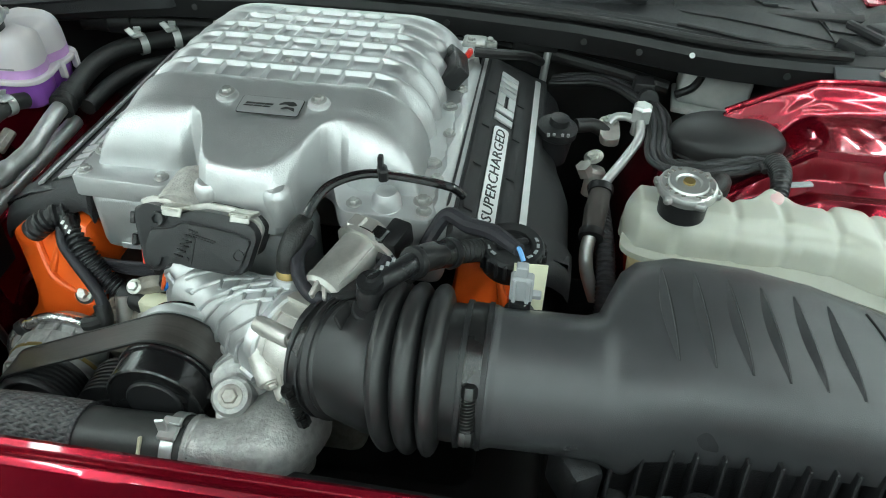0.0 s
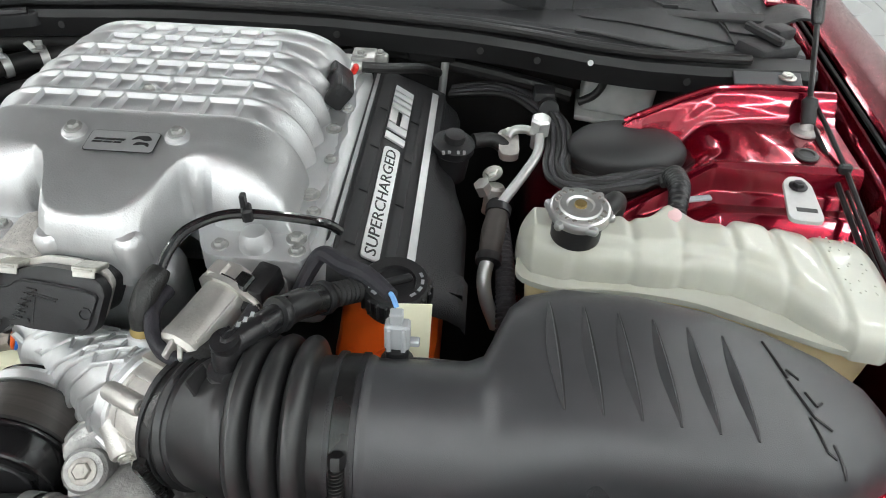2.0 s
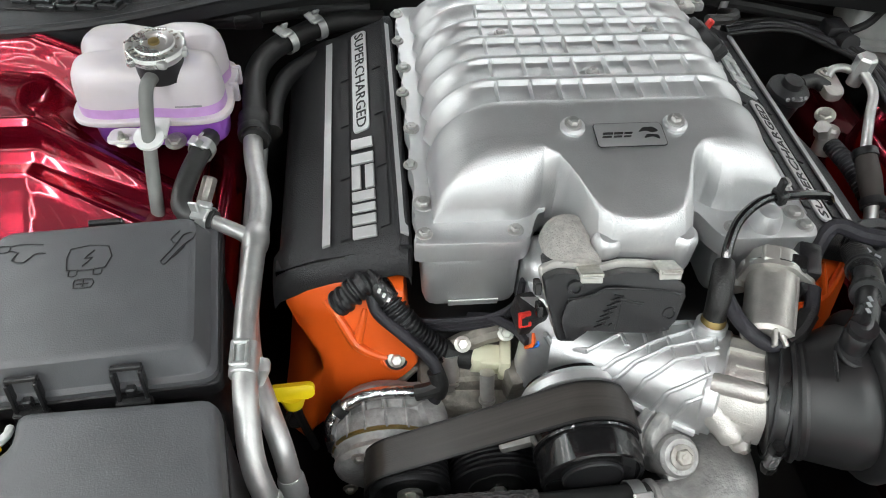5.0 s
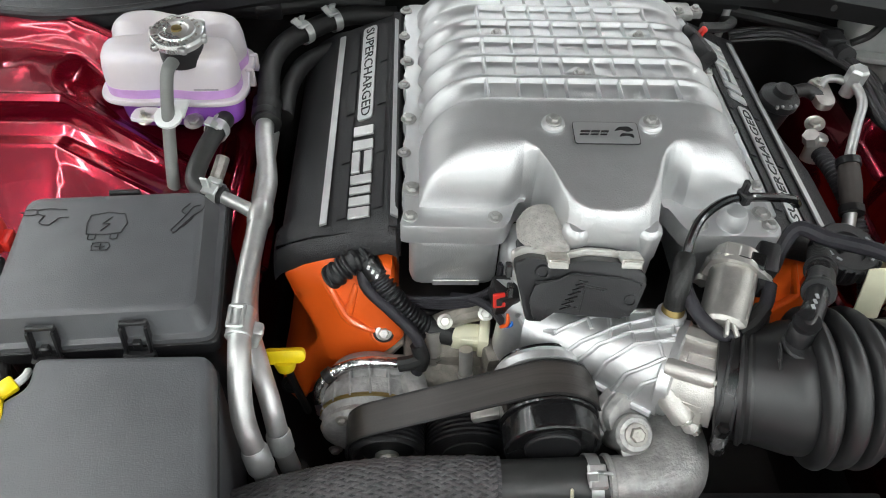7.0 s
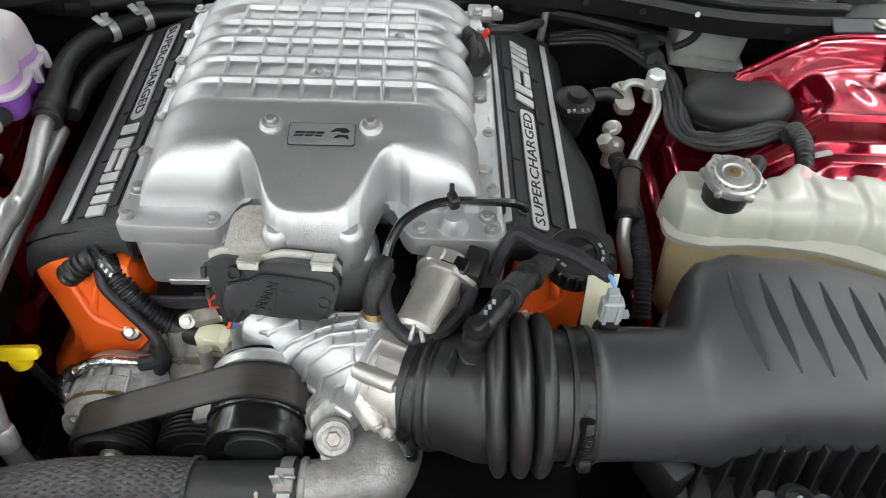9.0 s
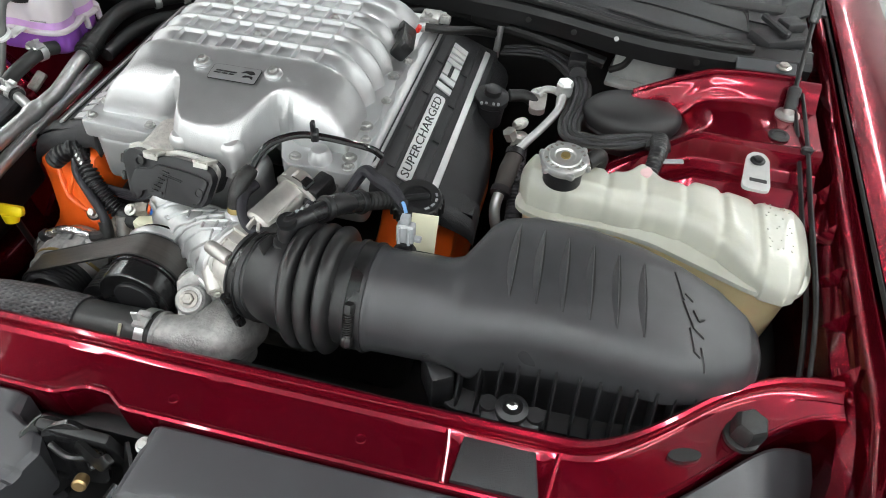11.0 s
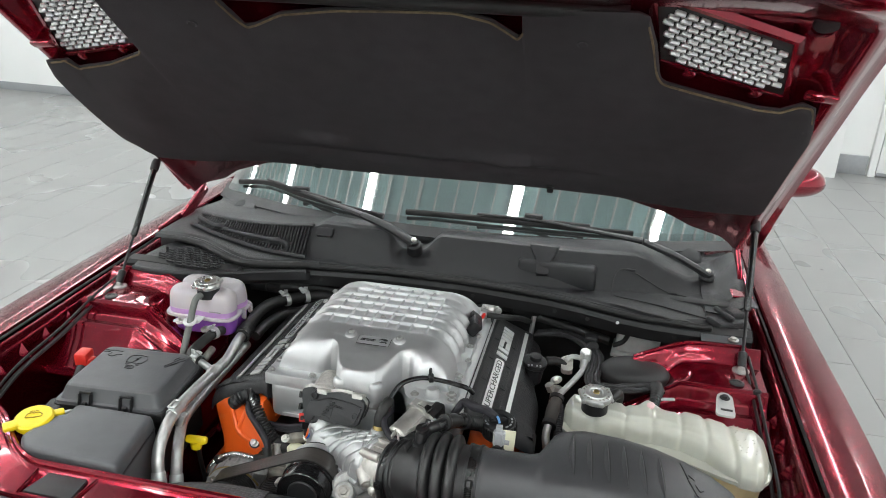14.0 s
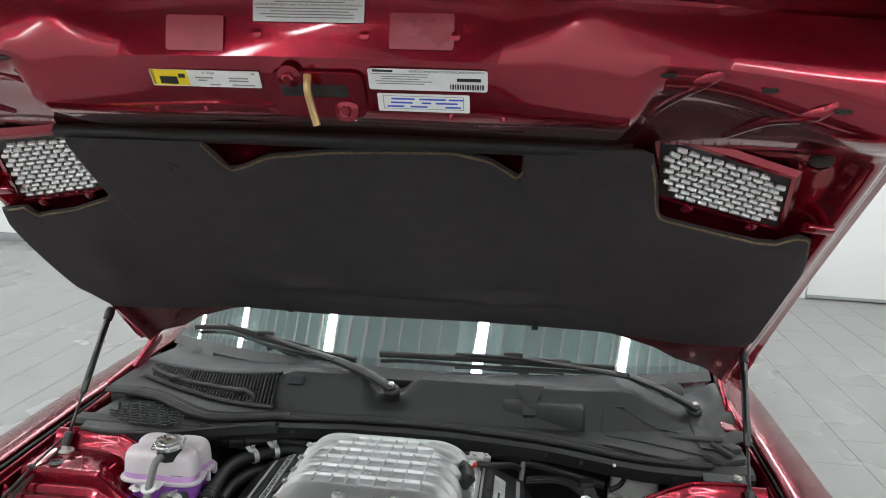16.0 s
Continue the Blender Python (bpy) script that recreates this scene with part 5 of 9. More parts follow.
def lid_z(x, y):
    top = 0.997 + 0.009 * sstep(0.99, 1.03, y) - 0.13 * max(0, 0.99 - y) - 0.05 * max(0, y - 1.06) - 0.40 * max(0, y - 1.12) ** 2
    side = min(1, max(0, (abs(x - MIDX) - 0.100) / 0.0785))
    z = top - (1 - math.sqrt(max(0.0, 1 - side ** 2.2))) * (top - 0.926)
    e, f = lid_edge(x), lid_front(x)
    if y < e:
        k = min(1, (e - y) / max(0.006, e - f))
        z -= (z - 0.933) * (1 - math.sqrt(max(0, 1 - k ** 1.9)))
    if y > LIDBACK - 0.03:
        k = min(1, (y - LIDBACK + 0.03) / 0.03)
        z -= (z - 0.925) * (1 - math.sqrt(max(0, 1 - k * k)))
    d = y - ROW0
    if 0 <= d < PITCH * NROW:
        row = int(d / PITCH)
        d -= PITCH * row
        half = 0.1065 if row < 4 else 0.1065 - 0.018 * (row - 3)
        inb = 1 - sstep(half + 0.003, half + 0.034, abs(x - MIDX))
        web = max(1 - sstep(0.0011, 0.0026, abs(x - w)) for w in WEBS)
        pocket = float(np.interp(d, POCKET_D, POCKET_Z))
        pocket += web * (min(pocket, 0.0020) - pocket)
        groove = float(np.interp(d, GROOVE_D, GROOVE_Z))
        z -= inb * pocket + (1 - inb) * groove
    return max(z, 0.925)


def lid_pt(x, t):
    f = lid_front(x)
    y = f + (1.0 - f) * t if t <= 1 else t
    # on the steep sides the grooves cut inwards
    d, side = y - ROW0, min(1, max(0, (abs(x - MIDX) - 0.125) / 0.045))
    cut = 0.85 * side * float(np.interp(d % PITCH, GROOVE_D, GROOVE_Z)) if 0 <= d < PITCH * NROW else 0
    return (x - math.copysign(cut, x - MIDX), y, lid_z(x, y))


# lines run close together along ribs and webs
ts = [float(q) ** 1.6 for q in np.linspace(0, 1, 44)] + [1.008, 1.016, 1.0225, 1.026]
for k in range(NROW):
    ts += [ROW0 + PITCH * k + q for q in (0, 0.0008, 0.0015, 0.0028, 0.0040, 0.0054, 0.0064, 0.0068, 0.0072, 0.0076, 0.0080, 0.0090, 0.012, 0.016, 0.020, 0.024, 0.028, 0.031, 0.0340, 0.036, 0.0380, 0.0392, 0.0405, 0.0416)]
yend = ROW0 + PITCH * NROW
ts += [yend, yend + 0.004] + (LIDBACK - 0.03 + 0.03 * np.sin(np.linspace(0, 1, 14) * math.pi / 2)).tolist()
xs = set(np.linspace(-0.1885, 0.1675, 110).tolist()) | {w * q for w in (-1, 1) for q in np.linspace(0.028, 0.086, 40).tolist()}
for w in WEBS:
    xs |= {w + q for q in (-0.0031, -0.0026, -0.0018, -0.0010, 0.0010, 0.0018, 0.0026, 0.0031)}
for w in (-1, 1):
    xs |= {MIDX + w * q for h in (0.1065, 0.0885, 0.0705) for q in (h - 0.0016, h - 0.0006, h + 0.0004, h + 0.0012)}
xs |= {MIDX + w * q for w in (-1, 1) for q in (0.165, 0.170, 0.1735, 0.1755, 0.177, 0.1780)}
xs = sorted(xs)
xs = [a for a, b in zip(xs, xs[1:] + [9]) if b - a > 0.0003]
ts = sorted(set(round(q, 5) for q in ts))
bm = grid(xs, ts, lid_pt, 0.915)
lid = part("lid", bm, SILVER, sc, "satin silver cast lid with transverse ribs and pockets", 38)
fl = [(-0.210, 0.918), (-0.102, 0.915), (-0.0945, 0.927), (-0.089, 0.944), (-0.0805, 0.957), (-0.069, 0.963), (-0.055, 0.964), (0.056, 0.964), (0.066, 0.958), (0.074, 0.950), (0.080, 0.936), (0.086, 0.919), (0.095, 0.907), (0.186, 0.905), (0.192, 0.920)]
right = []
for k, y in enumerate(np.linspace(0.95, 1.345, 19).tolist()):
    right.append((0.181 + (0.005 if k % 3 == 1 else 0), y))
left = [(-a - 0.022, b) for a, b in right[::-1]]
part("flange", prism(round_outline(fl + right + left, 0.008, 3), 0.905, 0.930, 0.003, 2), SILVER, sc)
for hx in (-0.150, 0.150):
    part("side_housing", rbox((hx, 1.125, 0.868), (0.098, 0.41, 0.084), 0.014, 3), SILVER, sc)
part("rotor_housing", rbox((0, 1.215, 0.84), (0.38, 0.30, 0.13), 0.012, 3), SILVER, sc)
part("data_plate", rbox((-0.147, 0.9185, 0.838), (0.052, 0.002, 0.008), 0.0005, 1), SILVER, sc)
part("tongue_wall", rbox((0.003, 0.905, 0.918), (0.088, 0.048, 0.030), 0.010, 3), SILVER, sc)
for s in (1, -1):
    part("lug", lathe([(0.016, 0), (0.0145, 0.033), (0.0125, 0.038), (0.009, 0.0408), (0.003, 0.0415)], (s * 0.035, 0.892, 0.925), (0, -0.12, 1), 20), SILVER, sc)
    part("boss", lathe([(0.013, 0), (0.012, 0.008), (0.009, 0.010)], (s * 0.051, 1.0, 0.993), (0, -0.15, 1), 20), SILVER, sc)
    part("bolt", bolt((s * 0.051, 1.0, 1.0025), 0.0056, (0, -0.15, 1)), GREYBOLT, sc)
for x, y, r in ((-0.198, 0.931, 0.0052), (-0.196, 0.972, 0.0070), (-0.205, 1.030, 0.0050), (-0.200, 1.090, 0.0062), (-0.206, 1.155, 0.0050), (-0.202, 1.205, 0.0060), (-0.206, 1.262, 0.0050), (-0.204, 1.325, 0.0055), (-0.110, 0.931, 0.0052),
                (0.178, 0.920, 0.0056), (0.174, 0.938, 0.0068), (0.182, 0.981, 0.0050), (0.173, 1.010, 0.0070), (0.182, 1.077, 0.0050), (0.174, 1.142, 0.0064), (0.183, 1.190, 0.0050), (0.182, 1.290, 0.0050), (0.104, 0.922, 0.0056)):
    part("bolt", bolt((x, y, 0.930), r, (0, 0, 1), 1.5, 0.005), GREYBOLT, sc)
part("knob", lathe([(0.016, 0), (0.015, 0.010), (0.011, 0.018), (0.006, 0.020)], (0.138, 0.925, 0.930), (0, 0, 1), 24), SILVER, sc)
for x, k in ((-0.0105, 2), (-0.096, 4), (0.075, 4)):
    y = ROW0 + PITCH * (k - 0.55)
    part("pad", lathe([(0.019, -0.004), (0.011, 0.001), (0.0085, 0.0015)], (x, y, lid_z(x, y) + 0.001), (0, 0, 1), 4), SILVER, sc)
    part("screw", bolt((x, y - 0.004, lid_z(x, y) + 0.002), 0.0045), GREYBOLT, sc)
BM = pose(0.002, 0.985, 0.9985, 6, 0, 0)
bp = part("badge", prism(round_outline([(-0.034, -0.0155), (0.034, -0.0155), (0.034, 0.0155), (-0.034, 0.0155)], 0.004), 0.0, 0.0010, 0.0003, 1, BM), INKSHADE, sc, "thin black-edged grey badge with a stylised emblem")
part("badge_face", prism(round_outline([(-0.0333, -0.0148), (0.0333, -0.0148), (0.0333, 0.0148), (-0.0333, 0.0148)], 0.0037), 0.0006, 0.0013, 0, 1, BM), SILVER, bp)
for k, (dx, w) in enumerate(((-0.022, 0.010), (-0.0115, 0.009), (-0.002, 0.008))):
    part("emblem_bar", join(prism([(dx - w / 2 - 0.0012, -0.004), (dx + w / 2 - 0.002, -0.004), (dx + w / 2 - 0.0012, -0.002), (dx - w / 2 - 0.0002, -0.002)], 0.0015, 0.0021, 0, 1, BM),
                            prism([(dx - w / 2, 0.000), (dx + w / 2, 0.000), (dx + w / 2 + 0.001, 0.0025), (dx - w / 2 + 0.001, 0.0025)], 0.0015, 0.0021, 0, 1, BM)), INKSHADE, bp)
part("emblem_shape", join(prism(round_outline([(0.008, 0.002), (0.014, 0.008), (0.024, 0.0085), (0.029, 0.003), (0.022, 0.001), (0.016, 0.004)], 0.002), 0.0015, 0.0021, 0, 1, BM),
                          prism(round_outline([(0.012, -0.006), (0.016, -0.001), (0.027, -0.002), (0.028, -0.008), (0.022, -0.004)], 0.002), 0.0015, 0.0021, 0, 1, BM)), INKSHADE, bp)
# rear bracket with two bolts and its plug
part("rear_bracket", join(rbox((0.182, 1.338, 0.930), (0.034, 0.034, 0.012), 0.004), rbox((0.204, 1.338, 0.928), (0.022, 0.014, 0.012), 0.003), bolt((0.178, 1.330, 0.936), 0.0055), bolt((0.204, 1.338, 0.934), 0.005)), GREYBOLT, sc)
sp = thing("pressure_sensor", "black plug with a red lock on the lid's side", "sensor", (0.172, 1.215, 0.93))
part("body", join(rbox((0.168, 1.215, 0.947), (0.026, 0.060, 0.034), 0.005, 2, (0, 40, 10)), rbox((0.176, 1.200, 0.956), (0.012, 0.030, 0.016), 0.003, 2, (0, 40, 10)), rbox((0.163, 1.236, 0.960), (0.014, 0.022, 0.012), 0.003, 2, (0, 40, 10))), BLACK, sp)
part("lock", rbox((0.184, 1.246, 0.956), (0.007, 0.010, 0.013), 0.002, 1, (0, 30, 10)), REDPLASTIC, sp)
part("boss", lathe([(0.012, 0), (0.012, 0.02)], (0.158, 1.205, 0.93), (0.6, 0, 0.8), 16), CAST, sp)
part("cable", tube([(0.19, 1.265, 0.95), (0.225, 1.275, 0.945), (0.26, 1.33, 0.92), (0.28, 1.40, 0.88)], 0.007, 10), RUBBER, sp)


# coil covers: black grained shells with bright strips and lettering
def coil_cover(s):
    t = thing("coil_cover", "black grained engine cover with bright strips and raised lettering", "engine cover", (s * 0.27, 1.15, 0.80), "engine covers")
    OFF = -0.008
    def sec(y):
        f = sstep(0.905, 0.96, y)
        z0 = 0.910 - 0.01 * (y - 1.15)
        wide = 0.345 - (0.02 * sstep(1.10, 1.22, y) if s > 0 else 0)
        low = 0.80 + 0.035 * (1 - sstep(0.94, 1.0, y))
        return [(0.200, 0.85), (0.200, z0 - 0.012), (0.204, z0 - 0.004), (0.213, z0 - 0.004), (0.216, z0 - 0.010), (0.272, z0 - 0.036), (0.276, z0 - 0.039),
                (0.292, z0 - 0.045), (0.300, z0 - 0.049), (wide - 0.022, z0 - 0.064 - 0.02 * (1 - f)), (wide - 0.006, z0 - 0.080 - 0.02 * (1 - f)), (wide, z0 - 0.095), (wide, low)]
    ys = [0.925, 0.928, 0.934, 0.942, 0.95] + np.linspace(0.965, 1.36, 30).tolist() + [1.372, 1.376, 1.378]
    rows = []
    for y in ys:
        r = sec(y)
        e = min(1, max(0, (y - 0.922) / 0.03)) ** 0.5 * min(1, max(0, (1.3785 - y) / 0.012)) ** 0.5
        rows.append([(s * q[0] + OFF, y + (0.022 + 0.20 * max(0, q[0] - 0.21)) * (1 - sstep(0.93, 1.03, y)), 0.855 + (q[1] - 0.855) * (0.75 + 0.25 * e) if q[1] > 0.855 else q[1]) for q in r])
    part("shell", loft(rows), GRAIN, t)
    # front hood of the shell
    lip = []
    for x, zt in ((0.202, 0.888), (0.205, 0.899), (0.214, 0.903), (0.240, 0.891), (0.275, 0.874), (0.305, 0.860), (0.330, 0.846), (0.343, 0.835), (0.350, 0.822)):
        yb = 0.934 + 0.20 * (x - 0.21)
        lip.append([(s * x + OFF, yb + dy, zt + dz) for dy, dz in ((0.045, -0.001), (0.026, -0.001), (0.012, -0.005), (0.003, -0.014), (-0.001, -0.026), (-0.001, -0.034), (0.002, -0.0365), (0.014, -0.031), (0.04, -0.020))])
    part("front_lip", loft(lip), GRAIN, t)
    # strips: lying in the slope of the shell
    def on(x, y, up=0.0):
        z0 = 0.910 - 0.01 * (y - 1.15)
        return Vector((s * x + OFF, y, np.interp(x, [0.2, 0.213, 0.216, 0.272, 0.292, 0.300, 0.32], [z0 - 0.012, z0 - 0.004, z0 - 0.010, z0 - 0.036, z0 - 0.045, z0 - 0.049, z0 - 0.060]) + up))
    for x, ya, yb in ((0.2075, 0.955, 1.345), (0.288, 0.975, 1.355)):
        w = 0.0042
        rows = [[on(x - w, y, 0.0005), on(x - w, y, 0.004), on(x + w, y, 0.004), on(x + w, y, 0.0005)] for y in np.linspace(ya, yb, 8).tolist()]
        part("bright_strip", loft(rows), STRIPE, t, "brushed bright strip")
    # recessed panels between the strips
    for k in range(4):
        ya = 0.975 + 0.094 * k
        for xa, xb in ((0.221, 0.231), (0.262, 0.272)):
            rows = [[on(xa, y, 0.0002), on(xa, y, 0.0025), on(xb, y, 0.0025), on(xb, y, 0.0002)] for y in (ya, ya + 0.088)]
            part("panel_step", loft(rows), GRAIN, t)
    # plate and lettering; it reads along the shell
    if s > 0:
        lo, hi, tlo, thi, turn = 0.962, 1.172, 1.190, 1.325, 90
    else:
        lo, hi, tlo, thi, turn = 1.142, 1.352, 0.968, 1.125, -90
    xc = 0.2465
    slope = -math.degrees(math.atan2(0.026, 0.056)) * -s
    mid = (lo + hi) / 2
    m = pose(s * xc + OFF, mid, on(xc, mid).z + 0.0012, 0, slope, 0) @ pose(0, 0, 0, 0, 0, turn)
    L = (hi - lo) / 2
    pl = part("plate", prism(round_outline([(-L, -0.0105), (L, -0.0105), (L, 0.0105), (-L, 0.0105)], 0.006), 0, 0.0025, 0.0005, 1, m), STRIPE, t, "silver plate with dark lettering")
    bm = lettering("SUPERCHARGED", 0.0185, 0.0006)
    xs = [v.co.x for v in bm.verts]
    k = 2 * (L - 0.006) / (max(xs) - min(xs))
    bm.transform(m @ Matrix.Translation((0, 0, 0.0026)) @ Matrix.Diagonal((k, 1.0, 1, 1)))
    part("lettering", bm, INKSHADE, pl)
    mid, L = (tlo + thi) / 2, (thi - tlo) / 2
    m = pose(s * xc + OFF, mid, on(xc, mid).z + 0.0015, 0, slope, 0) @ pose(0, 0, 0, 0, 0, turn)
    w = 2 * L / 3.52
    for k, (fr, bars) in enumerate(((0.96, ((0.0, 0.38), (0.62, 1.0))), (0.82, ((0.0, 0.34),)), (1.10, ((0.0, 0.28), (0.40, 0.62), (0.74, 1.0))), (0.34, ((0, 1.0),)))):
        x0 = -L + sum((0.96, 0.82, 1.10, 0.34)[:k]) * w + k * 0.10 * w
        wd = fr * w
        pieces = [prism([(x0 + a * wd - 0.003, -0.0135), (x0 + b2 * wd - 0.003, -0.0135), (x0 + b2 * wd + 0.003, 0.0135), (x0 + a * wd + 0.003, 0.0135)], 0, 0.003, 0.0004, 1, m) for a, b2 in bars]
        if k == 1:
            pieces = [prism([(x0 - 0.003, -0.0135), (x0 + wd - 0.003, -0.0135), (x0 + wd - 0.001, -0.003), (x0 - 0.001, -0.003)], 0, 0.003, 0.0004, 1, m), prism([(x0 + 0.001, 0.003), (x0 + wd + 0.001, 0.003), (x0 + wd + 0.003, 0.0135), (x0 + 0.003, 0.0135)], 0, 0.003, 0.0004, 1, m)]
        part("raised_block", join(*pieces), STRIPE, t)
    return t


coil_cover(-1)
coil_cover(1)
# rocker covers: orange, creased
for s in (-1, 1):
    rc = thing("rocker_cover", "bright orange painted rocker cover with a bolted corner", "rocker cover", (s * 0.27, 1.1, 0.6), "rocker covers")
    rim = [(0.345, 0.805), (0.335, 0.781), (0.314, 0.748), (0.312, 0.728), (0.335, 0.698), (0.359, 0.667), (0.363, 0.629), (0.342, 0.613), (0.322, 0.643), (0.303, 0.658), (0.290, 0.656), (0.281, 0.668), (0.256, 0.701), (0.245, 0.716), (0.214, 0.752), (0.204, 0.766), (0.212, 0.805), (0.218, 0.852), (0.254, 0.856), (0.290, 0.850), (0.322, 0.830)]
    if s > 0:
        rim = [(min(a, 0.318) - 0.006, b - 0.008) for a, b in rim]
    cx, cy = 0.280, 0.750
    def front(a, b):
        return 0.895 + (0.032 if s > 0 else 0.0) + 0.35 * (a - 0.22) + 0.30 * (b - 0.755)
    rows = []
    for dy, k in ((0.38, 0.94), (0.060, 0.97), (0.022, 1.0), (0.010, 1.0), (0.003, 0.985), (0.0, 0.955)):
        rows.append([(s * (cx + (a - cx) * k), front(a, b) + dy, min(cy + (b - cy) * k, 0.79 if dy > 0.05 else 1)) for a, b in rim])
    bm = loft(rows, cap=False)
    # creased face: a star of facets about three proud points
    ring = [v for v in bm.verts][-len(rim):]
    if s < 0:
        tops = [bm.verts.new((-a, front(a, b) - pr, b)) for a, b, pr in ((0.284, 0.812, 0.010), (0.270, 0.787, 0.014), (0.302, 0.742, 0.012))]
    else:
        tops = [bm.verts.new((a, front(a, b) - 0.010, b)) for a, b in ((0.275, 0.804), (0.264, 0.779), (0.288, 0.734))]
    n = len(rim)
    near = [min(tops, key=lambda t, v=v: (t.co - v.co).length) for v in ring]
    for k in range(n):
        a, b, ta, tb_ = ring[k], ring[(k + 1) % n], near[k], near[(k + 1) % n]
        bm.faces.new((a, b, ta))
        if ta is not tb_:
            bm.faces.new((b, tb_, ta))
    bm.faces.new(tops)
    bmesh.ops.recalc_face_normals(bm, faces=bm.faces)
    crease = [e for e in bm.edges if all(v in tops for v in e.verts) or (any(v in tops for v in e.verts) and e.calc_face_angle(0) > 0.12)]
    bmesh.ops.bevel(bm, geom=crease, offset=0.006, segments=3, profile=0.5, affect="EDGES")
    part("shell", bm, ORANGE, rc, sharp=50)
    def of(a, b, pr=0.0):
        return (s * a, front(a, b) - pr, b)
    part("ridge", tube([of(0.300, 0.826, 0.004), of(0.286, 0.812, 0.011), of(0.270, 0.788, 0.014), of(0.250, 0.775, 0.009), of(0.236, 0.770, 0.004)], [0.004, 0.005, 0.006, 0.005, 0.004], 10, 5), ORANGE, rc)
    part("ridge", tube([of(0.270, 0.787, 0.013), of(0.264, 0.806, 0.009), of(0.258, 0.826, 0.003)], [0.006, 0.005, 0.004], 10, 5), ORANGE, rc)
    part("ear", lathe([(0.019, -0.020), (0.019, 0), (0.015, 0.004)], of(0.228, 0.768, -0.002), (0, -0.75, 0.65), 22), ORANGE, rc)
    part("ear", lathe([(0.014, -0.02), (0.014, 0.002), (0.011, 0.005)], of(0.300, 0.660, 0.004), (0, -0.6, 0.8), 20), ORANGE, rc)
    part("gasket", rbox((s * 0.232, 0.897 + (0.032 if s > 0 else 0.0), 0.722), (0.078, 0.016, 0.010), 0.003, 1, (0, s * 47, -s * 18)), CAST, rc)
    wq = Vector((0, -0.75, 0.65)).normalized()
    part("washer", lathe([(0.0125, 0), (0.0125, 0.003), (0.010, 0.004)], Vector(of(0.228, 0.768)) + wq * 0.002, wq, 22), BLACK, rc)
    part("bolt", bolt(Vector(of(0.228, 0.768)) + wq * 0.005, 0.0062, wq, 1.55, 0.008), ZINC, rc)
    part("bolt", bolt(of(0.350, 0.645, 0.002), 0.008, (0, -0.8, 0.6), 1.5, 0.008), DEEP, rc)
# engine block and heads below
blk = thing("engine_block", "grey-black cast engine block and front cover", "engine block", (0, 1.1, 0.36))
# the block's near-black colour carries the shade under the supercharger
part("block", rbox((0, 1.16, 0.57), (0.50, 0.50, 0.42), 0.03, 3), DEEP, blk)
part("front_cover", join(rbox((-0.04, 0.905, 0.66), (0.30, 0.06, 0.22), 0.02, 3), rbox((-0.14, 0.895, 0.745), (0.13, 0.05, 0.03), 0.008), lathe([(0.05, 0), (0.05, 0.02), (0.04, 0.03)], (0.06, 0.885, 0.70), (0, -1, 0), 24)), BLOCKCAST, blk)
for x, y, z, r in ((-0.171, 0.880, 0.760, 0.0095), (-0.134, 0.856, 0.757, 0.0078), (-0.195, 0.900, 0.722, 0.010)):
    SX = Vector((0.02, -0.35, -0.9)).normalized()
    part("stud", join(lathe([(r, -0.028), (r, 0.004), (r * 0.8, 0.006)], (x, y, z), SX, 20), lathe([(r * 1.15, 0.006), (r * 1.15, 0.009)], (x, y, z), SX, 20), lathe([(r * 0.72, 0.008), (r * 0.72, 0.020), (r * 0.6, 0.022)], (x, y, z), SX, 6)), CAST, blk)
part("water_pump", join(rbox((-0.120, 0.878, 0.715), (0.15, 0.05, 0.055), 0.014, 3, (20, 6, 0)), rbox((-0.100, 0.870, 0.762), (0.030, 0.030, 0.045), 0.006, 2, (10, 0, 12)), lathe([(0.030, 0), (0.032, 0.008), (0.026, 0.020)], (-0.155, 0.868, 0.690), (0, -1, 0.2), 26), tube([(-0.19, 0.90, 0.76), (-0.165, 0.902, 0.782), (-0.135, 0.906, 0.796), (-0.105, 0.91, 0.80)], 0.012, 10)), BLOCKCAST, blk, "grimy cast water pump face")
for x, y, z in ((-0.158, 0.895, 0.796), (-0.112, 0.900, 0.805), (-0.090, 0.852, 0.728), (-0.165, 0.850, 0.715)):
    part("bolt", bolt((x, y, z), 0.006, (0, -0.6, 0.8)), ZINC, blk)

# intake snout: a silver horn with a lattice of ribs, its column at the root, then the throttle body
sn = thing("intake_elbow", "silver cast intake elbow with a lattice of ribs", "intake elbow", (0, 0.84, 0.78))
TAX = Vector((0.86, -0.48, 0.15)).normalized()
T0 = Vector((0.066, 0.800, 0.850))
UP = (Vector((0, -0.35, 1)) - TAX * TAX.dot(Vector((0, -0.35, 1)))).normalized()
SD = TAX.cross(UP)
def el(d, a, k=0.0):
    """A point on the horn: d along its axis from the throttle, a round it, k proud of it."""
    r = float(np.interp(d, [-0.16, -0.12, -0.07, -0.05, -0.03, 0], [0.034, 0.036, 0.040, 0.0445, 0.0485, 0.0525])) + k
    return T0 + TAX * d + UP * (r * math.cos(a)) + SD * (r * math.sin(a))
part("elbow", loft([[el(d, a) for a in np.linspace(0, 2 * math.pi, 48, endpoint=False)] for d in np.linspace(-0.15, 0, 30)]), GRAINSILVER, sn)
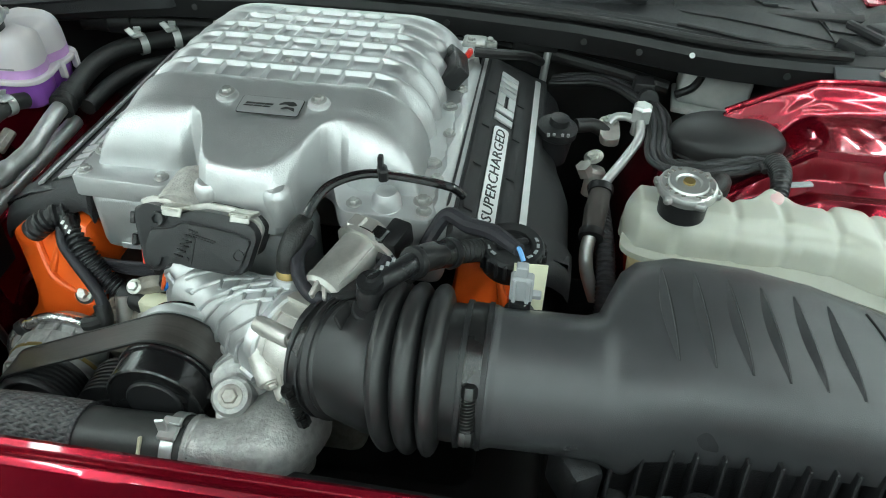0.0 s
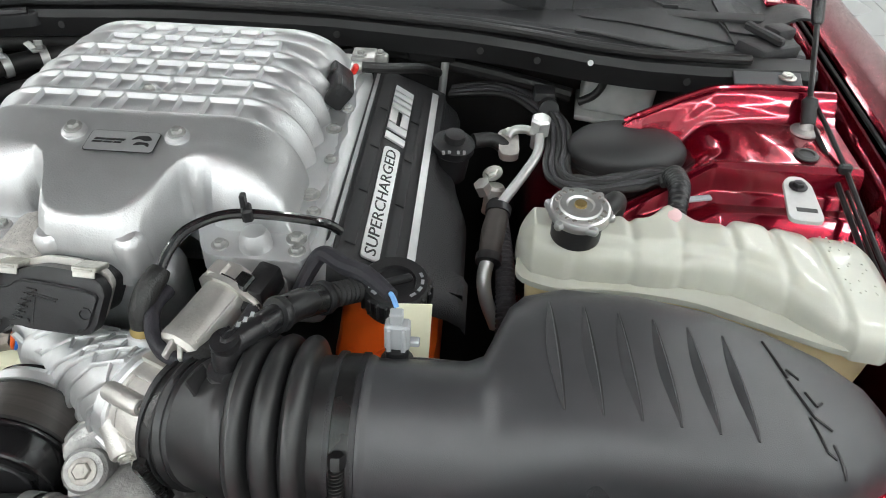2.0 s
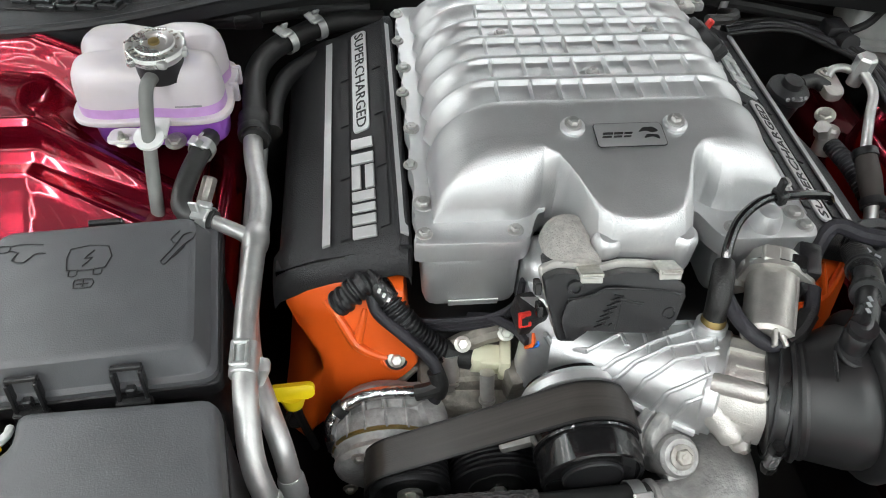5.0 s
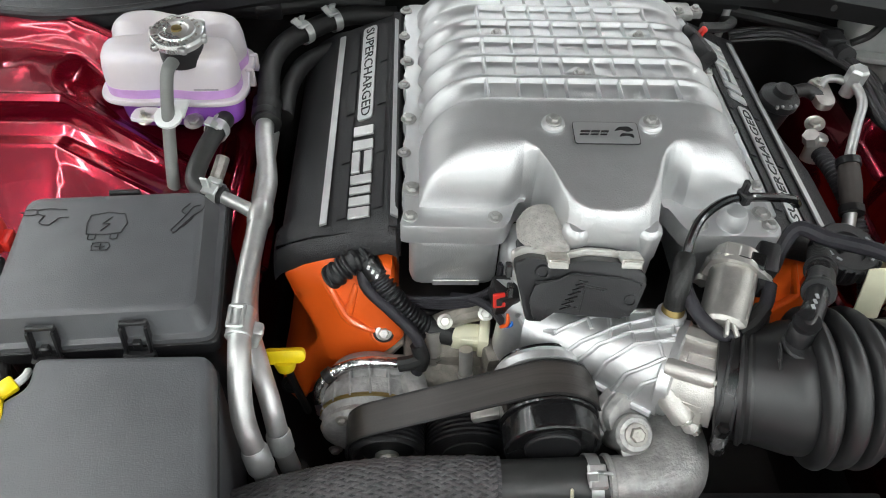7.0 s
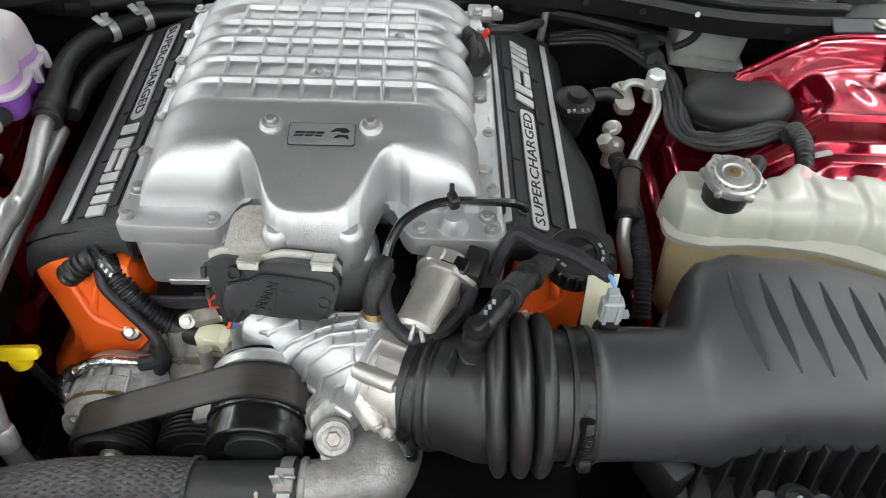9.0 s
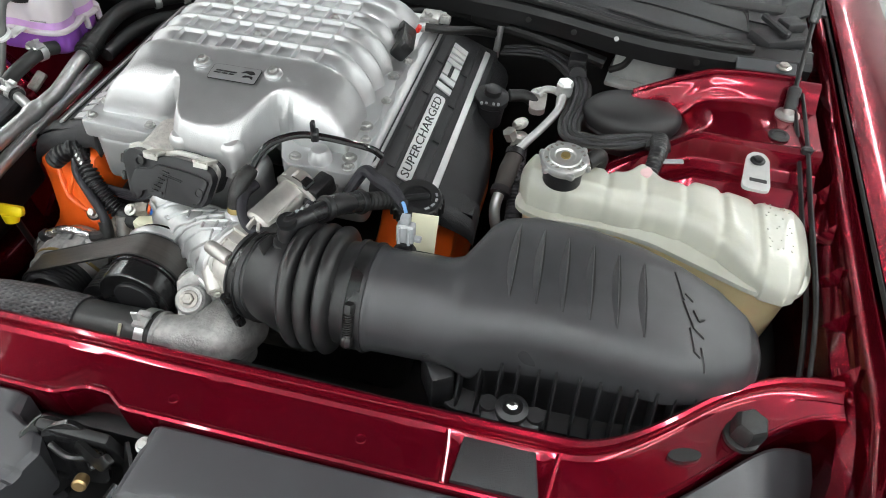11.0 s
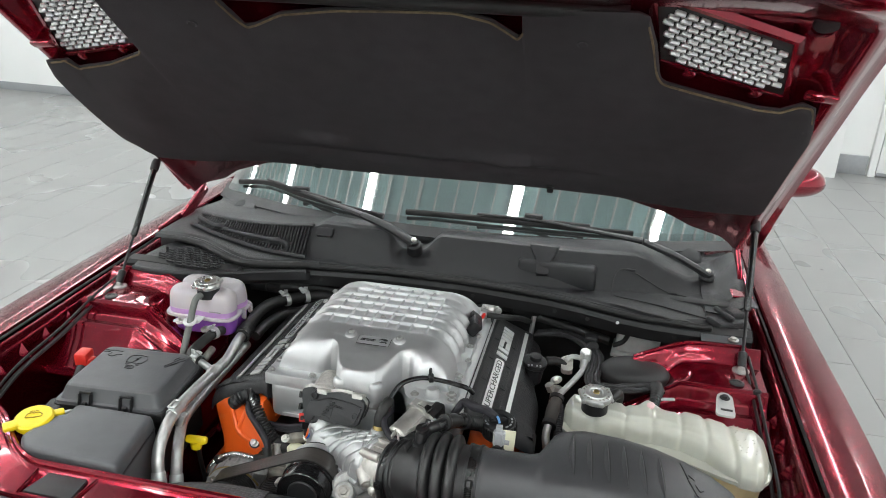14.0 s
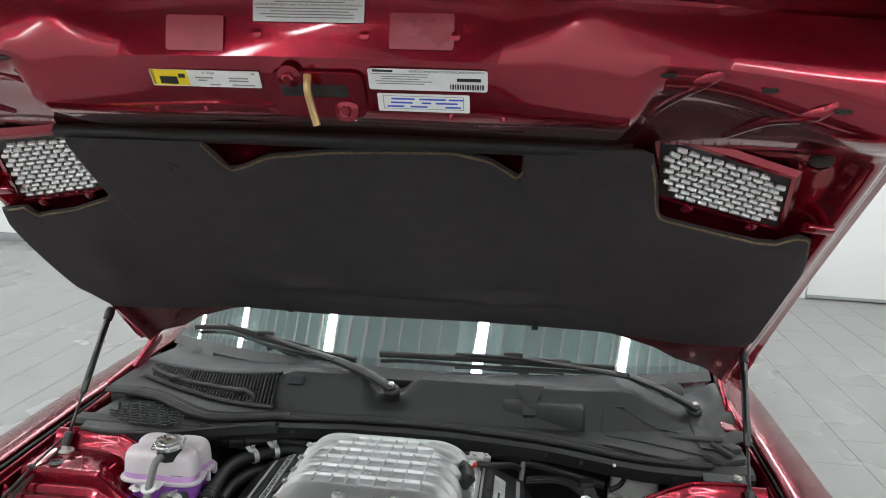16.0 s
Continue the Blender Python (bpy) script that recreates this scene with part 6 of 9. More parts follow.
def rib(line, r=0.0024, n=16):
    """A cast rib between (d, a) stations, half sunk in the horn."""
    d = np.interp(np.linspace(0, 1, n), np.linspace(0, 1, len(line)), [q[0] for q in line])
    a = np.interp(np.linspace(0, 1, n), np.linspace(0, 1, len(line)), [q[1] for q in line])
    part("rib", tube([el(x, y, 0.0009) for x, y in zip(d.tolist(), a.tolist())], r, 8, 2), GRAINSILVER, sn)
for line in ([(-0.010, -1.25), (-0.045, -0.85), (-0.084, -0.31), (-0.114, 0.42)], [(-0.010, -0.85), (-0.058, -0.14), (-0.086, 0.45), (-0.100, 0.91)], [(-0.006, -0.45), (-0.044, -0.07), (-0.068, 0.38), (-0.090, 1.19)],
             [(0.0, -0.17), (-0.034, 0.14), (-0.056, 0.70), (-0.066, 1.35)], [(-0.002, 0.22), (-0.034, 0.77), (-0.046, 1.40)], [(-0.002, 0.60), (-0.016, 0.84), (-0.026, 1.38)], [(-0.07, -1.1), (-0.11, -0.5), (-0.135, 0.2)]):
    rib(line)
for line in ([(-0.068, -0.36), (-0.058, 0.14)], [(-0.064, -1.25), (-0.050, -0.45), (-0.034, 0.14)], [(-0.036, -1.25), (-0.022, -0.35), (-0.004, 0.26)], [(-0.012, -0.80), (-0.002, -0.25)], [(-0.092, -0.36), (-0.080, 0.05)]):
    rib(line, 0.0021, 8)
part("hem", tube([el(d, 1.62, 0.001) for d in np.linspace(-0.085, -0.004, 8)], 0.0042, 8, 2), GRAINSILVER, sn)
# column at the root, with a ribbed strip down its outer edge
part("root", join(loft([[(-0.075 + w * math.cos(a) * 1.02, y + w * math.sin(a), z) for a in np.linspace(0, 2 * math.pi, 24, endpoint=False)] for z, w, y in ((0.775, 0.030, 0.872), (0.80, 0.028, 0.874), (0.845, 0.025, 0.878), (0.865, 0.025, 0.885), (0.885, 0.022, 0.90))]),
                  rbox((-0.02, 0.925, 0.86), (0.16, 0.06, 0.10), 0.02, 3)), GRAINSILVER, sn)
part("edge_strip", loft([[(-0.104, 0.872, 0.775), (-0.090, 0.858, 0.775), (-0.086, 0.870, 0.775)], [(-0.100, 0.873, 0.83), (-0.090, 0.860, 0.83), (-0.086, 0.872, 0.83)], [(-0.108, 0.885, 0.885), (-0.094, 0.872, 0.885), (-0.090, 0.884, 0.885)]]), GRAINSILVER, sn)
part("rib", tube([el(-0.114, 0.42, 0.001), (-0.074, 0.852, 0.845), (-0.086, 0.855, 0.862)], 0.003, 8, 4), GRAINSILVER, sn)
part("rib", tube([el(-0.114, 0.42, 0.001), (-0.064, 0.846, 0.820), (-0.066, 0.846, 0.795)], 0.003, 8, 4), GRAINSILVER, sn)
part("collar", lathe([(0.050, 0.0), (0.0535, 0.002), (0.0545, 0.010), (0.051, 0.016)], (-0.057, 0.806, 0.804), (0, 1, 0), 40), GRAINSILVER, sn)
part("boss", lathe([(0.015, -0.02), (0.0145, 0.002), (0.012, 0.004)], (0.060, 0.829, 0.901), (0.05, 0.25, 1), 22), GRAINSILVER, sn)
tb = thing("throttle_valve_unit", "bare cast throttle body with bolted bosses", "throttle body", T0)
def tp(d, a, r):
    """A place on the throttle body: d along its axis, a round it, r out from it."""
    return T0 + TAX * d + UP * (r * math.cos(a)) + SD * (r * math.sin(a))
part("flange", loft([[tp(d, a, 0.0475 + 0.006 * max(0.0, math.cos(2 * (a - 0.75))) ** 2 + k) for a in np.linspace(0, 2 * math.pi, 48, endpoint=False)] for d, k in ((-0.006, 0.0), (-0.004, 0.0025), (0.007, 0.0025), (0.009, 0.0))]), GRAINSILVER, tb)
part("bore", loft([[tp(d, a, r + 0.0028 * max(0.0, math.cos(2 * (a - 0.75))) ** 2) for a in np.linspace(0, 2 * math.pi, 48, endpoint=False)] for d, r in ((0.008, 0.0475), (0.026, 0.0475), (0.038, 0.0485), (0.042, 0.0470), (0.050, 0.0465))]), CAST, tb)
def plate(d0, d1, a0, a1, r, name="web"):
    rows = [[tp(d0, a, 0.042), tp(d0, a, r), tp(d1, a, r), tp(d1, a, 0.042)] for a in np.linspace(a0, a1, 8)]
    part(name, loft(rows), CAST, tb)
plate(0.008, 0.040, -0.62, -0.36, 0.0525, "motor_seat")
plate(0.012, 0.040, -0.10, -0.05, 0.0505)
plate(0.012, 0.016, -0.10, 0.22, 0.0505)
plate(0.014, 0.018, 0.52, 0.98, 0.0510)
plate(0.018, 0.040, 0.94, 0.99, 0.0510)
plate(0.012, 0.040, 0.24, 0.52, 0.0500, "boss_web")
plate(0.008, 0.042, 1.05, 1.50, 0.0500, "boss_web")
part("boss", lathe([(0.0085, -0.004), (0.0092, 0.0), (0.0088, 0.038), (0.0070, 0.041), (0.0042, 0.0412), (0.004, 0.037)], tp(0.004, 0.36, 0.049), TAX + UP * 0.06, 20), CAST, tb)
part("screw", lathe([(0.0044, 0.0), (0.0042, 0.004)], tp(0.0435, 0.36, 0.0505), TAX, 6), ZINC, tb)
BX = (-UP * 0.35 + SD * 0.55 + TAX * 0.75).normalized()
for d, a, r in ((0.020, 1.22, 0.0480), (0.030, 1.62, 0.0455)):
    part("boss", lathe([(0.0135 if r > 0.046 else 0.010, -0.022), (0.0125 if r > 0.046 else 0.0095, 0.010), (0.0110 if r > 0.046 else 0.008, 0.0125)], tp(d, a, r), BX, 22), CAST, tb)
    part("bolt", bolt(tp(d, a, r) + BX * 0.0125, 0.0062 if r > 0.046 else 0.005, BX, 1.25, 0.004), ZINC, tb)

# rubber intake hose with three bellows, band clamps, and the moulded duct of the air box
HC = [(0.104, 0.779, 0.8565), (0.146, 0.7655, 0.868), (0.185, 0.761, 0.874), (0.215, 0.760, 0.876), (0.245, 0.760, 0.876), (0.262, 0.760, 0.876)]
ih = thing("intake_hose", "black rubber intake hose with three bellows and a breather elbow", "intake hose", (0.18, 0.77, 0.80))
def hose_rings(segs, n=44):
    path = smooth_path(HC, 14)
    cum = [0.0]
    for a, b in zip(path, path[1:]):
        cum.append(cum[-1] + (b - a).length)
    out = []
    fr = frames_of(path)
    for d, r in segs:
        i = min(len(path) - 1, int(np.searchsorted(cum, d)))
        t, u, v = fr[i]
        c0 = path[i] if i == 0 else path[i - 1].lerp(path[i], min(1, (d - cum[i - 1]) / max(1e-6, cum[i] - cum[i - 1])))
        out.append([c0 + (u * math.cos(a) + v * math.sin(a)) * r for a in np.linspace(0, 2 * math.pi, n, endpoint=False)])
    return out
prof = [(0.0, 0.052), (0.002, 0.055), (0.020, 0.055), (0.021, 0.059), (0.024, 0.060), (0.027, 0.056), (0.030, 0.0575), (0.033, 0.056), (0.045, 0.059), (0.060, 0.064), (0.070, 0.065)]
for k in range(3):
    c0 = 0.0815 + 0.0185 * k
    prof += [(c0 + 0.0085 * math.sin(q * math.pi / 2), 0.064 + 0.0138 * math.cos(q * math.pi / 2)) for q in np.linspace(-1, 1, 9)]
    prof += [(c0 + 0.0092, 0.0615)]
prof += [(0.132, 0.062), (0.150, 0.062), (0.152, 0.060)]
part("hose", loft(hose_rings(prof)), HOSE, ih)
part("breather_neck", join(lathe([(0.024, -0.02), (0.019, -0.004), (0.0165, 0.008)], (0.156, 0.769, 0.918), (0, -0.1, 1), 24)), HOSE, ih)
for k in (-1, 1):
    part("gusset", rbox((0.156 + 0.018 * k, 0.758, 0.924), (0.003, 0.022, 0.030), 0.001, 1, (0, 25 * k, 20 * k)), HOSE, ih)
def clamp(at, axis, r, w, screw_angle):
    c = thing("hose_clamp", "bright steel band clamp with a worm screw", "hose clamp", at, "band clamps")
    part("band", lathe([(r, -w / 2), (r + 0.0015, -w / 2), (r + 0.0015, w / 2), (r, w / 2)], at, axis, 44, cap=False), BAND, c)
    for e in (-1, 1):
        part("dark_rim", lathe([(r + 0.001, e * w * 0.5 - w * 0.14), (r + 0.0030, e * w * 0.5 - w * 0.12), (r + 0.0030, e * w * 0.5 + w * 0.12), (r + 0.001, e * w * 0.5 + w * 0.14)], at, axis, 44, cap=False), BLACK, c)
    ax2 = Vector(axis).normalized()
    up = (Vector((0, 0, 1)) - ax2 * ax2.z).normalized()
    sd = ax2.cross(up)
    d = up * math.cos(radians(screw_angle)) + sd * math.sin(radians(screw_angle))
    tang = ax2.cross(d)
    q = Vector(at) + d * (r + 0.004)
    for k in range(9):
        part("thread", lathe([(0.0042, -0.0014), (0.0062, -0.0004), (0.0062, 0.0004), (0.0042, 0.0014)], q + tang * (0.0030 * k - 0.006), tang + ax2 * 0.15, 12), BAND, c)
    part("screw_core", lathe([(0.0044, -0.012), (0.0044, 0.022)], q, tang, 12), DEEP, c)
    part("screw_housing", lathe([(0.0065, 0.021), (0.0072, 0.023), (0.0072, 0.031), (0.0065, 0.033)], q - d * 0.0015, tang, 8), BAND, c)
    part("screw_head", lathe([(0.0060, -0.020), (0.0068, -0.018), (0.0068, -0.010), (0.0055, -0.009)], q, tang, 6), BAND, c)
    return c
clamp((0.116, 0.7745, 0.8600), (0.90, -0.38, 0.16), 0.0560, 0.012, 96)
clamp((0.252, 0.760, 0.876), (1, 0, 0), 0.0632, 0.019, 66)

ab = thing("air_box", "black moulded air box with slotted lid and ribbed base", "air box", (0.48, 0.78, 0.72))
# duct and lid in one swept moulding
def superring(cx, cy, cz, ry, rz, p, n=48):
    out = []
    for a in np.linspace(0, 2 * math.pi, n, endpoint=False):
        ca, sa = math.cos(a), math.sin(a)
        zz = cz + rz * math.copysign(abs(sa) ** p, sa)
        out.append((cx, cy + ry * math.copysign(abs(ca) ** p, ca), max(zz, 0.848 - 0.15 * max(0, 0.40 - cx) / 0.05)))
    return out
stations = [(0.256, 0.760, 0.876, 0.0620, 0.0620, 1.0), (0.259, 0.760, 0.876, 0.0645, 0.0645, 1.0), (0.266, 0.760, 0.876, 0.0645, 0.0645, 1.0), (0.272, 0.760, 0.876, 0.062, 0.062, 1.0), (0.30, 0.761, 0.876, 0.062, 0.062, 1.0),
            (0.345, 0.763, 0.875, 0.063, 0.062, 1.0), (0.358, 0.767, 0.874, 0.066, 0.062, 0.95), (0.370, 0.785, 0.870, 0.082, 0.063, 0.80), (0.380, 0.799, 0.866, 0.094, 0.066, 0.66), (0.394, 0.808, 0.862, 0.100, 0.070, 0.58),
            (0.43, 0.816, 0.858, 0.101, 0.075, 0.50), (0.50, 0.816, 0.855, 0.098, 0.075, 0.47), (0.56, 0.811, 0.851, 0.094, 0.073, 0.47), (0.61, 0.804, 0.846, 0.087, 0.070, 0.48),
            (0.655, 0.800, 0.842, 0.071, 0.064, 0.50), (0.688, 0.798, 0.838, 0.050, 0.056, 0.56), (0.702, 0.797, 0.835, 0.036, 0.048, 0.66), (0.708, 0.797, 0.832, 0.022, 0.038, 0.8)]
st2 = []
for a, b in zip(stations, stations[1:]):
    for k in range(4):
        st2.append(tuple(np.array(a) + (np.array(b) - np.array(a)) * k / 4))
st2.append(stations[-1])
body = part("lid", loft([superring(*q) for q in st2]), SATIN, ab, "black grained lid that runs into a round duct", 40)
def lid_top(x, y):
    arr = np.array(stations)
    cy, cz2, ry, rz, p = [float(np.interp(x, arr[:, 0], arr[:, i])) for i in range(1, 6)]
    k = min(1, abs((y - cy) / ry)) ** (1 / p)
    return cz2 + rz * max(0.0, 1 - k * k) ** (p / 2)
# long lens-shaped slots in the lid
for k in range(6):
    x0 = 0.414 + 0.0298 * k
    pts = []
    for q in np.linspace(0, 1, 11):
        y = 0.873 - 0.0042 * k - (0.118 - 0.0024 * k) * q
        x = x0 + 0.006 * q
        pts.append((x, y, lid_top(x, y)))
    rows = []
    for q, (x, y, z) in zip(np.linspace(0, 1, 11), pts):
        w = 0.0082 * math.sin(math.pi * (0.04 + 0.92 * q))
        h = 0.0058 * math.sin(math.pi * (0.04 + 0.92 * q)) ** 0.8
        rows.append([(x - w, y, z - 0.003), (x - w, y, z + 0.0002), (x - w * 0.45, y, z + h * 0.8), (x - w * 0.15, y, z + h), (x + w * 0.05, y, z + h * 0.7), (x + w * 0.16, y, z - 0.003)])
    part("slot_blade", loft(rows), SATIN, ab)
    rows = []
    for q, (x, y, z) in zip(np.linspace(0, 1, 11), pts):
        w = 0.0072 * math.sin(math.pi * (0.10 + 0.80 * q))
        rows.append([(x + w * 0.12, y, z - 0.003), (x + w * 0.12, y, z + 0.0005), (x + w * 0.45, y, z + 0.0005), (x + w * 0.45, y, z - 0.003)])
    # flat black strip beside the blade paints the slot's shade
    part("slot", loft(rows), INKSHADE, ab)
# engraved strokes of the emblem, their shade drawn as black lines
for a, b in (((0.600, 0.855), (0.610, 0.815)), ((0.612, 0.825), (0.621, 0.816)), ((0.610, 0.812), (0.622, 0.778)), ((0.622, 0.803), (0.628, 0.790)), ((0.628, 0.790), (0.634, 0.795)), ((0.622, 0.778), (0.634, 0.768)), ((0.618, 0.776), (0.624, 0.748)), ((0.624, 0.748), (0.631, 0.744)), ((0.631, 0.755), (0.638, 0.733))):
    pts = [(a[0] + (b[0] - a[0]) * q, a[1] + (b[1] - a[1]) * q) for q in np.linspace(0, 1, 4)]
    part("emblem_stroke", tube([(x, y, lid_top(x, y) + 0.0004) for x, y in pts], 0.0014, 6, 2), INKSHADE, ab)
# ribbed base
base_o = [(0.358, 0.728), (0.44, 0.720), (0.57, 0.722), (0.640, 0.738), (0.688, 0.765), (0.694, 0.80), (0.66, 0.855), (0.56, 0.902), (0.40, 0.912), (0.36, 0.87)]
part("base", prism(round_outline(base_o, 0.03), 0.70, 0.848, 0.004, 3), GRAIN, ab)
rib_path = [(0.368, 0.724), (0.40, 0.720), (0.44, 0.716), (0.50, 0.716), (0.57, 0.718), (0.61, 0.726), (0.640, 0.734), (0.668, 0.750), (0.690, 0.772)]
rp = smooth_path([(a, b, 0) for a, b in rib_path], 10)
cum = np.cumsum([0] + [(b - a).length for a, b in zip(rp, rp[1:])])
ribmesh = rbox((0, 0, 0), (0.0032, 0.020, 0.094), 0.001, 1)
rib0 = piece("rib", ribmesh, GRAIN, ab)
for k, d in enumerate(np.arange(0.012, cum[-1], 0.0215)):
    i = int(np.searchsorted(cum, d))
    i = min(max(i, 1), len(rp) - 1)
    tg = (rp[i] - rp[i - 1]).normalized()
    m = place(ab).inverted() @ pose(rp[i].x + tg.y * 0.007, rp[i].y - tg.x * 0.007, 0.818, -12, 0, math.degrees(math.atan2(tg.y, tg.x)))
    if k == 0:
        rib0.matrix_basis = m
    else:
        share(rib0, m)
part("base_ledge", prism(round_outline([(0.345, 0.722), (0.37, 0.694), (0.60, 0.694), (0.665, 0.722), (0.71, 0.765), (0.71, 0.83), (0.35, 0.83)], 0.012), 0.772, 0.782, 0.002, 2), BLACK, ab)
part("front_foot", rbox((0.350, 0.722, 0.80), (0.03, 0.05, 0.06), 0.006, 2, (0, 0, 30)), GRAIN, ab)
part("clip", join(rbox((0.446, 0.662, 0.838), (0.066, 0.026, 0.022), 0.006, 2), lathe([(0.018, 0), (0.018, 0.014), (0.012, 0.018), (0.010, 0.012)], (0.446, 0.665, 0.842), (0, 0, 1), 20), lathe([(0.010, 0), (0.010, 0.016)], (0.42, 0.667, 0.838), (0, 0, 1), 14), lathe([(0.010, 0), (0.010, 0.016)], (0.472, 0.664, 0.838), (0, 0, 1), 14)), BLACK, ab)
part("clip_rivet", lathe([(0.006, 0), (0.006, 0.002), (0.003, 0.004)], (0.446, 0.665, 0.859), (0, 0, 1), 14), CHROME, ab)
part("mould_seam", tube([(0.285, 0.812, 0.912), (0.31, 0.813, 0.912), (0.335, 0.814, 0.910)], 0.0012, 5), GRAIN, ab)
# sensor plugged into the duct
se = thing("air_temperature_sensor", "grey plug sensor with blue wires standing on the duct", "sensor", (0.285, 0.812, 0.90))
part("stem", lathe([(0.014, -0.012), (0.014, 0.006), (0.010, 0.008), (0.010, 0.018)], (0.285, 0.810, 0.907), (0, 0.12, 1), 20), BLACK, se)
part("plug", join(rbox((0.285, 0.817, 0.936), (0.021, 0.015, 0.025), 0.002, 1, (-7, 0, 0)), rbox((0.299, 0.817, 0.928), (0.009, 0.008, 0.006), 0.001, 1), rbox((0.284, 0.820, 0.953), (0.011, 0.010, 0.012), 0.001, 1), rbox((0.2905, 0.809, 0.936), (0.004, 0.004, 0.024), 0.001, 1, (-7, 0, 0)), rbox((0.2785, 0.809, 0.936), (0.004, 0.004, 0.024), 0.001, 1, (-7, 0, 0))), GREYPLASTIC, se)
part("wire", tube([(0.284, 0.822, 0.962), (0.279, 0.828, 0.970), (0.270, 0.840, 0.967)], 0.0022, 6), mat("blue_wire", (0.12, 0.28, 0.55), 0.5), se)
part("loom", tube([(0.279, 0.829, 0.968), (0.255, 0.862, 0.958), (0.228, 0.893, 0.940), (0.205, 0.912, 0.936), (0.192, 0.905, 0.920), (0.180, 0.885, 0.90)], [0.006, 0.0080, 0.0085, 0.008, 0.0075, 0.007], 10), BLUEBRAID, se)
cd = thing("tag_card", "small cream card tag hanging behind the duct", "tag", (0.295, 0.868, 0.84))
part("card", rbox((0.292, 0.868, 0.875), (0.034, 0.002, 0.075), 0.0005, 1, (-18, 4, 8)), CREAM, cd)

# breather hose from the filler to the intake hose
bh = thing("breather_hose", "black ribbed breather hose with a quick connector", "hose", (0.2, 0.83, 0.90))
part("hose", tube([(0.256, 0.930, 0.880), (0.240, 0.908, 0.898), (0.222, 0.880, 0.916), (0.208, 0.856, 0.930)], 0.0110, 14, 6, ridges=(0.007, 0.0025)), RUBBER, bh)
part("sleeve", tube([(0.213, 0.864, 0.926), (0.198, 0.840, 0.940), (0.186, 0.820, 0.947)], 0.0135, 18), SATINBLACK, bh)
part("tail", tube([(0.188, 0.824, 0.946), (0.176, 0.804, 0.950), (0.163, 0.786, 0.952), (0.1555, 0.7775, 0.948), (0.1545, 0.774, 0.936), (0.1555, 0.771, 0.916)], [0.0108, 0.0105, 0.0108, 0.0120, 0.0115, 0.0108], 16), SATINBLACK, bh)
part("elbow_cap", lathe([(0.0118, -0.004), (0.0125, 0), (0.0118, 0.004)], (0.1555, 0.7775, 0.956), (-0.1, -0.15, 1), 18), SATINBLACK, bh)
for q in ((0.213, 0.864, 0.926), (0.186, 0.820, 0.947)):
    part("collar", lathe([(0.0150, -0.004), (0.0158, -0.002), (0.0158, 0.002), (0.0150, 0.004)], q, (0.5, 0.8, -0.4), 20), BLACK, bh)
part("tab", rbox((0.183, 0.812, 0.934), (0.006, 0.016, 0.012), 0.002, 1, (0, 0, -30)), BLACK, bh)
part("collar", lathe([(0.0155, -0.010), (0.0165, -0.008), (0.0165, 0.0), (0.0150, 0.002), (0.0150, 0.006), (0.0162, 0.007), (0.0162, 0.010), (0.0145, 0.012)], (0.1555, 0.770, 0.924), (0, -0.1, 1), 22), BLACK, bh)
for k in range(3):
    part("mark", rbox((0.163 + 0.004 * k, 0.790 + 0.006 * k, 0.9635), (0.003, 0.005, 0.001), 0), GREYPLASTIC, bh)
oc = thing("oil_filler_cap", "black knurled oil filler cap with embossed rim", "filler cap", (0.272, 0.914, 0.87))
part("cap", lathe([(0.030, -0.03), (0.034, -0.012), (0.034, -0.002), (0.031, 0.002), (0.020, 0.0015), (0.019, -0.002), (0.004, -0.002)], (0.272, 0.914, 0.905), (0.05, -0.1, 1), 40), BLACK, oc)
for k in range(22):
    a = k * 2 * math.pi / 22
    part("knurl", rbox((0.272 + 0.034 * math.cos(a), 0.914 + 0.034 * math.sin(a), 0.894), (0.005, 0.004, 0.018), 0.0015, 1, (0, 0, math.degrees(a))), BLACK, oc)
part("grip", rbox((0.272, 0.914, 0.9065), (0.034, 0.008, 0.007), 0.003, 2, (0, 0, 25)), BLACK, oc)
for a in np.linspace(0, 2 * math.pi, 16, endpoint=False):
    if math.sin(a) > -0.9:
        part("emboss", rbox((0.272 + 0.026 * math.cos(a), 0.914 + 0.026 * math.sin(a), 0.9068), (0.006, 0.003, 0.001), 0, 1, (0, 0, math.degrees(a) + 90)), GREYPLASTIC, oc)

# actuator with metal clips, its solenoid, and the motor beside it
ac = thing("bypass_actuator", "black moulded actuator box with bright spring clips", "actuator", (-0.03, 0.86, 0.87))
o = round_outline([(-0.078, 0.022), (-0.063, 0.028), (-0.045, 0.026), (-0.033, 0.020), (-0.022, 0.024), (-0.006, 0.028), (0.019, 0.027), (0.044, 0.021), (0.052, 0.010), (0.043, -0.025), (0.035, -0.032), (-0.020, -0.030), (-0.038, -0.024), (-0.042, -0.038), (-0.062, -0.040), (-0.066, -0.022), (-0.073, 0.001)][::-1], 0.005, 4)
AM = pose(-0.022, 0.846, 0.926, 62, 0, -3)
part("cover", prism(o, -0.004, 0.009, 0.003, 2, AM), ACTBLACK, ac)
part("raised_panel", prism(round_outline([(-0.055, -0.036), (-0.046, -0.034), (-0.042, -0.019), (-0.020, -0.025), (0.032, -0.027), (0.038, -0.022), (0.047, 0.006), (0.030, 0.011), (-0.006, 0.0135), (-0.024, 0.0135), (-0.034, 0.007), (-0.056, 0.003), (-0.061, -0.015)], 0.004), 0.007, 0.0135, 0.0022, 2, AM), ACTBLACK, ac)
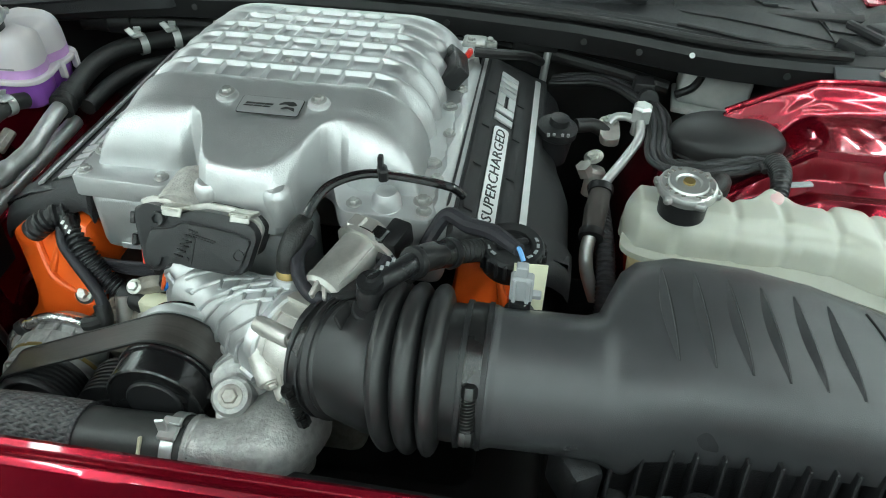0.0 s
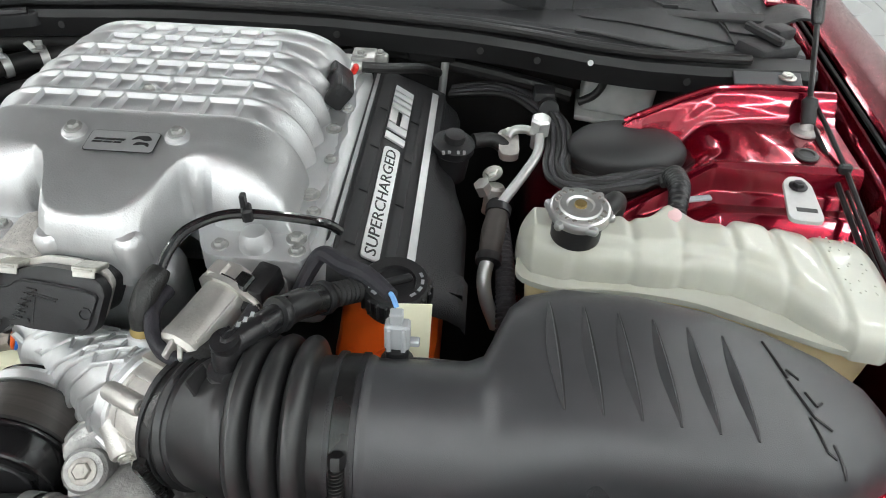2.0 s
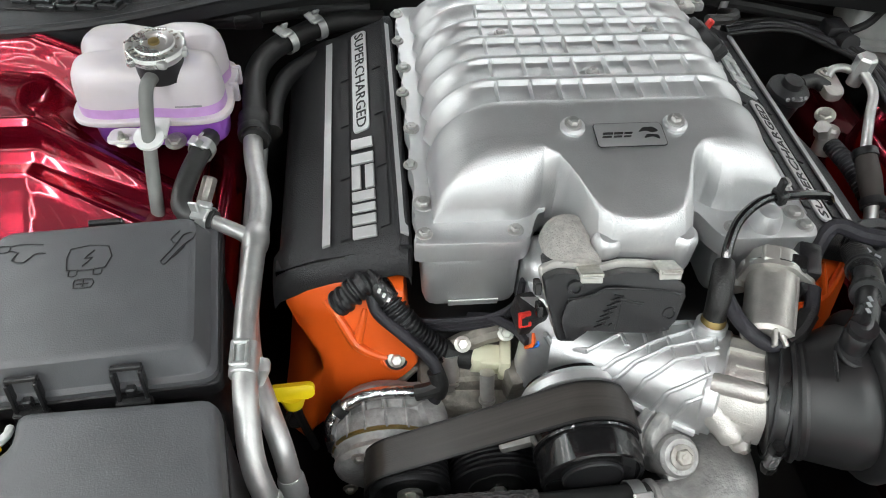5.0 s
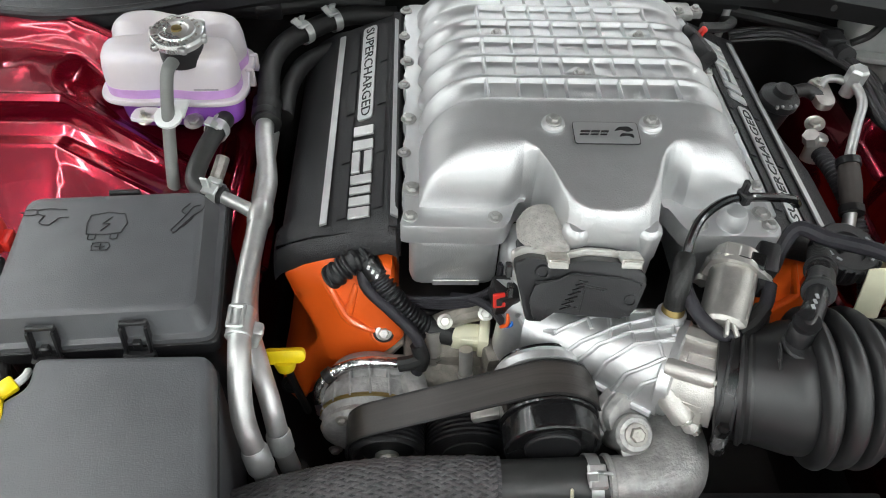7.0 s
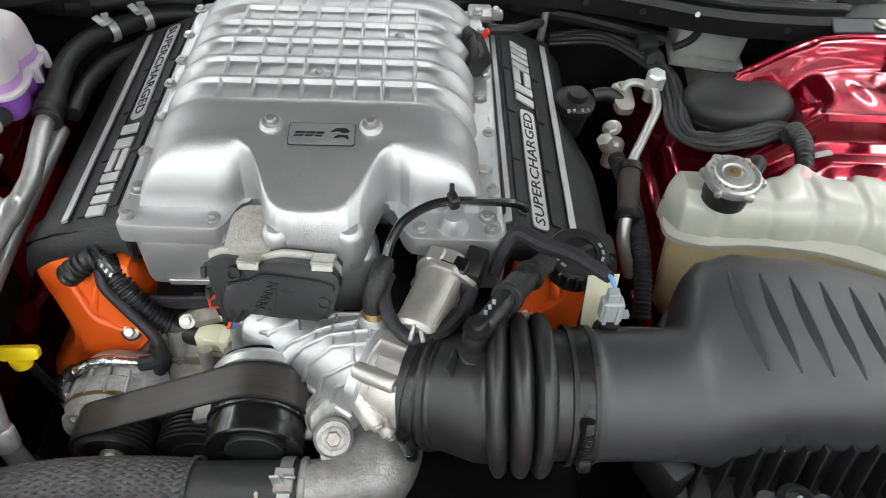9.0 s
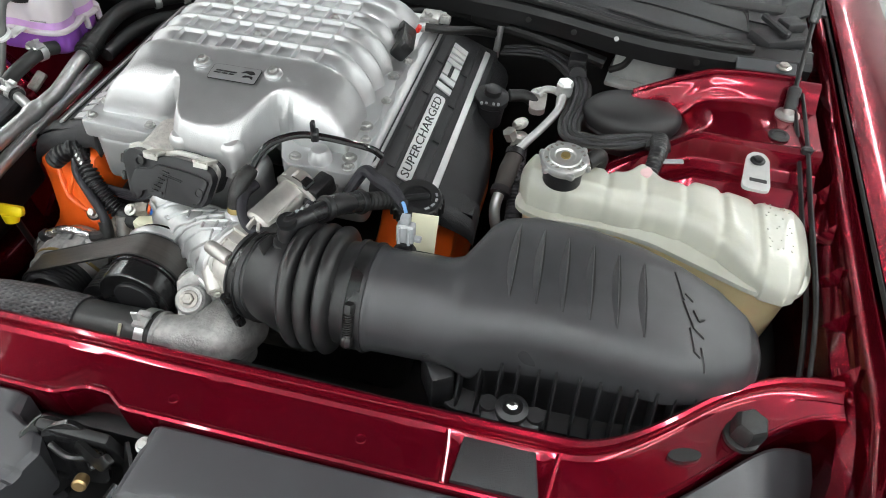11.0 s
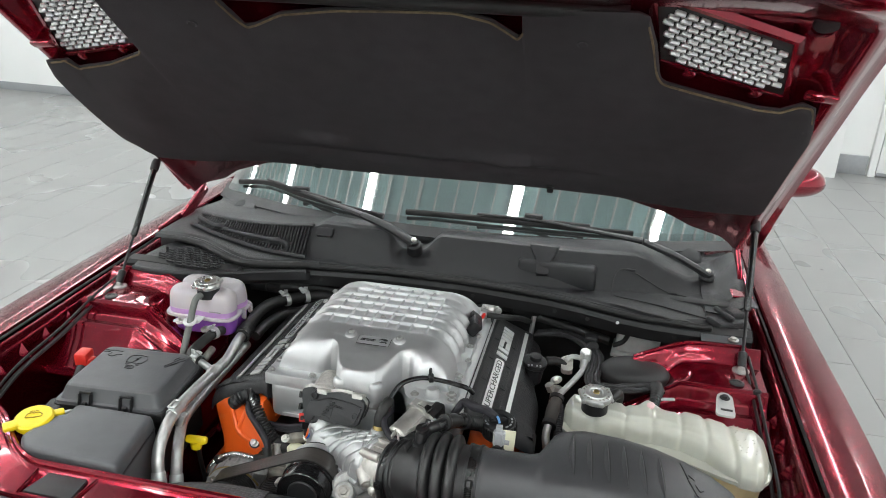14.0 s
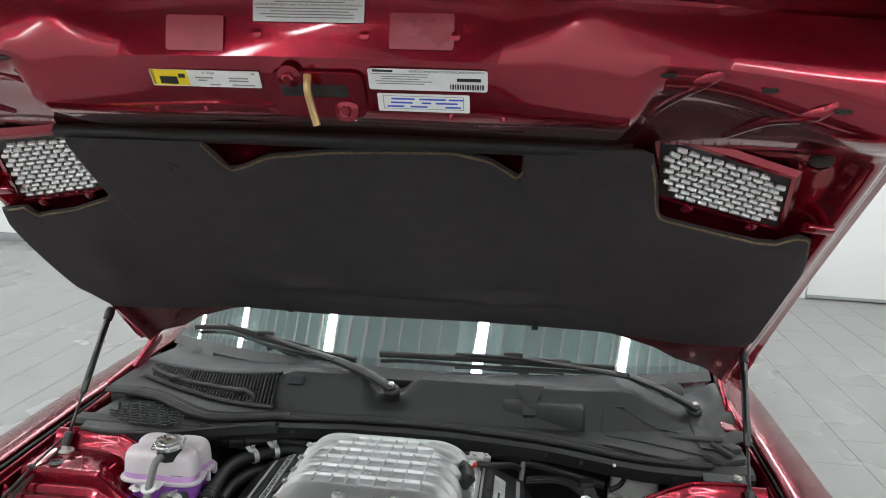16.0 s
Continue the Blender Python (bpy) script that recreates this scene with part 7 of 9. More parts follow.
part("back_plate", prism([(a * 1.02 - 0.001, b * 1.0 + 0.0055) for a, b in o], -0.011, -0.0055, 0.002, 1, AM), CAST, ac, "thin cast back plate")
part("body", prism([(a * 0.94, b * 0.90 + 0.008) for a, b in o], -0.040, -0.010, 0.003, 2, AM), BLACK, ac)
def in_plate(x, y, z, prof, n=18, axis=(0, 0, 1)):
    q = lathe(prof, (x, y, z), axis, n)
    q.transform(AM)
    return q
part("boss", in_plate(0.036, -0.010, 0.0, [(0.0062, 0.010), (0.0060, 0.0148), (0.0045, 0.0150), (0.0042, 0.0130)]), ACTBLACK, ac)
part("boss", in_plate(-0.050, 0.0145, 0.0, [(0.0075, 0.006), (0.0070, 0.0140), (0.0045, 0.0142), (0.0042, 0.0110)]), ACTBLACK, ac)
part("boss", in_plate(-0.016, -0.021, 0.0, [(0.0022, 0.010), (0.0020, 0.0150)], 12), ACTBLACK, ac)
for k in range(6):
    piece("rib", rbox((0, 0, 0), (0.0115, 0.0013, 0.0030), 0.0004, 1), ACTBLACK, ac).matrix_basis = place(ac).inverted() @ AM @ pose(-0.0260 + 0.0028 * k, -0.0205 + 0.0052 * k, 0.0142, 0, 0, 22)
    piece("rib", rbox((0, 0, 0), (0.0095, 0.0011, 0.0024), 0.0004, 1), ACTBLACK, ac).matrix_basis = place(ac).inverted() @ AM @ pose(-0.0252 + 0.0028 * k, -0.0182 + 0.0052 * k, 0.0140, 0, 0, -14)
for pts, r in (([(-0.056, 0.0040, 0.0126), (-0.034, 0.0080, 0.0130), (-0.024, 0.0140, 0.0130), (-0.006, 0.0140, 0.0132), (0.030, 0.0115, 0.0132), (0.046, 0.0068, 0.0126)], 0.0011), ([(-0.012, 0.0045, 0.0138), (0.012, 0.0005, 0.0138)], 0.0008), ([(-0.012, 0.0022, 0.0138), (0.010, -0.0014, 0.0138)], 0.0006), ([(-0.012, -0.026, 0.0134), (-0.008, 0.004, 0.0138)], 0.0007)):
    q = tube(pts, r, 6, 3)
    q.transform(AM)
    part("rib", q, ACTBLACK, ac)
for x, yy3 in ((-0.036, 0.024), (0.034, 0.027)):
    bmx = join(rbox((x, yy3 + 0.002, 0.000), (0.022, 0.005, 0.024), 0.001, 1), rbox((x, yy3 - 0.001, 0.0105), (0.020, 0.009, 0.002), 0.0005, 1), rbox((x, yy3 + 0.0015, 0.0125), (0.017, 0.0025, 0.003), 0.0005, 1)); bmx.transform(AM)
    part("spring_clip", bmx, ZINC, ac)
for x, yy3 in ((-0.081, 0.010), (-0.078, -0.012)):
    bmx = rbox((x, yy3, -0.003), (0.006, 0.012, 0.014), 0.001, 1); bmx.transform(AM)
    part("spring_clip", bmx, BAND, ac)
part("solenoid", lathe([(0.0245, 0), (0.0255, 0.004), (0.0255, 0.052), (0.021, 0.060), (0.008, 0.062)], (-0.064, 0.868, 0.933), (0.0, 1, -0.02), 30), SANDCAST, ac, "rough sand-cast solenoid can")
part("lug", lathe([(0.008, 0), (0.008, 0.014)], (-0.036, 0.912, 0.952), (0, 0, 1), 14), ROUGHCAST, ac)
mt = thing("throttle_motor", "bare cast motor cylinder with a clipped end cap", "motor", (0.108, 0.845, 0.91))
m0, m1 = Vector((0.1015, 0.806, 0.908)), Vector((0.136, 0.886, 0.922))
md = (m1 - m0).normalized()
part("body", lathe([(0.009, -0.011), (0.0095, -0.004), (0.020, -0.003), (0.0232, 0.001), (0.0238, 0.008), (0.0232, 0.010), (0.0236, 0.062)], m0, md, 36), MOTORCAST, mt)
side = md.cross(Vector((0, 0, 1))).normalized()
upv = side.cross(md)
mm4 = Matrix.Identity(4)
for i in range(3):
    mm4[i][0], mm4[i][1], mm4[i][2], mm4[i][3] = side[i], upv[i], md[i], m0[i]
part("end_plate", prism(round_outline([(-0.030, -0.018), (-0.022, -0.027), (0.018, -0.027), (0.027, -0.016), (0.036, -0.004), (0.036, 0.010), (0.024, 0.018), (0.010, 0.028), (-0.012, 0.028), (-0.026, 0.018)], 0.005), 0.062, 0.068, 0.001, 1, mm4), MOTORCAST, mt)
part("gasket", prism(round_outline([(-0.029, -0.017), (-0.021, -0.026), (0.017, -0.026), (0.026, -0.015), (0.034, -0.004), (0.034, 0.009), (0.023, 0.017), (0.009, 0.027), (-0.011, 0.027), (-0.025, 0.017)], 0.005), 0.068, 0.070, 0, 1, mm4), CHROME, mt)
part("cap", prism(round_outline([(-0.026, -0.016), (-0.018, -0.024), (0.016, -0.024), (0.024, -0.014), (0.030, -0.002), (0.028, 0.010), (0.020, 0.016), (0.008, 0.024), (-0.010, 0.024), (-0.022, 0.016)], 0.005), 0.070, 0.086, 0.002, 2, mm4), MOTORCAST, mt)
for q in ((0.033, 0.004), (-0.026, -0.018)):
    qq = m0 + side * q[0] + upv * q[1] + md * 0.0555
    part("ear", lathe([(0.0065, 0.0), (0.0065, 0.0075), (0.004, 0.0085)], qq, md, 16), MOTORCAST, mt)
for ang in (-10, 42):
    qq = m0 + (side * math.cos(radians(ang)) + upv * math.sin(radians(ang))) * 0.0236 + md * 0.034
    rb_ = rbox((0, 0, 0), (0.003, 0.0022, 0.056), 0.0008, 1)
    mq = mm4.copy(); mq.translation = qq
    rb_.transform(mq)
    part("rib", rb_, MOTORCAST, mt)
for q in ((-0.010, 0.024), (0.016, 0.020)):
    cq = rbox((q[0], q[1], 0.074), (0.016, 0.008, 0.018), 0.002, 1)
    cq.transform(mm4)
    part("clip", cq, BAND if q[0] > 0 else MOTORCAST, mt)
part("fork", join(rbox(m0 + Vector((-0.003, -0.010, 0.012)), (0.004, 0.016, 0.016), 0.001, 1, (20, 0, -15)), rbox(m0 + Vector((0.005, -0.010, 0.008)), (0.004, 0.014, 0.016), 0.001, 1, (20, 0, 15))), CAST, mt)
part("bracket", rbox(m1 + Vector((0.004, 0.008, -0.030)), (0.062, 0.012, 0.045), 0.004, 2, (0, 0, 8)), ROUGHCAST, mt)
part("plug", join(rbox((0.158, 0.872, 0.928), (0.022, 0.036, 0.028), 0.004, 2, (10, 0, -20)), rbox((0.152, 0.852, 0.918), (0.016, 0.02, 0.02), 0.003, 2)), BLACK, mt)
part("lock", rbox((0.152, 0.838, 0.916), (0.006, 0.006, 0.012), 0.001, 1), ORANGE, mt)
# vacuum pipe over the flange
vp = thing("vacuum_pipe", "thin black vacuum pipe with a rubber boot and clip", "pipe", (0.13, 0.9, 0.90))
part("pipe", tube([(0.070, 0.862, 0.945), (0.076, 0.878, 0.958), (0.089, 0.896, 0.969), (0.118, 0.916, 0.972), (0.154, 0.927, 0.966), (0.20, 0.941, 0.950), (0.215, 0.948, 0.935)], 0.0048, 10), GLOSSBLACK, vp)
part("boot", tube([(0.060, 0.830, 0.911), (0.0605, 0.835, 0.926), (0.064, 0.847, 0.938), (0.069, 0.860, 0.944), (0.071, 0.866, 0.947)], [0.0105, 0.0108, 0.0108, 0.0105, 0.0085], 16), RUBBER, vp)
part("nipple", lathe([(0.0112, -0.008), (0.0116, -0.002), (0.010, 0.002)], (0.060, 0.830, 0.910), (0, 0.3, 0.95), 18), BRASS, vp)
part("clip", join(rbox((0.136, 0.921, 0.972), (0.010, 0.016, 0.014), 0.002, 1, (0, 0, 20)), rbox((0.134, 0.922, 0.985), (0.005, 0.008, 0.014), 0.001, 1)), BLACK, vp)
lm = thing("motor_loom", "dark taped wiring loom looped under the motor", "wiring", (0.1, 0.82, 0.89))
part("loom", tube([(0.074, 0.862, 0.925), (0.070, 0.838, 0.926), (0.078, 0.812, 0.920), (0.098, 0.794, 0.914), (0.124, 0.803, 0.912), (0.146, 0.824, 0.918), (0.156, 0.846, 0.925)], 0.0068, 12), BLUEBRAID, lm)
part("tape", tube([(0.112, 0.797, 0.912), (0.128, 0.806, 0.913), (0.144, 0.822, 0.917)], 0.0092, 10), RUBBER, lm)


# ---- front drive: pulleys, belt, alternator, coolant outlet, top hose ----
pu = thing("tensioner_pulley", "smooth gloss-black belt pulley", "pulley", (-0.056, 0.78, 0.80), "belt pulleys")
PC, PA = Vector((-0.056, 0.732, 0.804)), Vector((0, 1, 0))
part("drum", lathe([(0.026, 0.004), (0.030, 0.0035), (0.044, 0.0025), (0.0465, 0.0), (0.0482, 0.0015), (0.0488, 0.004), (0.0488, 0.0255), (0.0475, 0.0265), (0.0475, 0.0280), (0.0505, 0.0290), (0.0512, 0.0310), (0.0500, 0.0330), (0.0500, 0.094), (0.03, 0.096)], PC, PA, 64), GLOSSBLACK, pu)
part("cap", lathe([(0.0285, 0.006), (0.0285, 0.0015), (0.0270, 0.0), (0.0265, 0.0008), (0.006, 0.0005)], PC, PA, 40), BLACK, pu)
pi = thing("idler_pulley", "black grooved idler pulley with a hexagon bolt", "pulley", (-0.222, 0.77, 0.735), "belt pulleys")
IC, IA = Vector((-0.222, 0.760, 0.7335)), Vector((0, 1, 0))
prof = [(0.012, 0.004), (0.018, 0.005), (0.029, 0.0085), (0.0320, 0.002), (0.0345, 0.0), (0.0365, 0.0005), (0.0385, 0.003)]
for k in range(6):
    prof += [(0.0410, 0.0045 + 0.0055 * k), (0.0410, 0.0070 + 0.0055 * k), (0.0385, 0.0085 + 0.0055 * k)]
part("wheel", lathe(prof + [(0.042, 0.04), (0.02, 0.041)], IC, IA, 40), BLACK, pi)
part("bolt", join(lathe([(0.013, 0.003), (0.013, -0.001)], IC, IA, 24), lathe([(0.0095, 0.0), (0.0095, -0.010), (0.007, -0.012)], IC, IA, 6)), ZINC, pi)
pg = thing("ribbed_pulley", "black deep-grooved crank-side pulley", "pulley", (-0.125, 0.79, 0.73), "belt pulleys")
prof = [(0.02, 0.0), (0.046, 0.0)]
for k in range(8):
    prof += [(0.048, 0.001 + 0.0055 * k), (0.048, 0.0035 + 0.0055 * k), (0.043, 0.0048 + 0.0055 * k)]
part("wheel", lathe(prof + [(0.046, 0.046), (0.02, 0.046)], (-0.132, 0.768, 0.722), PA, 40), BLACK, pg)
part("hub", lathe([(0.030, 0.004), (0.030, -0.002), (0.024, -0.004), (0.012, -0.004), (0.011, 0.0)], (-0.132, 0.768, 0.722), PA, 32), DEEP, pg)
part("bolt", lathe([(0.009, 0.0), (0.009, -0.009), (0.007, -0.010)], (-0.132, 0.765, 0.722), PA, 6), ZINC, pg)
part("bracket", rbox((-0.108, 0.790, 0.782), (0.052, 0.020, 0.012), 0.004, 2, (0, -22, 0)), CAST, pg)
part("bolt", bolt((-0.094, 0.781, 0.795), 0.005, (0, -0.7, 0.7)), DEEP, pg)
# belt: a flat band round the idler and over the tensioner
bt = []
def arc(cx, cz, r, a0, a1, n):
    return [(cx + r * math.cos(radians(a)), cz + r * math.sin(radians(a))) for a in np.linspace(a0, a1, n)]
loop = arc(-0.222, 0.7335, 0.0430, 250, 114, 14) + arc(-0.056, 0.804, 0.0515, 114, -60, 28)
rows = []
for k, (x, z) in enumerate(loop):
    cx, cz, r = (-0.222, 0.7335, 0.0430) if k < 14 else (-0.056, 0.804, 0.0515)
    d = Vector((x - cx, 0, z - cz)).normalized() * 0.0025
    y0, y1 = 0.7645, 0.8035
    rows.append([(x, y0, z), (x + d.x, y0, z + d.z), (x + d.x, y1, z + d.z), (x, y1, z)])
db = thing("drive_belt", "wide dark grey rubber drive belt over the pulleys", "belt", (-0.14, 0.80, 0.74))
part("band", loft(rows), BELT, db)
for e0, e1 in ((0.7640, 0.7662), (0.8018, 0.8040)):
    rows = []
    for k, (x, z) in enumerate(loop):
        cx, cz = (-0.222, 0.7335) if k < 14 else (-0.056, 0.804)
        d = Vector((x - cx, 0, z - cz)).normalized()
        rows.append([(x + d.x * 0.0005, e0, z + d.z * 0.0005), (x + d.x * 0.0029, e0, z + d.z * 0.0029), (x + d.x * 0.0029, e1, z + d.z * 0.0029), (x + d.x * 0.0005, e1, z + d.z * 0.0005)])
    part("edge_cord", loft(rows), RUBBER, db, "darker worn edge of the belt")
al = thing("alternator", "rough cast alternator with a foil-wrapped hose beside it", "alternator", (-0.25, 0.83, 0.64))
part("body", lathe([(0.043, 0.0), (0.054, 0.006), (0.057, 0.012), (0.055, 0.018), (0.057, 0.024), (0.057, 0.05), (0.050, 0.054), (0.052, 0.080), (0.046, 0.088)], (-0.243, 0.800, 0.700), (0, 1, 0.08), 44), ROUGHCAST, al)
for q in range(16):
    w = radians(22.5 * q)
    part("fin", rbox((-0.243 + 0.0555 * math.cos(w), 0.845, 0.702 + 0.0555 * math.sin(w)), (0.007, 0.044, 0.004), 0.0012, 1, (4, -22.5 * q, 0)), ROUGHCAST, al)
for q in (35, 125, 215):
    w = radians(q)
    part("bolt", bolt((-0.243 + 0.050 * math.cos(w), 0.802, 0.700 + 0.050 * math.sin(w)), 0.0055, (0, -1, 0)), WORNBOLT, al)
part("saddle", join(rbox((-0.215, 0.862, 0.742), (0.060, 0.04, 0.024), 0.008, 3, (18, 10, 6)), rbox((-0.196, 0.845, 0.736), (0.030, 0.030, 0.036), 0.008, 2, (10, 20, 20)), rbox((-0.262, 0.845, 0.738), (0.016, 0.055, 0.016), 0.005, 2, (10, -30, 0))), ROUGHCAST, al)
part("finned_case", join(*[rbox((-0.315 + 0.011 * q, 0.752, 0.640), (0.005, 0.05, 0.03), 0.001, 1) for q in range(7)], rbox((-0.285, 0.742, 0.622), (0.10, 0.012, 0.010), 0.002, 1), rbox((-0.285, 0.760, 0.615), (0.12, 0.07, 0.02), 0.004, 2)), BLACK, al)
part("ear", rbox((-0.195, 0.868, 0.735), (0.07, 0.03, 0.02), 0.006, 2, (0, 25, 10)), ROUGHCAST, al)
part("gold_ring", lathe([(0.0575, 0.026), (0.0585, 0.027), (0.0585, 0.030), (0.0575, 0.031)], (-0.243, 0.800, 0.700), (0, 1, 0.08), 44), BRASS, al)
fh = thing("foil_hose", "thin hose in crinkled silver foil", "hose", (-0.26, 0.85, 0.73))
part("sleeve", tube([(-0.212, 0.862, 0.760), (-0.246, 0.862, 0.763), (-0.272, 0.860, 0.756), (-0.291, 0.854, 0.746), (-0.302, 0.844, 0.730), (-0.300, 0.834, 0.700)], 0.0068, 14, 8), FOIL, fh)
part("strap", lathe([(0.0092, -0.005), (0.0092, 0.005)], (-0.290, 0.855, 0.747), (-0.7, -0.3, -0.5), 14), BLACK, fh)
th = thing("thermostat_housing", "rough cast coolant outlet with two bolts", "coolant outlet", (0.05, 0.71, 0.74))
part("elbow", tube([(-0.014, 0.702, 0.786), (0.018, 0.702, 0.787), (0.044, 0.706, 0.786), (0.060, 0.722, 0.782), (0.068, 0.745, 0.775), (0.070, 0.765, 0.768)], [0.029, 0.0305, 0.037, 0.041, 0.042, 0.042], 32), ROUGHCAST, th)
part("bead", lathe([(0.0300, -0.004), (0.0322, -0.002), (0.0322, 0.002), (0.0300, 0.004)], (-0.004, 0.702, 0.786), (1, 0, 0), 32), ROUGHCAST, th)
fu = Vector((0.058, -0.014, -0.070)).normalized()
fn = (Vector((0.1, -0.6, 0.8)) - fu * fu.dot(Vector((0.1, -0.6, 0.8)))).normalized()
fv = fn.cross(fu)
fm4 = Matrix.Identity(4)
for i in range(3):
    fm4[i][0], fm4[i][1], fm4[i][2], fm4[i][3] = fu[i], fv[i], fn[i], (0.030, 0.752, 0.826)[i]
fo = [(-0.026, -0.016), (-0.010, -0.026), (0.050, -0.032), (0.078, -0.026), (0.104, -0.010), (0.106, 0.014), (0.090, 0.026), (0.060, 0.040), (0.020, 0.040), (-0.008, 0.026), (-0.026, 0.012)]
part("flange", prism(round_outline(fo, 0.014), -0.022, -0.012, 0.002, 2, fm4), ROUGHCAST, th)
part("flange", prism(round_outline([(a * 1.03, b * 1.06) for a, b in fo], 0.014), -0.036, -0.025, 0.002, 2, fm4), ROUGHCAST, th)
BD = Vector((0.10, -0.55, 0.83)).normalized()
part("boss", lathe([(0.021, -0.050), (0.0195, -0.004), (0.0165, 0.0)], (0.0235, 0.737, 0.826), BD, 24), ROUGHCAST, th)
part("boss", lathe([(0.017, -0.04), (0.0155, -0.004), (0.013, 0.0)], (0.083, 0.722, 0.760), BD, 22), ROUGHCAST, th)
part("web", loft([[(0.010, 0.728, 0.812), (0.036, 0.730, 0.815), (0.036, 0.745, 0.80), (0.010, 0.745, 0.80)], [(0.016, 0.708, 0.800), (0.044, 0.712, 0.806), (0.050, 0.735, 0.79), (0.016, 0.735, 0.79)], [(0.020, 0.70, 0.79), (0.05, 0.705, 0.79), (0.05, 0.73, 0.78), (0.02, 0.73, 0.78)]]), ROUGHCAST, th)
part("bolt", bolt(Vector((0.0235, 0.737, 0.826)) + BD * 0.0005, 0.0078, BD, 1.5, 0.006), WORNBOLT, th)
part("bolt", bolt(Vector((0.083, 0.722, 0.760)) + BD * 0.0005, 0.0074, BD, 1.45, 0.006), WORNBOLT, th)
part("bridge", rbox((0.036, 0.800, 0.800), (0.10, 0.10, 0.014), 0.004, 2, (20, 12, 0)), ROUGHCAST, th)
rh = thing("radiator_hose", "fat black top hose, its far end in braided sleeve", "hose", (-0.15, 0.70, 0.76))
part("hose", tube([(0.006, 0.702, 0.786), (-0.055, 0.700, 0.786), (-0.118, 0.699, 0.785)], 0.0300, 28), DULLHOSE, rh)
part("mark", rbox((-0.045, 0.680, 0.809), (0.003, 0.005, 0.020), 0.001, 1, (-42, 0, 0)), CREAM, rh)
path = smooth_path([(-0.110, 0.699, 0.785), (-0.18, 0.701, 0.783), (-0.26, 0.700, 0.774), (-0.34, 0.690, 0.756), (-0.42, 0.672, 0.73)], 40)
fr = frames_of(path)
rr = [[q + (u * math.cos(a) + v * math.sin(a)) * 0.0312 for a in np.linspace(0, 2 * math.pi, 40, endpoint=False)] for q, (t, u, v) in list(zip(path, fr))[::8]]
sleeve = part("sleeve", loft(rr), BRAID, rh, "black braided sleeve")
# flat strands, over and under, in two hands
NST = 30
for hand in (1, -1):
    for k in range(NST):
        rows = []
        for i, (q, (t, u, v)) in enumerate(zip(path, fr)):
            turn = hand * (2 * math.pi * k / NST + 0.024 * i)
            lift = 0.0322 + 0.0008 * math.sin(0.024 * i * NST + hand * 1.57)
            c, sn_ = math.cos(turn), math.sin(turn)
            o = u * c + v * sn_
            w = (v * c - u * sn_) * 0.0021
            p = q + o * lift
            rows.append([p - w, p - w * 0.5 + o * 0.0006, p + w * 0.5 + o * 0.0006, p + w])
        part("strand", loft(rows, closed=False), STRAND, sleeve)
rr = [[q + (u * math.cos(a) + v * math.sin(a)) * (0.0335 - 0.0005 * j) for a in np.linspace(0, 2 * math.pi, 40, endpoint=False)] for j, (q, (t, u, v)) in enumerate(list(zip(path, fr))[:6:2])]
part("sleeve_hem", loft(rr, cap=False), BRAID, sleeve)


def spring_clamp(at, axis, r, ear):
    """A bent spring-strip clamp with two ears."""
    c = thing("spring_clamp", "pale galvanised spring hose clamp with raised ears", "hose clamp", at, "spring clamps")
    part("band", lathe([(r, -0.006), (r + 0.0014, -0.006), (r + 0.0014, 0.006), (r, 0.006)], at, axis, 32, cap=False), GALV, c)
    e, a = Vector(ear).normalized(), Vector(axis).normalized()
    sd = e.cross(a).normalized()
    q = Vector(at) + e * (r + 0.002)
    for k in (-1, 1):
        bm = rbox((0, 0, 0.007), (0.011, 0.003, 0.018), 0.0012, 1)
        m = Matrix.Identity(4)
        for i in range(3):
            m[i][0], m[i][1], m[i][2] = a[i], sd[i], e[i]
        bm.transform(Matrix.Translation(q + sd * 0.005 * k + a * 0.004 * k) @ m @ pose(0, 0, 0, 22 * k, 14 * k, 0))
        part("ear", bm, GALV, c)
    bm = rbox((0, 0, 0.002), (0.018, 0.024, 0.005), 0.0015, 1)
    bm.transform(Matrix.Translation(q) @ m)
    part("bridge", bm, GALV, c)


spring_clamp((-0.020, 0.702, 0.786), (1, 0, 0), 0.0308, (0, -0.15, 1))

# ---- looms and plugs at the front left of the engine ----
cl = thing("corrugated_loom", "black corrugated conduit ending in a cream plug", "wiring", (-0.2, 0.92, 0.76))
part("conduit", tube([(-0.250, 0.940, 0.856), (-0.240, 0.932, 0.846), (-0.220, 0.912, 0.826), (-0.196, 0.901, 0.797), (-0.172, 0.896, 0.780), (-0.150, 0.893, 0.775)], 0.0118, 14, 6, ridges=(0.0058, 0.003)), BLACK, cl)
part("tape", tube([(-0.247, 0.938, 0.853), (-0.235, 0.927, 0.841)], 0.0134, 14), BAND, cl)
for k in range(3):
    part("print", rbox((-0.2435 + 0.0045 * k, 0.924 - 0.003 * k, 0.857 - 0.004 * k), (0.003, 0.004, 0.005), 0.0005, 1, (-40, 30, 0)), NYLON, cl)
part("cuff", tube([(-0.178, 0.896, 0.783), (-0.162, 0.894, 0.777), (-0.148, 0.892, 0.774)], 0.0132, 16), RUBBER, cl)
part("plug", join(rbox((-0.132, 0.889, 0.775), (0.034, 0.024, 0.024), 0.003, 2, (0, 2, -8)), rbox((-0.113, 0.886, 0.776), (0.012, 0.034, 0.032), 0.003, 2, (0, 0, -8)), rbox((-0.130, 0.878, 0.784), (0.022, 0.006, 0.006), 0.001, 1, (0, 0, -8))), CREAM, cl)
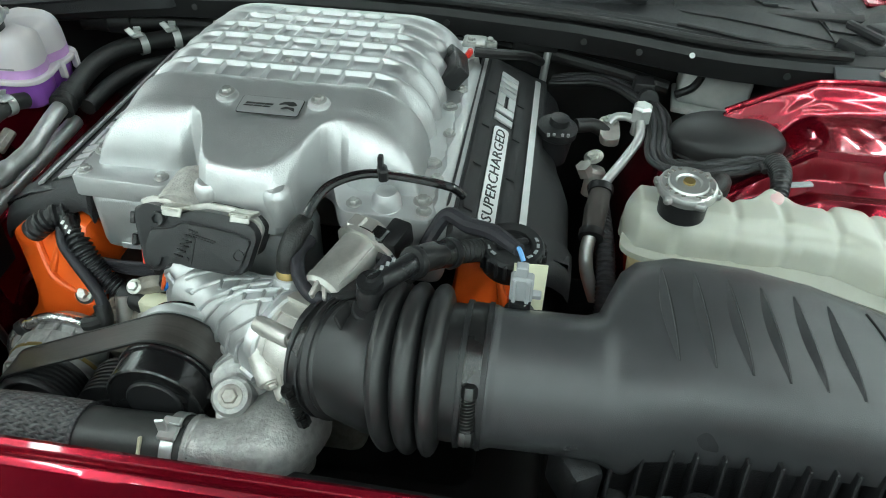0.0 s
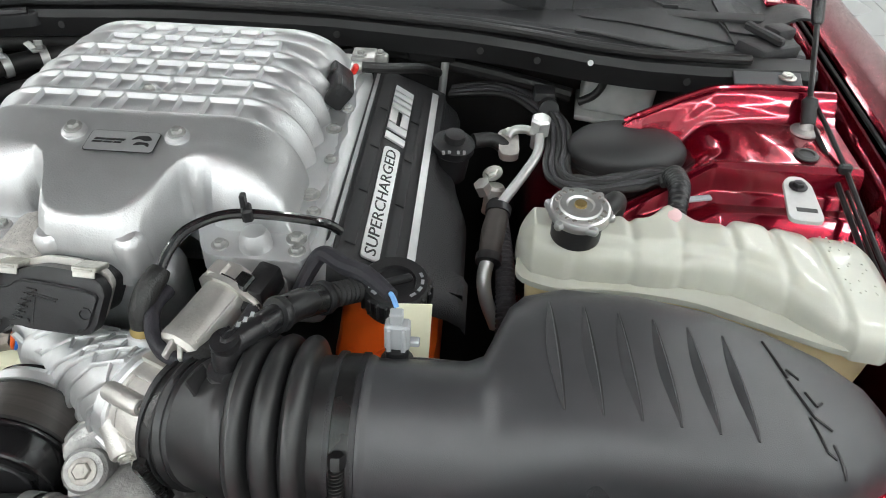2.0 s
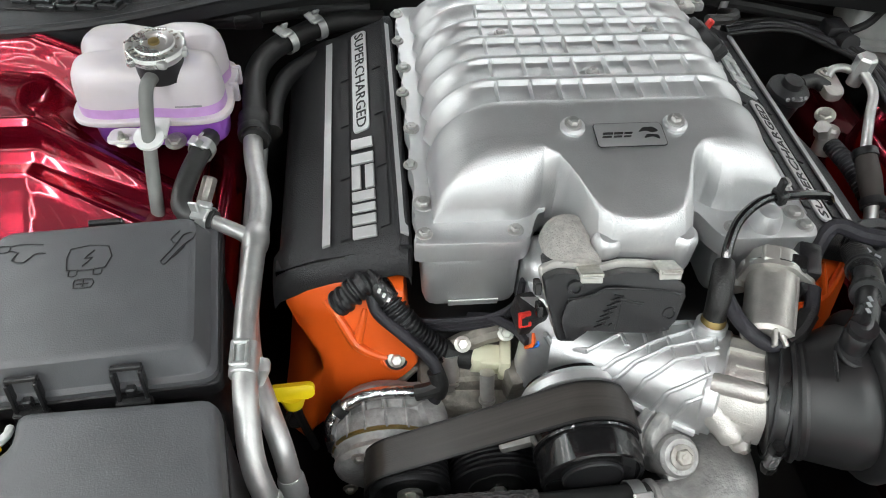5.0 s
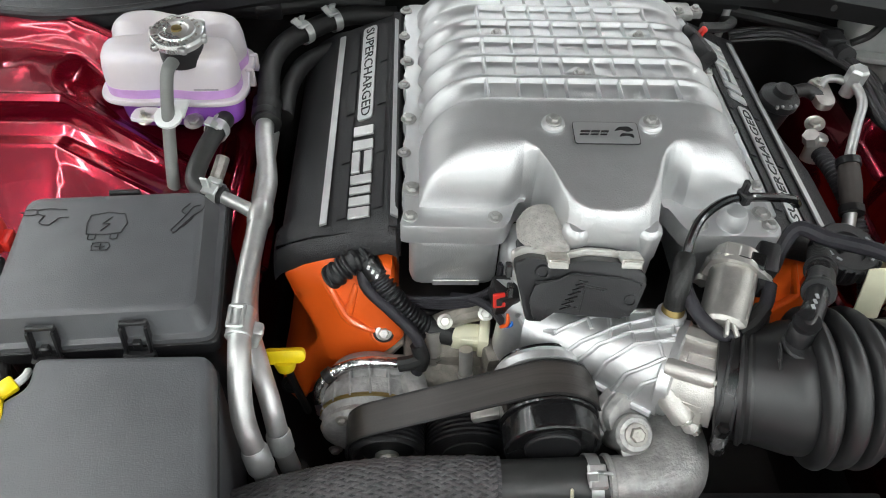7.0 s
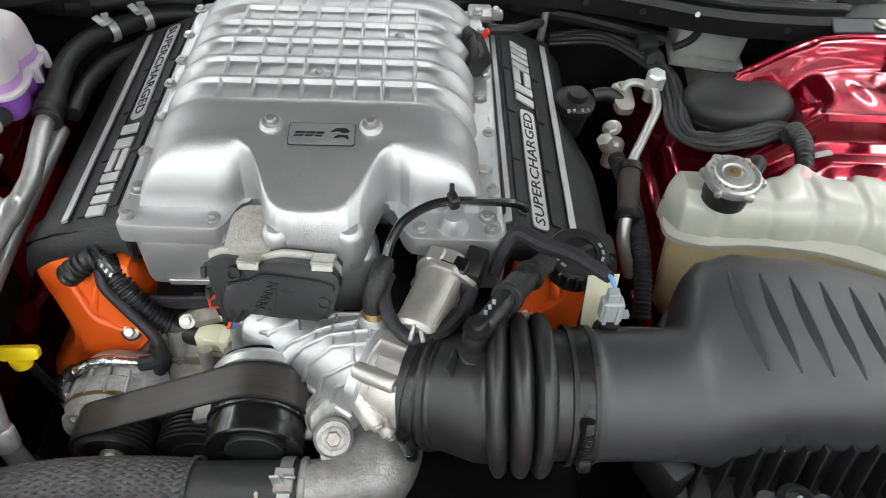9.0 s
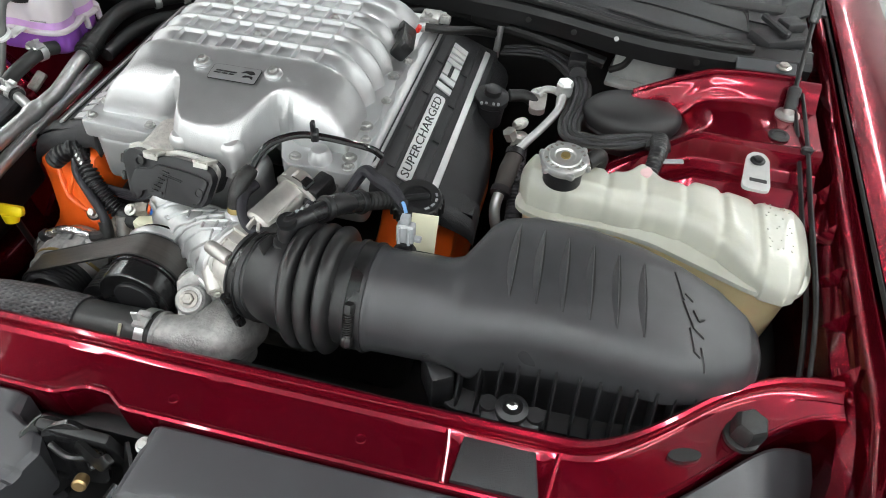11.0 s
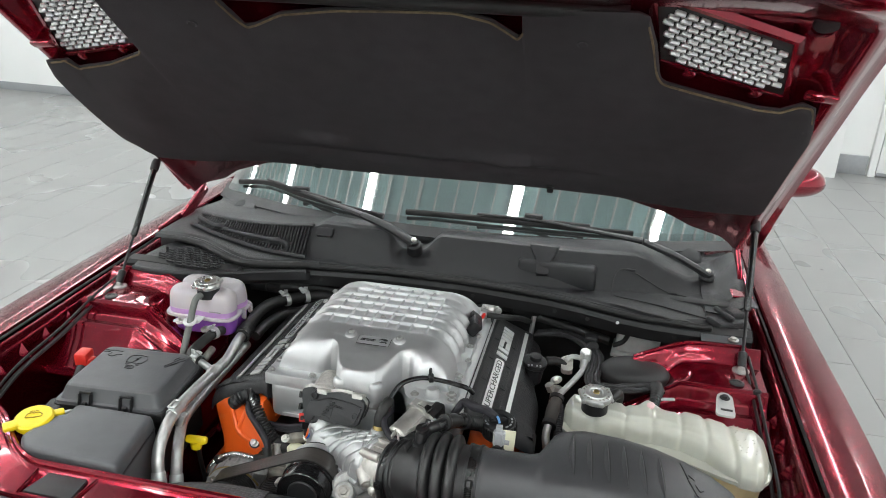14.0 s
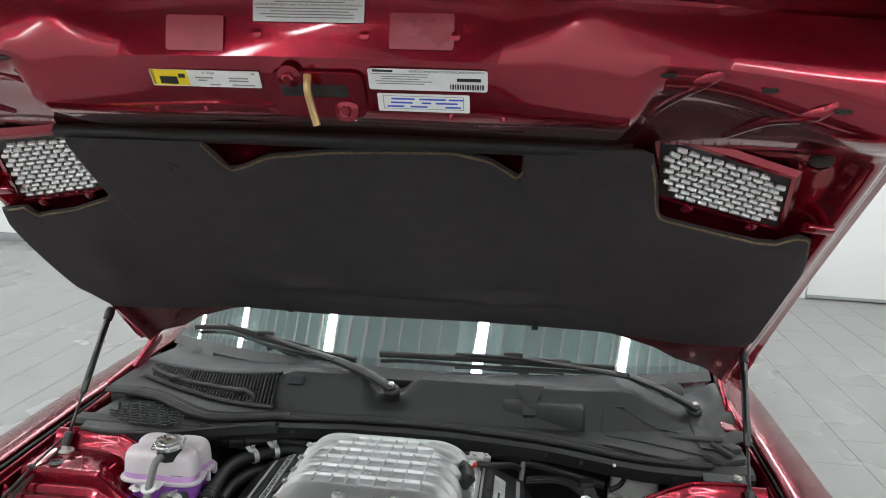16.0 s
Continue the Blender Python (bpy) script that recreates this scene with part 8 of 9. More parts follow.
part("root", tube([(-0.286, 0.925, 0.838), (-0.276, 0.926, 0.847), (-0.262, 0.932, 0.856), (-0.249, 0.940, 0.857)], [0.0130, 0.0135, 0.0125, 0.0120], 16, 6, ridges=(0.008, 0.003)), BLACK, cl)
tl2 = thing("taped_loom", "thin taped wiring loom", "wiring", (-0.2, 0.88, 0.76))
part("loom", tube([(-0.252, 0.930, 0.846), (-0.245, 0.914, 0.832), (-0.220, 0.895, 0.818), (-0.192, 0.876, 0.796), (-0.184, 0.864, 0.773), (-0.190, 0.856, 0.752), (-0.191, 0.850, 0.722), (-0.180, 0.846, 0.70)], 0.0068, 12), BLUEBRAID, tl2)
part("branch", tube([(-0.184, 0.862, 0.770), (-0.196, 0.861, 0.764), (-0.210, 0.861, 0.760)], 0.0088, 10), RUBBER, tl2)
part("tape", tube([(-0.189, 0.871, 0.786), (-0.184, 0.863, 0.770), (-0.187, 0.859, 0.758)], 0.0092, 12), RUBBER, tl2)
ul = thing("flat_loom", "flat bundle of dark wires below the housing", "wiring", (-0.15, 0.92, 0.80))
for k in range(4):
    part("wire", tube([(-0.232, 0.930 - 0.004 * k, 0.802 + 0.004 * k), (-0.18, 0.915, 0.800 + 0.004 * k), (-0.13, 0.908, 0.812 + 0.004 * k), (-0.105, 0.905, 0.84 + 0.003 * k), (-0.10, 0.91, 0.88)], 0.0038, 8), BLUEBRAID, ul)
cp2 = thing("locked_connector", "black connector with a red lock and coloured wires", "connector", (-0.098, 0.872, 0.83))
part("body", rbox((-0.098, 0.880, 0.865), (0.026, 0.03, 0.036), 0.003, 2, (10, 0, 10)), BLACK, cp2)
part("lock", rbox((-0.106, 0.864, 0.876), (0.013, 0.004, 0.017), 0.001, 1, (-20, 0, 10)), REDPLASTIC, cp2)
part("slot", rbox((-0.106, 0.8615, 0.876), (0.006, 0.003, 0.008), 0.0005, 1, (-20, 0, 10)), INKSHADE, cp2)
for k, mm in enumerate((ORANGE, mat("blue_lead", (0.02, 0.16, 0.6), 0.5), mat("brown_lead", (0.35, 0.18, 0.06), 0.5))):
    part("lead", tube([(-0.094 + 0.006 * k, 0.865, 0.852), (-0.095 + 0.005 * k, 0.858, 0.842), (-0.100 + 0.003 * k, 0.862, 0.832)], 0.0022, 6), mm, cp2)
part("tail", tube([(-0.098, 0.864, 0.838), (-0.108, 0.884, 0.834), (-0.125, 0.905, 0.824), (-0.15, 0.918, 0.812)], 0.0055, 10), BLUEBRAID, cp2)
ds = thing("dipstick", "yellow plastic dipstick handle on a dark tube", "dipstick", (-0.336, 0.856, 0.72))
part("handle", join(prism(round_outline([(-0.023, -0.008), (0.023, -0.008), (0.023, 0.008), (-0.023, 0.008)], 0.0075, 6), -0.004, 0.004, 0.0015, 2, pose(-0.336, 0.856, 0.786, 62, 0, 3)), lathe([(0.010, -0.014), (0.013, -0.004), (0.013, 0.0)], (-0.336, 0.856, 0.780), (0, 0.3, 1), 16)), YELLOW, ds)
part("tube", tube([(-0.336, 0.86, 0.768), (-0.335, 0.865, 0.72), (-0.325, 0.87, 0.64)], 0.005, 8), DEEP, ds)

# ---- passenger side: heater pipes, black hoses ----
hpz = thing("heater_pipes", "pair of bent bare aluminium coolant pipes", "pipe", (-0.37, 0.95, 0.68))
part("pipe", tube([(-0.388, 1.190, 0.859), (-0.3845, 1.142, 0.856), (-0.3725, 1.075, 0.853), (-0.3705, 1.045, 0.853), (-0.373, 0.985, 0.853), (-0.3745, 0.92, 0.853), (-0.3725, 0.861, 0.853), (-0.369, 0.811, 0.843), (-0.364, 0.768, 0.812), (-0.350, 0.740, 0.765), (-0.338, 0.728, 0.70)], 0.0118, 18), TUBE, hpz)
part("pipe", tube([(-0.386, 1.19, 0.824), (-0.386, 1.079, 0.818), (-0.383, 0.962, 0.815), (-0.374, 0.881, 0.816), (-0.358, 0.833, 0.808), (-0.343, 0.795, 0.786), (-0.335, 0.772, 0.74), (-0.325, 0.762, 0.68)], 0.0112, 18), TUBE, hpz)
part("branch", tube([(-0.373, 1.006, 0.853), (-0.395, 1.020, 0.854), (-0.428, 1.038, 0.856)], [0.0095, 0.0082, 0.0080], 14), TUBE, hpz)
part("weld", lathe([(0.0118, -0.018), (0.0140, -0.011), (0.0146, 0), (0.0138, 0.010), (0.0118, 0.017)], (-0.3725, 1.007, 0.853), (0.03, 1, 0), 20), TUBE, hpz, "dull weld bead where the branch joins")
sad = part("saddle", lathe([(0.0130, -0.017), (0.0138, -0.016), (0.0138, 0.016), (0.0130, 0.017)], (-0.3720, 0.852, 0.852), (0.02, 1, 0.06), 22), GALV, hpz, "pale pipe saddle")
part("window_frame", join(rbox((-0.3745, 0.864, 0.8665), (0.015, 0.005, 0.005), 0.0012, 1), rbox((-0.3745, 0.840, 0.8655), (0.015, 0.005, 0.005), 0.0012, 1), rbox((-0.3815, 0.852, 0.8660), (0.004, 0.028, 0.005), 0.0012, 1), rbox((-0.3675, 0.852, 0.8660), (0.004, 0.028, 0.005), 0.0012, 1)), GALV, sad)
part("arm", rbox((-0.361, 0.850, 0.834), (0.016, 0.018, 0.032), 0.005, 2, (0, 22, 0)), GALV, sad)
part("collar", lathe([(0.0126, -0.015), (0.0140, -0.011), (0.0142, 0.010), (0.0126, 0.014)], (-0.3515, 0.742, 0.770), (0.25, -0.4, -0.88), 20), GALV, hpz)
part("collar", lathe([(0.0120, -0.014), (0.0134, -0.010), (0.0136, 0.010), (0.0120, 0.013)], (-0.336, 0.774, 0.746), (0.14, -0.35, -0.92), 20), GALV, hpz)
part("sleeve", tube([(-0.325, 0.762, 0.70), (-0.315, 0.758, 0.64), (-0.30, 0.76, 0.58)], 0.016, 12), RUBBER, hpz)
part("sleeve", tube([(-0.340, 0.732, 0.715), (-0.328, 0.727, 0.65), (-0.32, 0.73, 0.58)], 0.017, 12), RUBBER, hpz)
bhz = thing("heater_hose", "thick black moulded heater hose", "hose", (-0.33, 1.34, 0.82))
part("hose", tube([(-0.383, 1.172, 0.859), (-0.388, 1.22, 0.866), (-0.390, 1.285, 0.872), (-0.372, 1.335, 0.874), (-0.335, 1.376, 0.872), (-0.29, 1.410, 0.870), (-0.22, 1.425, 0.862)], 0.0145, 18), RUBBER, bhz)
part("cuff", lathe([(0.0185, -0.020), (0.0195, -0.012), (0.0178, -0.008), (0.0195, 0), (0.0178, 0.006), (0.0192, 0.014)], (-0.3875, 1.192, 0.861), (-0.05, 1, 0.1), 20), RUBBER, bhz)
part("clip_ring", lathe([(0.0175, -0.002), (0.0178, 0.002)], (-0.383, 1.168, 0.859), (0, 1, 0.05), 20), RUBBER, bhz)
part("rear_hose", tube([(-0.47, 1.40, 0.885), (-0.40, 1.41, 0.885), (-0.33, 1.435, 0.88), (-0.24, 1.45, 0.87)], 0.015, 14), RUBBER, bhz)
part("fitting", join(rbox((-0.41, 1.41, 0.885), (0.045, 0.03, 0.036), 0.006, 2), lathe([(0.018, -0.01), (0.018, 0.01)], (-0.435, 1.405, 0.886), (1, 0, 0), 18)), BLACK, bhz)
part("second_hose", tube([(-0.368, 1.20, 0.843), (-0.366, 1.27, 0.845), (-0.345, 1.33, 0.845), (-0.29, 1.375, 0.84), (-0.22, 1.39, 0.83)], 0.0125, 14), RUBBER, bhz)
spring_clamp((-0.352, 1.358, 0.873), (0.67, 0.74, 0), 0.0158, (-0.2, -0.3, 1))
spring_clamp((-0.312, 1.395, 0.871), (0.75, 0.6, 0), 0.0158, (-0.2, -0.3, 1))

# purple coolant bottle
pt = thing("coolant_bottle", "milky bottle of purple coolant with a chrome pressure cap", "coolant bottle", (-0.485, 1.19, 0.86))
def lobed(cx, cy, hx, hy, z, k, lobes, n=96, dip=0.0):
    out = []
    for a in np.linspace(0, 2 * math.pi, n, endpoint=False):
        ca, sa = math.cos(a), math.sin(a)
        x, y = math.copysign(abs(ca) ** 0.38, ca), math.copysign(abs(sa) ** 0.38, sa)
        g = math.exp(-((x + 0.12) / 0.17) ** 2) + math.exp(-(y / 0.20) ** 2)
        r = 1 - lobes * 0.105 * g
        out.append((cx + hx * x * r * k, cy + hy * y * r * k, z - dip * g * lobes))
    return out
PX, PY = -0.498, 1.224
part("lower", loft([lobed(PX + 0.004, PY, 0.080, 0.054, z, k, 1) for z, k in ((0.846, 0.90), (0.850, 0.95), (0.858, 0.97), (0.890, 1.0))]), PURPLE, pt, "lower shell, filled with purple coolant")
part("seam", loft([lobed(PX, PY, 0.092, 0.065, z, k, 0.4) for z, k in ((0.8885, 0.985), (0.890, 1.0), (0.8945, 1.0), (0.896, 0.985))]), PINKWHITE, pt)
part("upper", loft([lobed(PX, PY, 0.084, 0.058, z, k, 1, dip=dp) for z, k, dp in ((0.894, 1.0, 0), (0.915, 1.0, 0), (0.932, 0.988, 0), (0.944, 0.962, 0.002), (0.951, 0.92, 0.005), (0.956, 0.85, 0.008), (0.9585, 0.75, 0.009), (0.959, 0.6, 0.008), (0.957, 0.4, 0.004))]), PINKWHITE, pt, "milky upper shell")
part("tint_band", loft([lobed(PX, PY, 0.0843, 0.0583, z, k, 1) for z, k in ((0.895, 0.99), (0.8955, 1.0), (0.9085, 1.0), (0.909, 0.99))]), mat("lilac_filled_plastic", (0.52, 0.30, 0.60), 0.38, sss=0.3, coat=0.2), pt, "purple liquid line showing through")
def pressure_cap(owner, at, tilt, neck, k0=1.0):
    a = Vector(tilt).normalized()
    q = Vector(at)
    part("neck", lathe([(0.027 * k0, -0.035), (0.027 * k0, -0.012), (0.029 * k0, -0.011), (0.029 * k0, -0.004)], q, a, 30), neck, owner)
    cap = part("cap", lathe([(r * k0, h) for r, h in ((0.030, -0.010), (0.033, -0.006), (0.0338, -0.001), (0.032, 0.003), (0.0295, 0.0042), (0.023, 0.0036), (0.0215, 0.0058), (0.015, 0.0062), (0.013, 0.0044), (0.007, 0.0048))], q, a, 44), CAPSTEEL, owner, "chromed pressure cap with stamped rim")
    side = a.cross(Vector((0, 1, 0))).normalized()
    fw = side.cross(a)
    for k in range(6):
        w = k * 2 * math.pi / 6 + 0.2
        d = side * math.cos(w) + fw * math.sin(w)
        part("lobe", rbox(q + d * 0.0325 * k0 + a * -0.003, (0.009, 0.014, 0.010), 0.004, 2, (0, 0, math.degrees(w))), CAPSTEEL, cap)
    for k in range(20):
        w = k * 2 * math.pi / 20
        if k % 5:
            d = side * math.cos(w) + fw * math.sin(w)
            part("stamp", rbox(q + d * 0.0262 * k0 + a * 0.0042, (0.0045, 0.0026, 0.0008), 0, 1, (0, 0, math.degrees(w) + 90)), WORNBOLT, cap)
    part("centre", lathe([(0.0065, 0.005), (0.006, 0.0075), (0.003, 0.008)], q, a, 18), BRASS, cap)
pressure_cap(pt, (-0.476, 1.186, 0.979), (0, -0.05, 1), BLACK, 0.98)
part("overflow_tube", tube([(-0.481, 1.164, 0.955), (-0.485, 1.147, 0.953), (-0.4875, 1.134, 0.936), (-0.490, 1.120, 0.905), (-0.491, 1.100, 0.872), (-0.490, 1.077, 0.840), (-0.489, 1.058, 0.81), (-0.488, 1.040, 0.775)], 0.0078, 14), mat("grey_hose", (0.16, 0.165, 0.155), 0.5), pt, "grey rubber overflow tube")
part("tube_ring", join(lathe([(0.0085, -0.002), (0.0165, -0.002), (0.0165, 0.002), (0.0085, 0.002)], (-0.490, 1.120, 0.905), (0, -0.3, 1), 24), rbox((-0.482, 1.142, 0.900), (0.018, 0.034, 0.004), 0.001, 1)), NYLON, pt)
part("bracket", prism(round_outline([(-0.015, -0.014), (0.018, -0.014), (0.018, 0.018), (-0.015, 0.018)], 0.008), 0, 0.004, 0.001, 1, pose(-0.524, 1.135, 0.893, -12, 0, 0)), PINKWHITE, pt)
part("bolt", join(bolt((-0.521, 1.128, 0.895), 0.0068, (0, -0.2, 1)), lathe([(0.003, 0.004), (0.003, 0.014)], (-0.521, 1.128, 0.895), (0, -0.2, 1), 8)), ZINC, pt)
part("bolt", bolt((-0.475, 1.160, 0.866), 0.008, (0, -0.2, 1), 1.6), ZINC, pt)
for s3, yy4 in ((1, 1.20), (1, 1.235), (-1, 1.20)):
    part("rib", rbox((PX + s3 * 0.088, yy4 + 0.03, 0.885), (0.012, 0.006, 0.028), 0.002, 1), PINKWHITE, pt)
part("level_mark", rbox((-0.452, 1.1665, 0.911), (0.030, 0.001, 0.0022), 0), GREYINK, pt)
ph = thing("bottle_hose", "short curved black hose from bottle to pipe", "hose", (-0.45, 1.08, 0.84))
part("hose", tube([(-0.436, 1.165, 0.866), (-0.439, 1.138, 0.874), (-0.452, 1.100, 0.866), (-0.458, 1.066, 0.857), (-0.448, 1.048, 0.853), (-0.430, 1.039, 0.855), (-0.418, 1.034, 0.855)], 0.0118, 14), DULLHOSE, ph)
spring_clamp((-0.440, 1.134, 0.874), (0.2, 0.9, -0.1), 0.0135, (0.1, -0.4, 1))
spring_clamp((-0.428, 1.038, 0.855), (0.8, -0.3, 0), 0.0135, (-0.1, -0.2, 1))
nt = thing("long_nut", "small zinc sleeve nut on the tower", "nut", (-0.436, 1.105, 0.82))
part("sleeve", lathe([(0.008, -0.018), (0.009, -0.016), (0.009, 0.014), (0.007, 0.016)], (-0.438, 1.103, 0.838), (0.25, 0.8, 0.5), 8), WORNBOLT, nt)

# fuse box, battery cover, washer filler
fb = thing("fuse_box", "black moulded fuse box with embossed symbols and latches", "fuse box", (-0.50, 0.93, 0.72))
FZ = pose(-0.508, 0.932, 0.0, 0, 0, 4)
def prismz(o, z0, z1, bv, m):
    return prism(o, z0, z1, bv, 3, m)
part("tub", prismz(round_outline([(-0.115, -0.094), (0.100, -0.094), (0.096, 0.085), (-0.115, 0.085)], 0.012), 0.70, 0.842, 0.002, FZ), BLACK, fb)
part("rim", prismz(round_outline([(-0.131, -0.109), (0.110, -0.109), (0.103, 0.099), (-0.131, 0.099)], 0.014), 0.832, 0.848, 0.003, FZ), BLACK, fb)
lidm = Matrix.Translation((0, 0, 0.0)) @ FZ
rows = []
for z, g in ((0.848, 0.0), (0.853, 0.001), (0.8545, 0.007), (0.8565, 0.0085), (0.876, 0.0155), (0.8805, 0.0175), (0.8825, 0.0205), (0.883, 0.025)):
    rows.append([lidm @ Vector((x, y, z)) for x, y in round_outline([(-0.128 + g, -0.106 + g), (0.107 - g, -0.106 + g), (0.100 - g, 0.096 - g), (-0.128 + g, 0.096 - g)], 0.016)])
part("lid", loft(rows), DARKGREY, fb)
# embossing in a darker colour than its moulding, so relief shade is painted in
def strokes(owner, m, lines, r=0.0012, material=BLACK):
    for ln in lines:
        bm = tube([(x, y, 0) for x, y in ln], r, 5, 2)
        bm.transform(m)
        part("shaded_emboss_line", bm, material, owner)
em = FZ @ Matrix.Translation((0.0, 0.0, 0.8836))
strokes(fb, em, [[(-0.036, 0.018), (-0.036, 0.046), (0.000, 0.046), (0.000, 0.018), (-0.036, 0.018)], [(-0.033, 0.018), (-0.033, 0.010), (-0.026, 0.010), (-0.026, 0.018)], [(-0.010, 0.018), (-0.010, 0.010), (-0.003, 0.010), (-0.003, 0.018)], [(-0.013, 0.042), (-0.021, 0.032), (-0.014, 0.032), (-0.022, 0.022)],
                 [(-0.026, -0.006), (-0.026, 0.004), (-0.010, 0.004), (-0.010, -0.006), (-0.026, -0.006)], [(-0.018, -0.006), (-0.018, 0.004)], [(-0.024, -0.001), (-0.013, -0.001)],
                 [(0.052, 0.018), (0.066, 0.040), (0.072, 0.052), (0.080, 0.055)], [(0.058, 0.016), (0.072, 0.037), (0.082, 0.046), (0.084, 0.053)], [(0.052, 0.018), (0.055, 0.014), (0.058, 0.016)], [(0.066, 0.040), (0.060, 0.047), (0.068, 0.058)], [(0.064, 0.022), (0.074, 0.036)],
                 [(-0.108, 0.058), (-0.096, 0.058), (-0.096, 0.050), (-0.108, 0.050)], [(-0.112, 0.054), (-0.108, 0.054)], [(-0.096, 0.057), (-0.082, 0.059), (-0.064, 0.056)], [(-0.096, 0.051), (-0.086, 0.048), (-0.090, 0.038), (-0.078, 0.034), (-0.070, 0.044), (-0.060, 0.044)]], 0.0008)
for x in (-0.058, 0.030):
    b = join(rbox((x - 0.012, -0.104, 0.857), (0.004, 0.010, 0.034), 0.001, 1, (-14, 0, 0)), rbox((x + 0.012, -0.104, 0.857), (0.004, 0.010, 0.034), 0.001, 1, (-14, 0, 0)), rbox((x, -0.098, 0.875), (0.028, 0.006, 0.005), 0.001, 1, (-14, 0, 0)), rbox((x, -0.112, 0.838), (0.032, 0.008, 0.010), 0.0015, 1), rbox((x, -0.107, 0.852), (0.009, 0.008, 0.010), 0.0015, 1))
    b.transform(FZ)
    part("latch", b, BLACK, fb, "open loop latch")
b = join(rbox((0.020, -0.116, 0.828), (0.052, 0.010, 0.012), 0.002, 1), *[rbox((0.002 + 0.012 * q, -0.122, 0.832), (0.007, 0.006, 0.014), 0.001, 1) for q in range(4)]); b.transform(FZ)
part("rib_block", b, BLACK, fb)
b = join(rbox((-0.012, 0.092, 0.872), (0.034, 0.006, 0.006), 0.001, 1), rbox((-0.027, 0.092, 0.862), (0.005, 0.006, 0.022), 0.001, 1), rbox((0.003, 0.092, 0.862), (0.005, 0.006, 0.022), 0.001, 1)); b.transform(FZ)
part("latch", b, BLACK, fb)
bc = thing("battery_cover", "smooth dark grey moulded cover box", "battery cover", (-0.47, 0.72, 0.66))
bo = round_outline([(-0.560, 0.803), (-0.555, 0.770), (-0.578, 0.752), (-0.592, 0.682), (-0.560, 0.652), (-0.362, 0.644), (-0.389, 0.806)], 0.012, 4)
cxm, cym = -0.47, 0.73
rows = []
for z, k in ((0.66, 0.985), (0.835, 1.0), (0.852, 0.994), (0.861, 0.98), (0.866, 0.962), (0.868, 0.93), (0.8685, 0.86)):
    rows.append([(cxm + (x - cxm) * k, cym + (yv - cym) * k, z) for x, yv in bo])
part("cover", loft(rows), DARKGREY, bc, sharp=40)
part("lip", loft([[(cxm + (x - cxm) * k, cym + (yv - cym) * k, z) for x, yv in bo] for z, k in ((0.838, 0.995), (0.838, 1.012), (0.843, 1.012), (0.843, 0.995))]), GRAIN, bc)
wf = thing("washer_filler", "yellow washer filler cap with an embossed symbol on a cream neck", "filler cap", (-0.585, 0.735, 0.80))
part("neck", lathe([(0.026, -0.09), (0.026, -0.012), (0.030, -0.010), (0.030, -0.004)], (-0.601, 0.735, 0.868), (0.02, -0.1, 1), 24), CREAM, wf)
part("cap", join(lathe([(0.035, -0.010), (0.036, -0.006), (0.036, 0.002), (0.032, 0.006), (0.02, 0.007)], (-0.601, 0.735, 0.868), (0.02, -0.1, 1), 36), rbox((-0.625, 0.702, 0.868), (0.028, 0.024, 0.010), 0.004, 2, (6, 0, 45)), rbox((-0.576, 0.768, 0.864), (0.024, 0.018, 0.008), 0.003, 2, (6, 0, 45))), YELLOW, wf)
# darker yellow along the raised symbol stands for its relief shade
strokes(wf, pose(-0.601, 0.735, 0.876, 6, 0, 30), [[(-0.014, -0.006), (-0.010, 0.006), (0.010, 0.006), (0.014, -0.006), (-0.014, -0.006)], [(0, 0.004), (0.0, 0.012)], [(-0.008, 0.010), (-0.003, 0.013)], [(0.008, 0.010), (0.003, 0.013)]], 0.001, mat("relief_shade_yellow", (0.40, 0.28, 0.01), 0.5))
part("tether", tube([(-0.572, 0.77, 0.862), (-0.565, 0.785, 0.858), (-0.568, 0.797, 0.85)], 0.004, 8), NYLON, wf)
rt = thing("terminal_cover", "red plastic jump terminal cover", "terminal cover", (-0.646, 0.955, 0.85))
part("cover", join(rbox((-0.650, 0.950, 0.878), (0.028, 0.036, 0.028), 0.004, 2, (0, 0, 8)), rbox((-0.634, 0.950, 0.870), (0.014, 0.022, 0.016), 0.003, 2)), REDPLASTIC, rt)
part("cable", tube([(-0.64, 0.925, 0.865), (-0.625, 0.88, 0.852), (-0.615, 0.83, 0.835), (-0.60, 0.79, 0.82)], 0.010, 12), RUBBER, rt)
part("fitting", rbox((-0.625, 0.81, 0.83), (0.035, 0.06, 0.03), 0.006, 2, (0, 0, 10)), BLACK, rt)

# ---- driver's side ----
wt = thing("reservoir", "long milky plastic reservoir with moulded ribs and a chromed cap", "reservoir", (0.58, 0.98, 0.72))
up_o = [(0.390, 0.985), (0.43, 0.968), (0.50, 0.972), (0.575, 0.962), (0.645, 0.932), (0.715, 0.902), (0.765, 0.912), (0.782, 0.955), (0.776, 1.045), (0.735, 1.062), (0.60, 1.058), (0.55, 1.048), (0.44, 1.046), (0.398, 1.030)]
seam_o = round_outline(up_o, 0.025, 5)
cxw, cyw = 0.60, 1.0
def ringw(z, k, o=seam_o):
    return [(cxw + (x - cxw) * (1 + (k - 1) * 0.45), cyw + (yv - cyw) * k, z) for x, yv in o]
part("lower", loft([ringw(z, k) for z, k in ((0.70, 0.66), (0.715, 0.76), (0.76, 0.82), (0.80, 0.86), (0.855, 0.90))]), LIQUID, wt, "amber fluid shows through the lower half")
part("seam", loft([ringw(z, k) for z, k in ((0.852, 0.97), (0.853, 1.015), (0.860, 1.015), (0.861, 0.97))]), WHITEPLASTIC, wt)
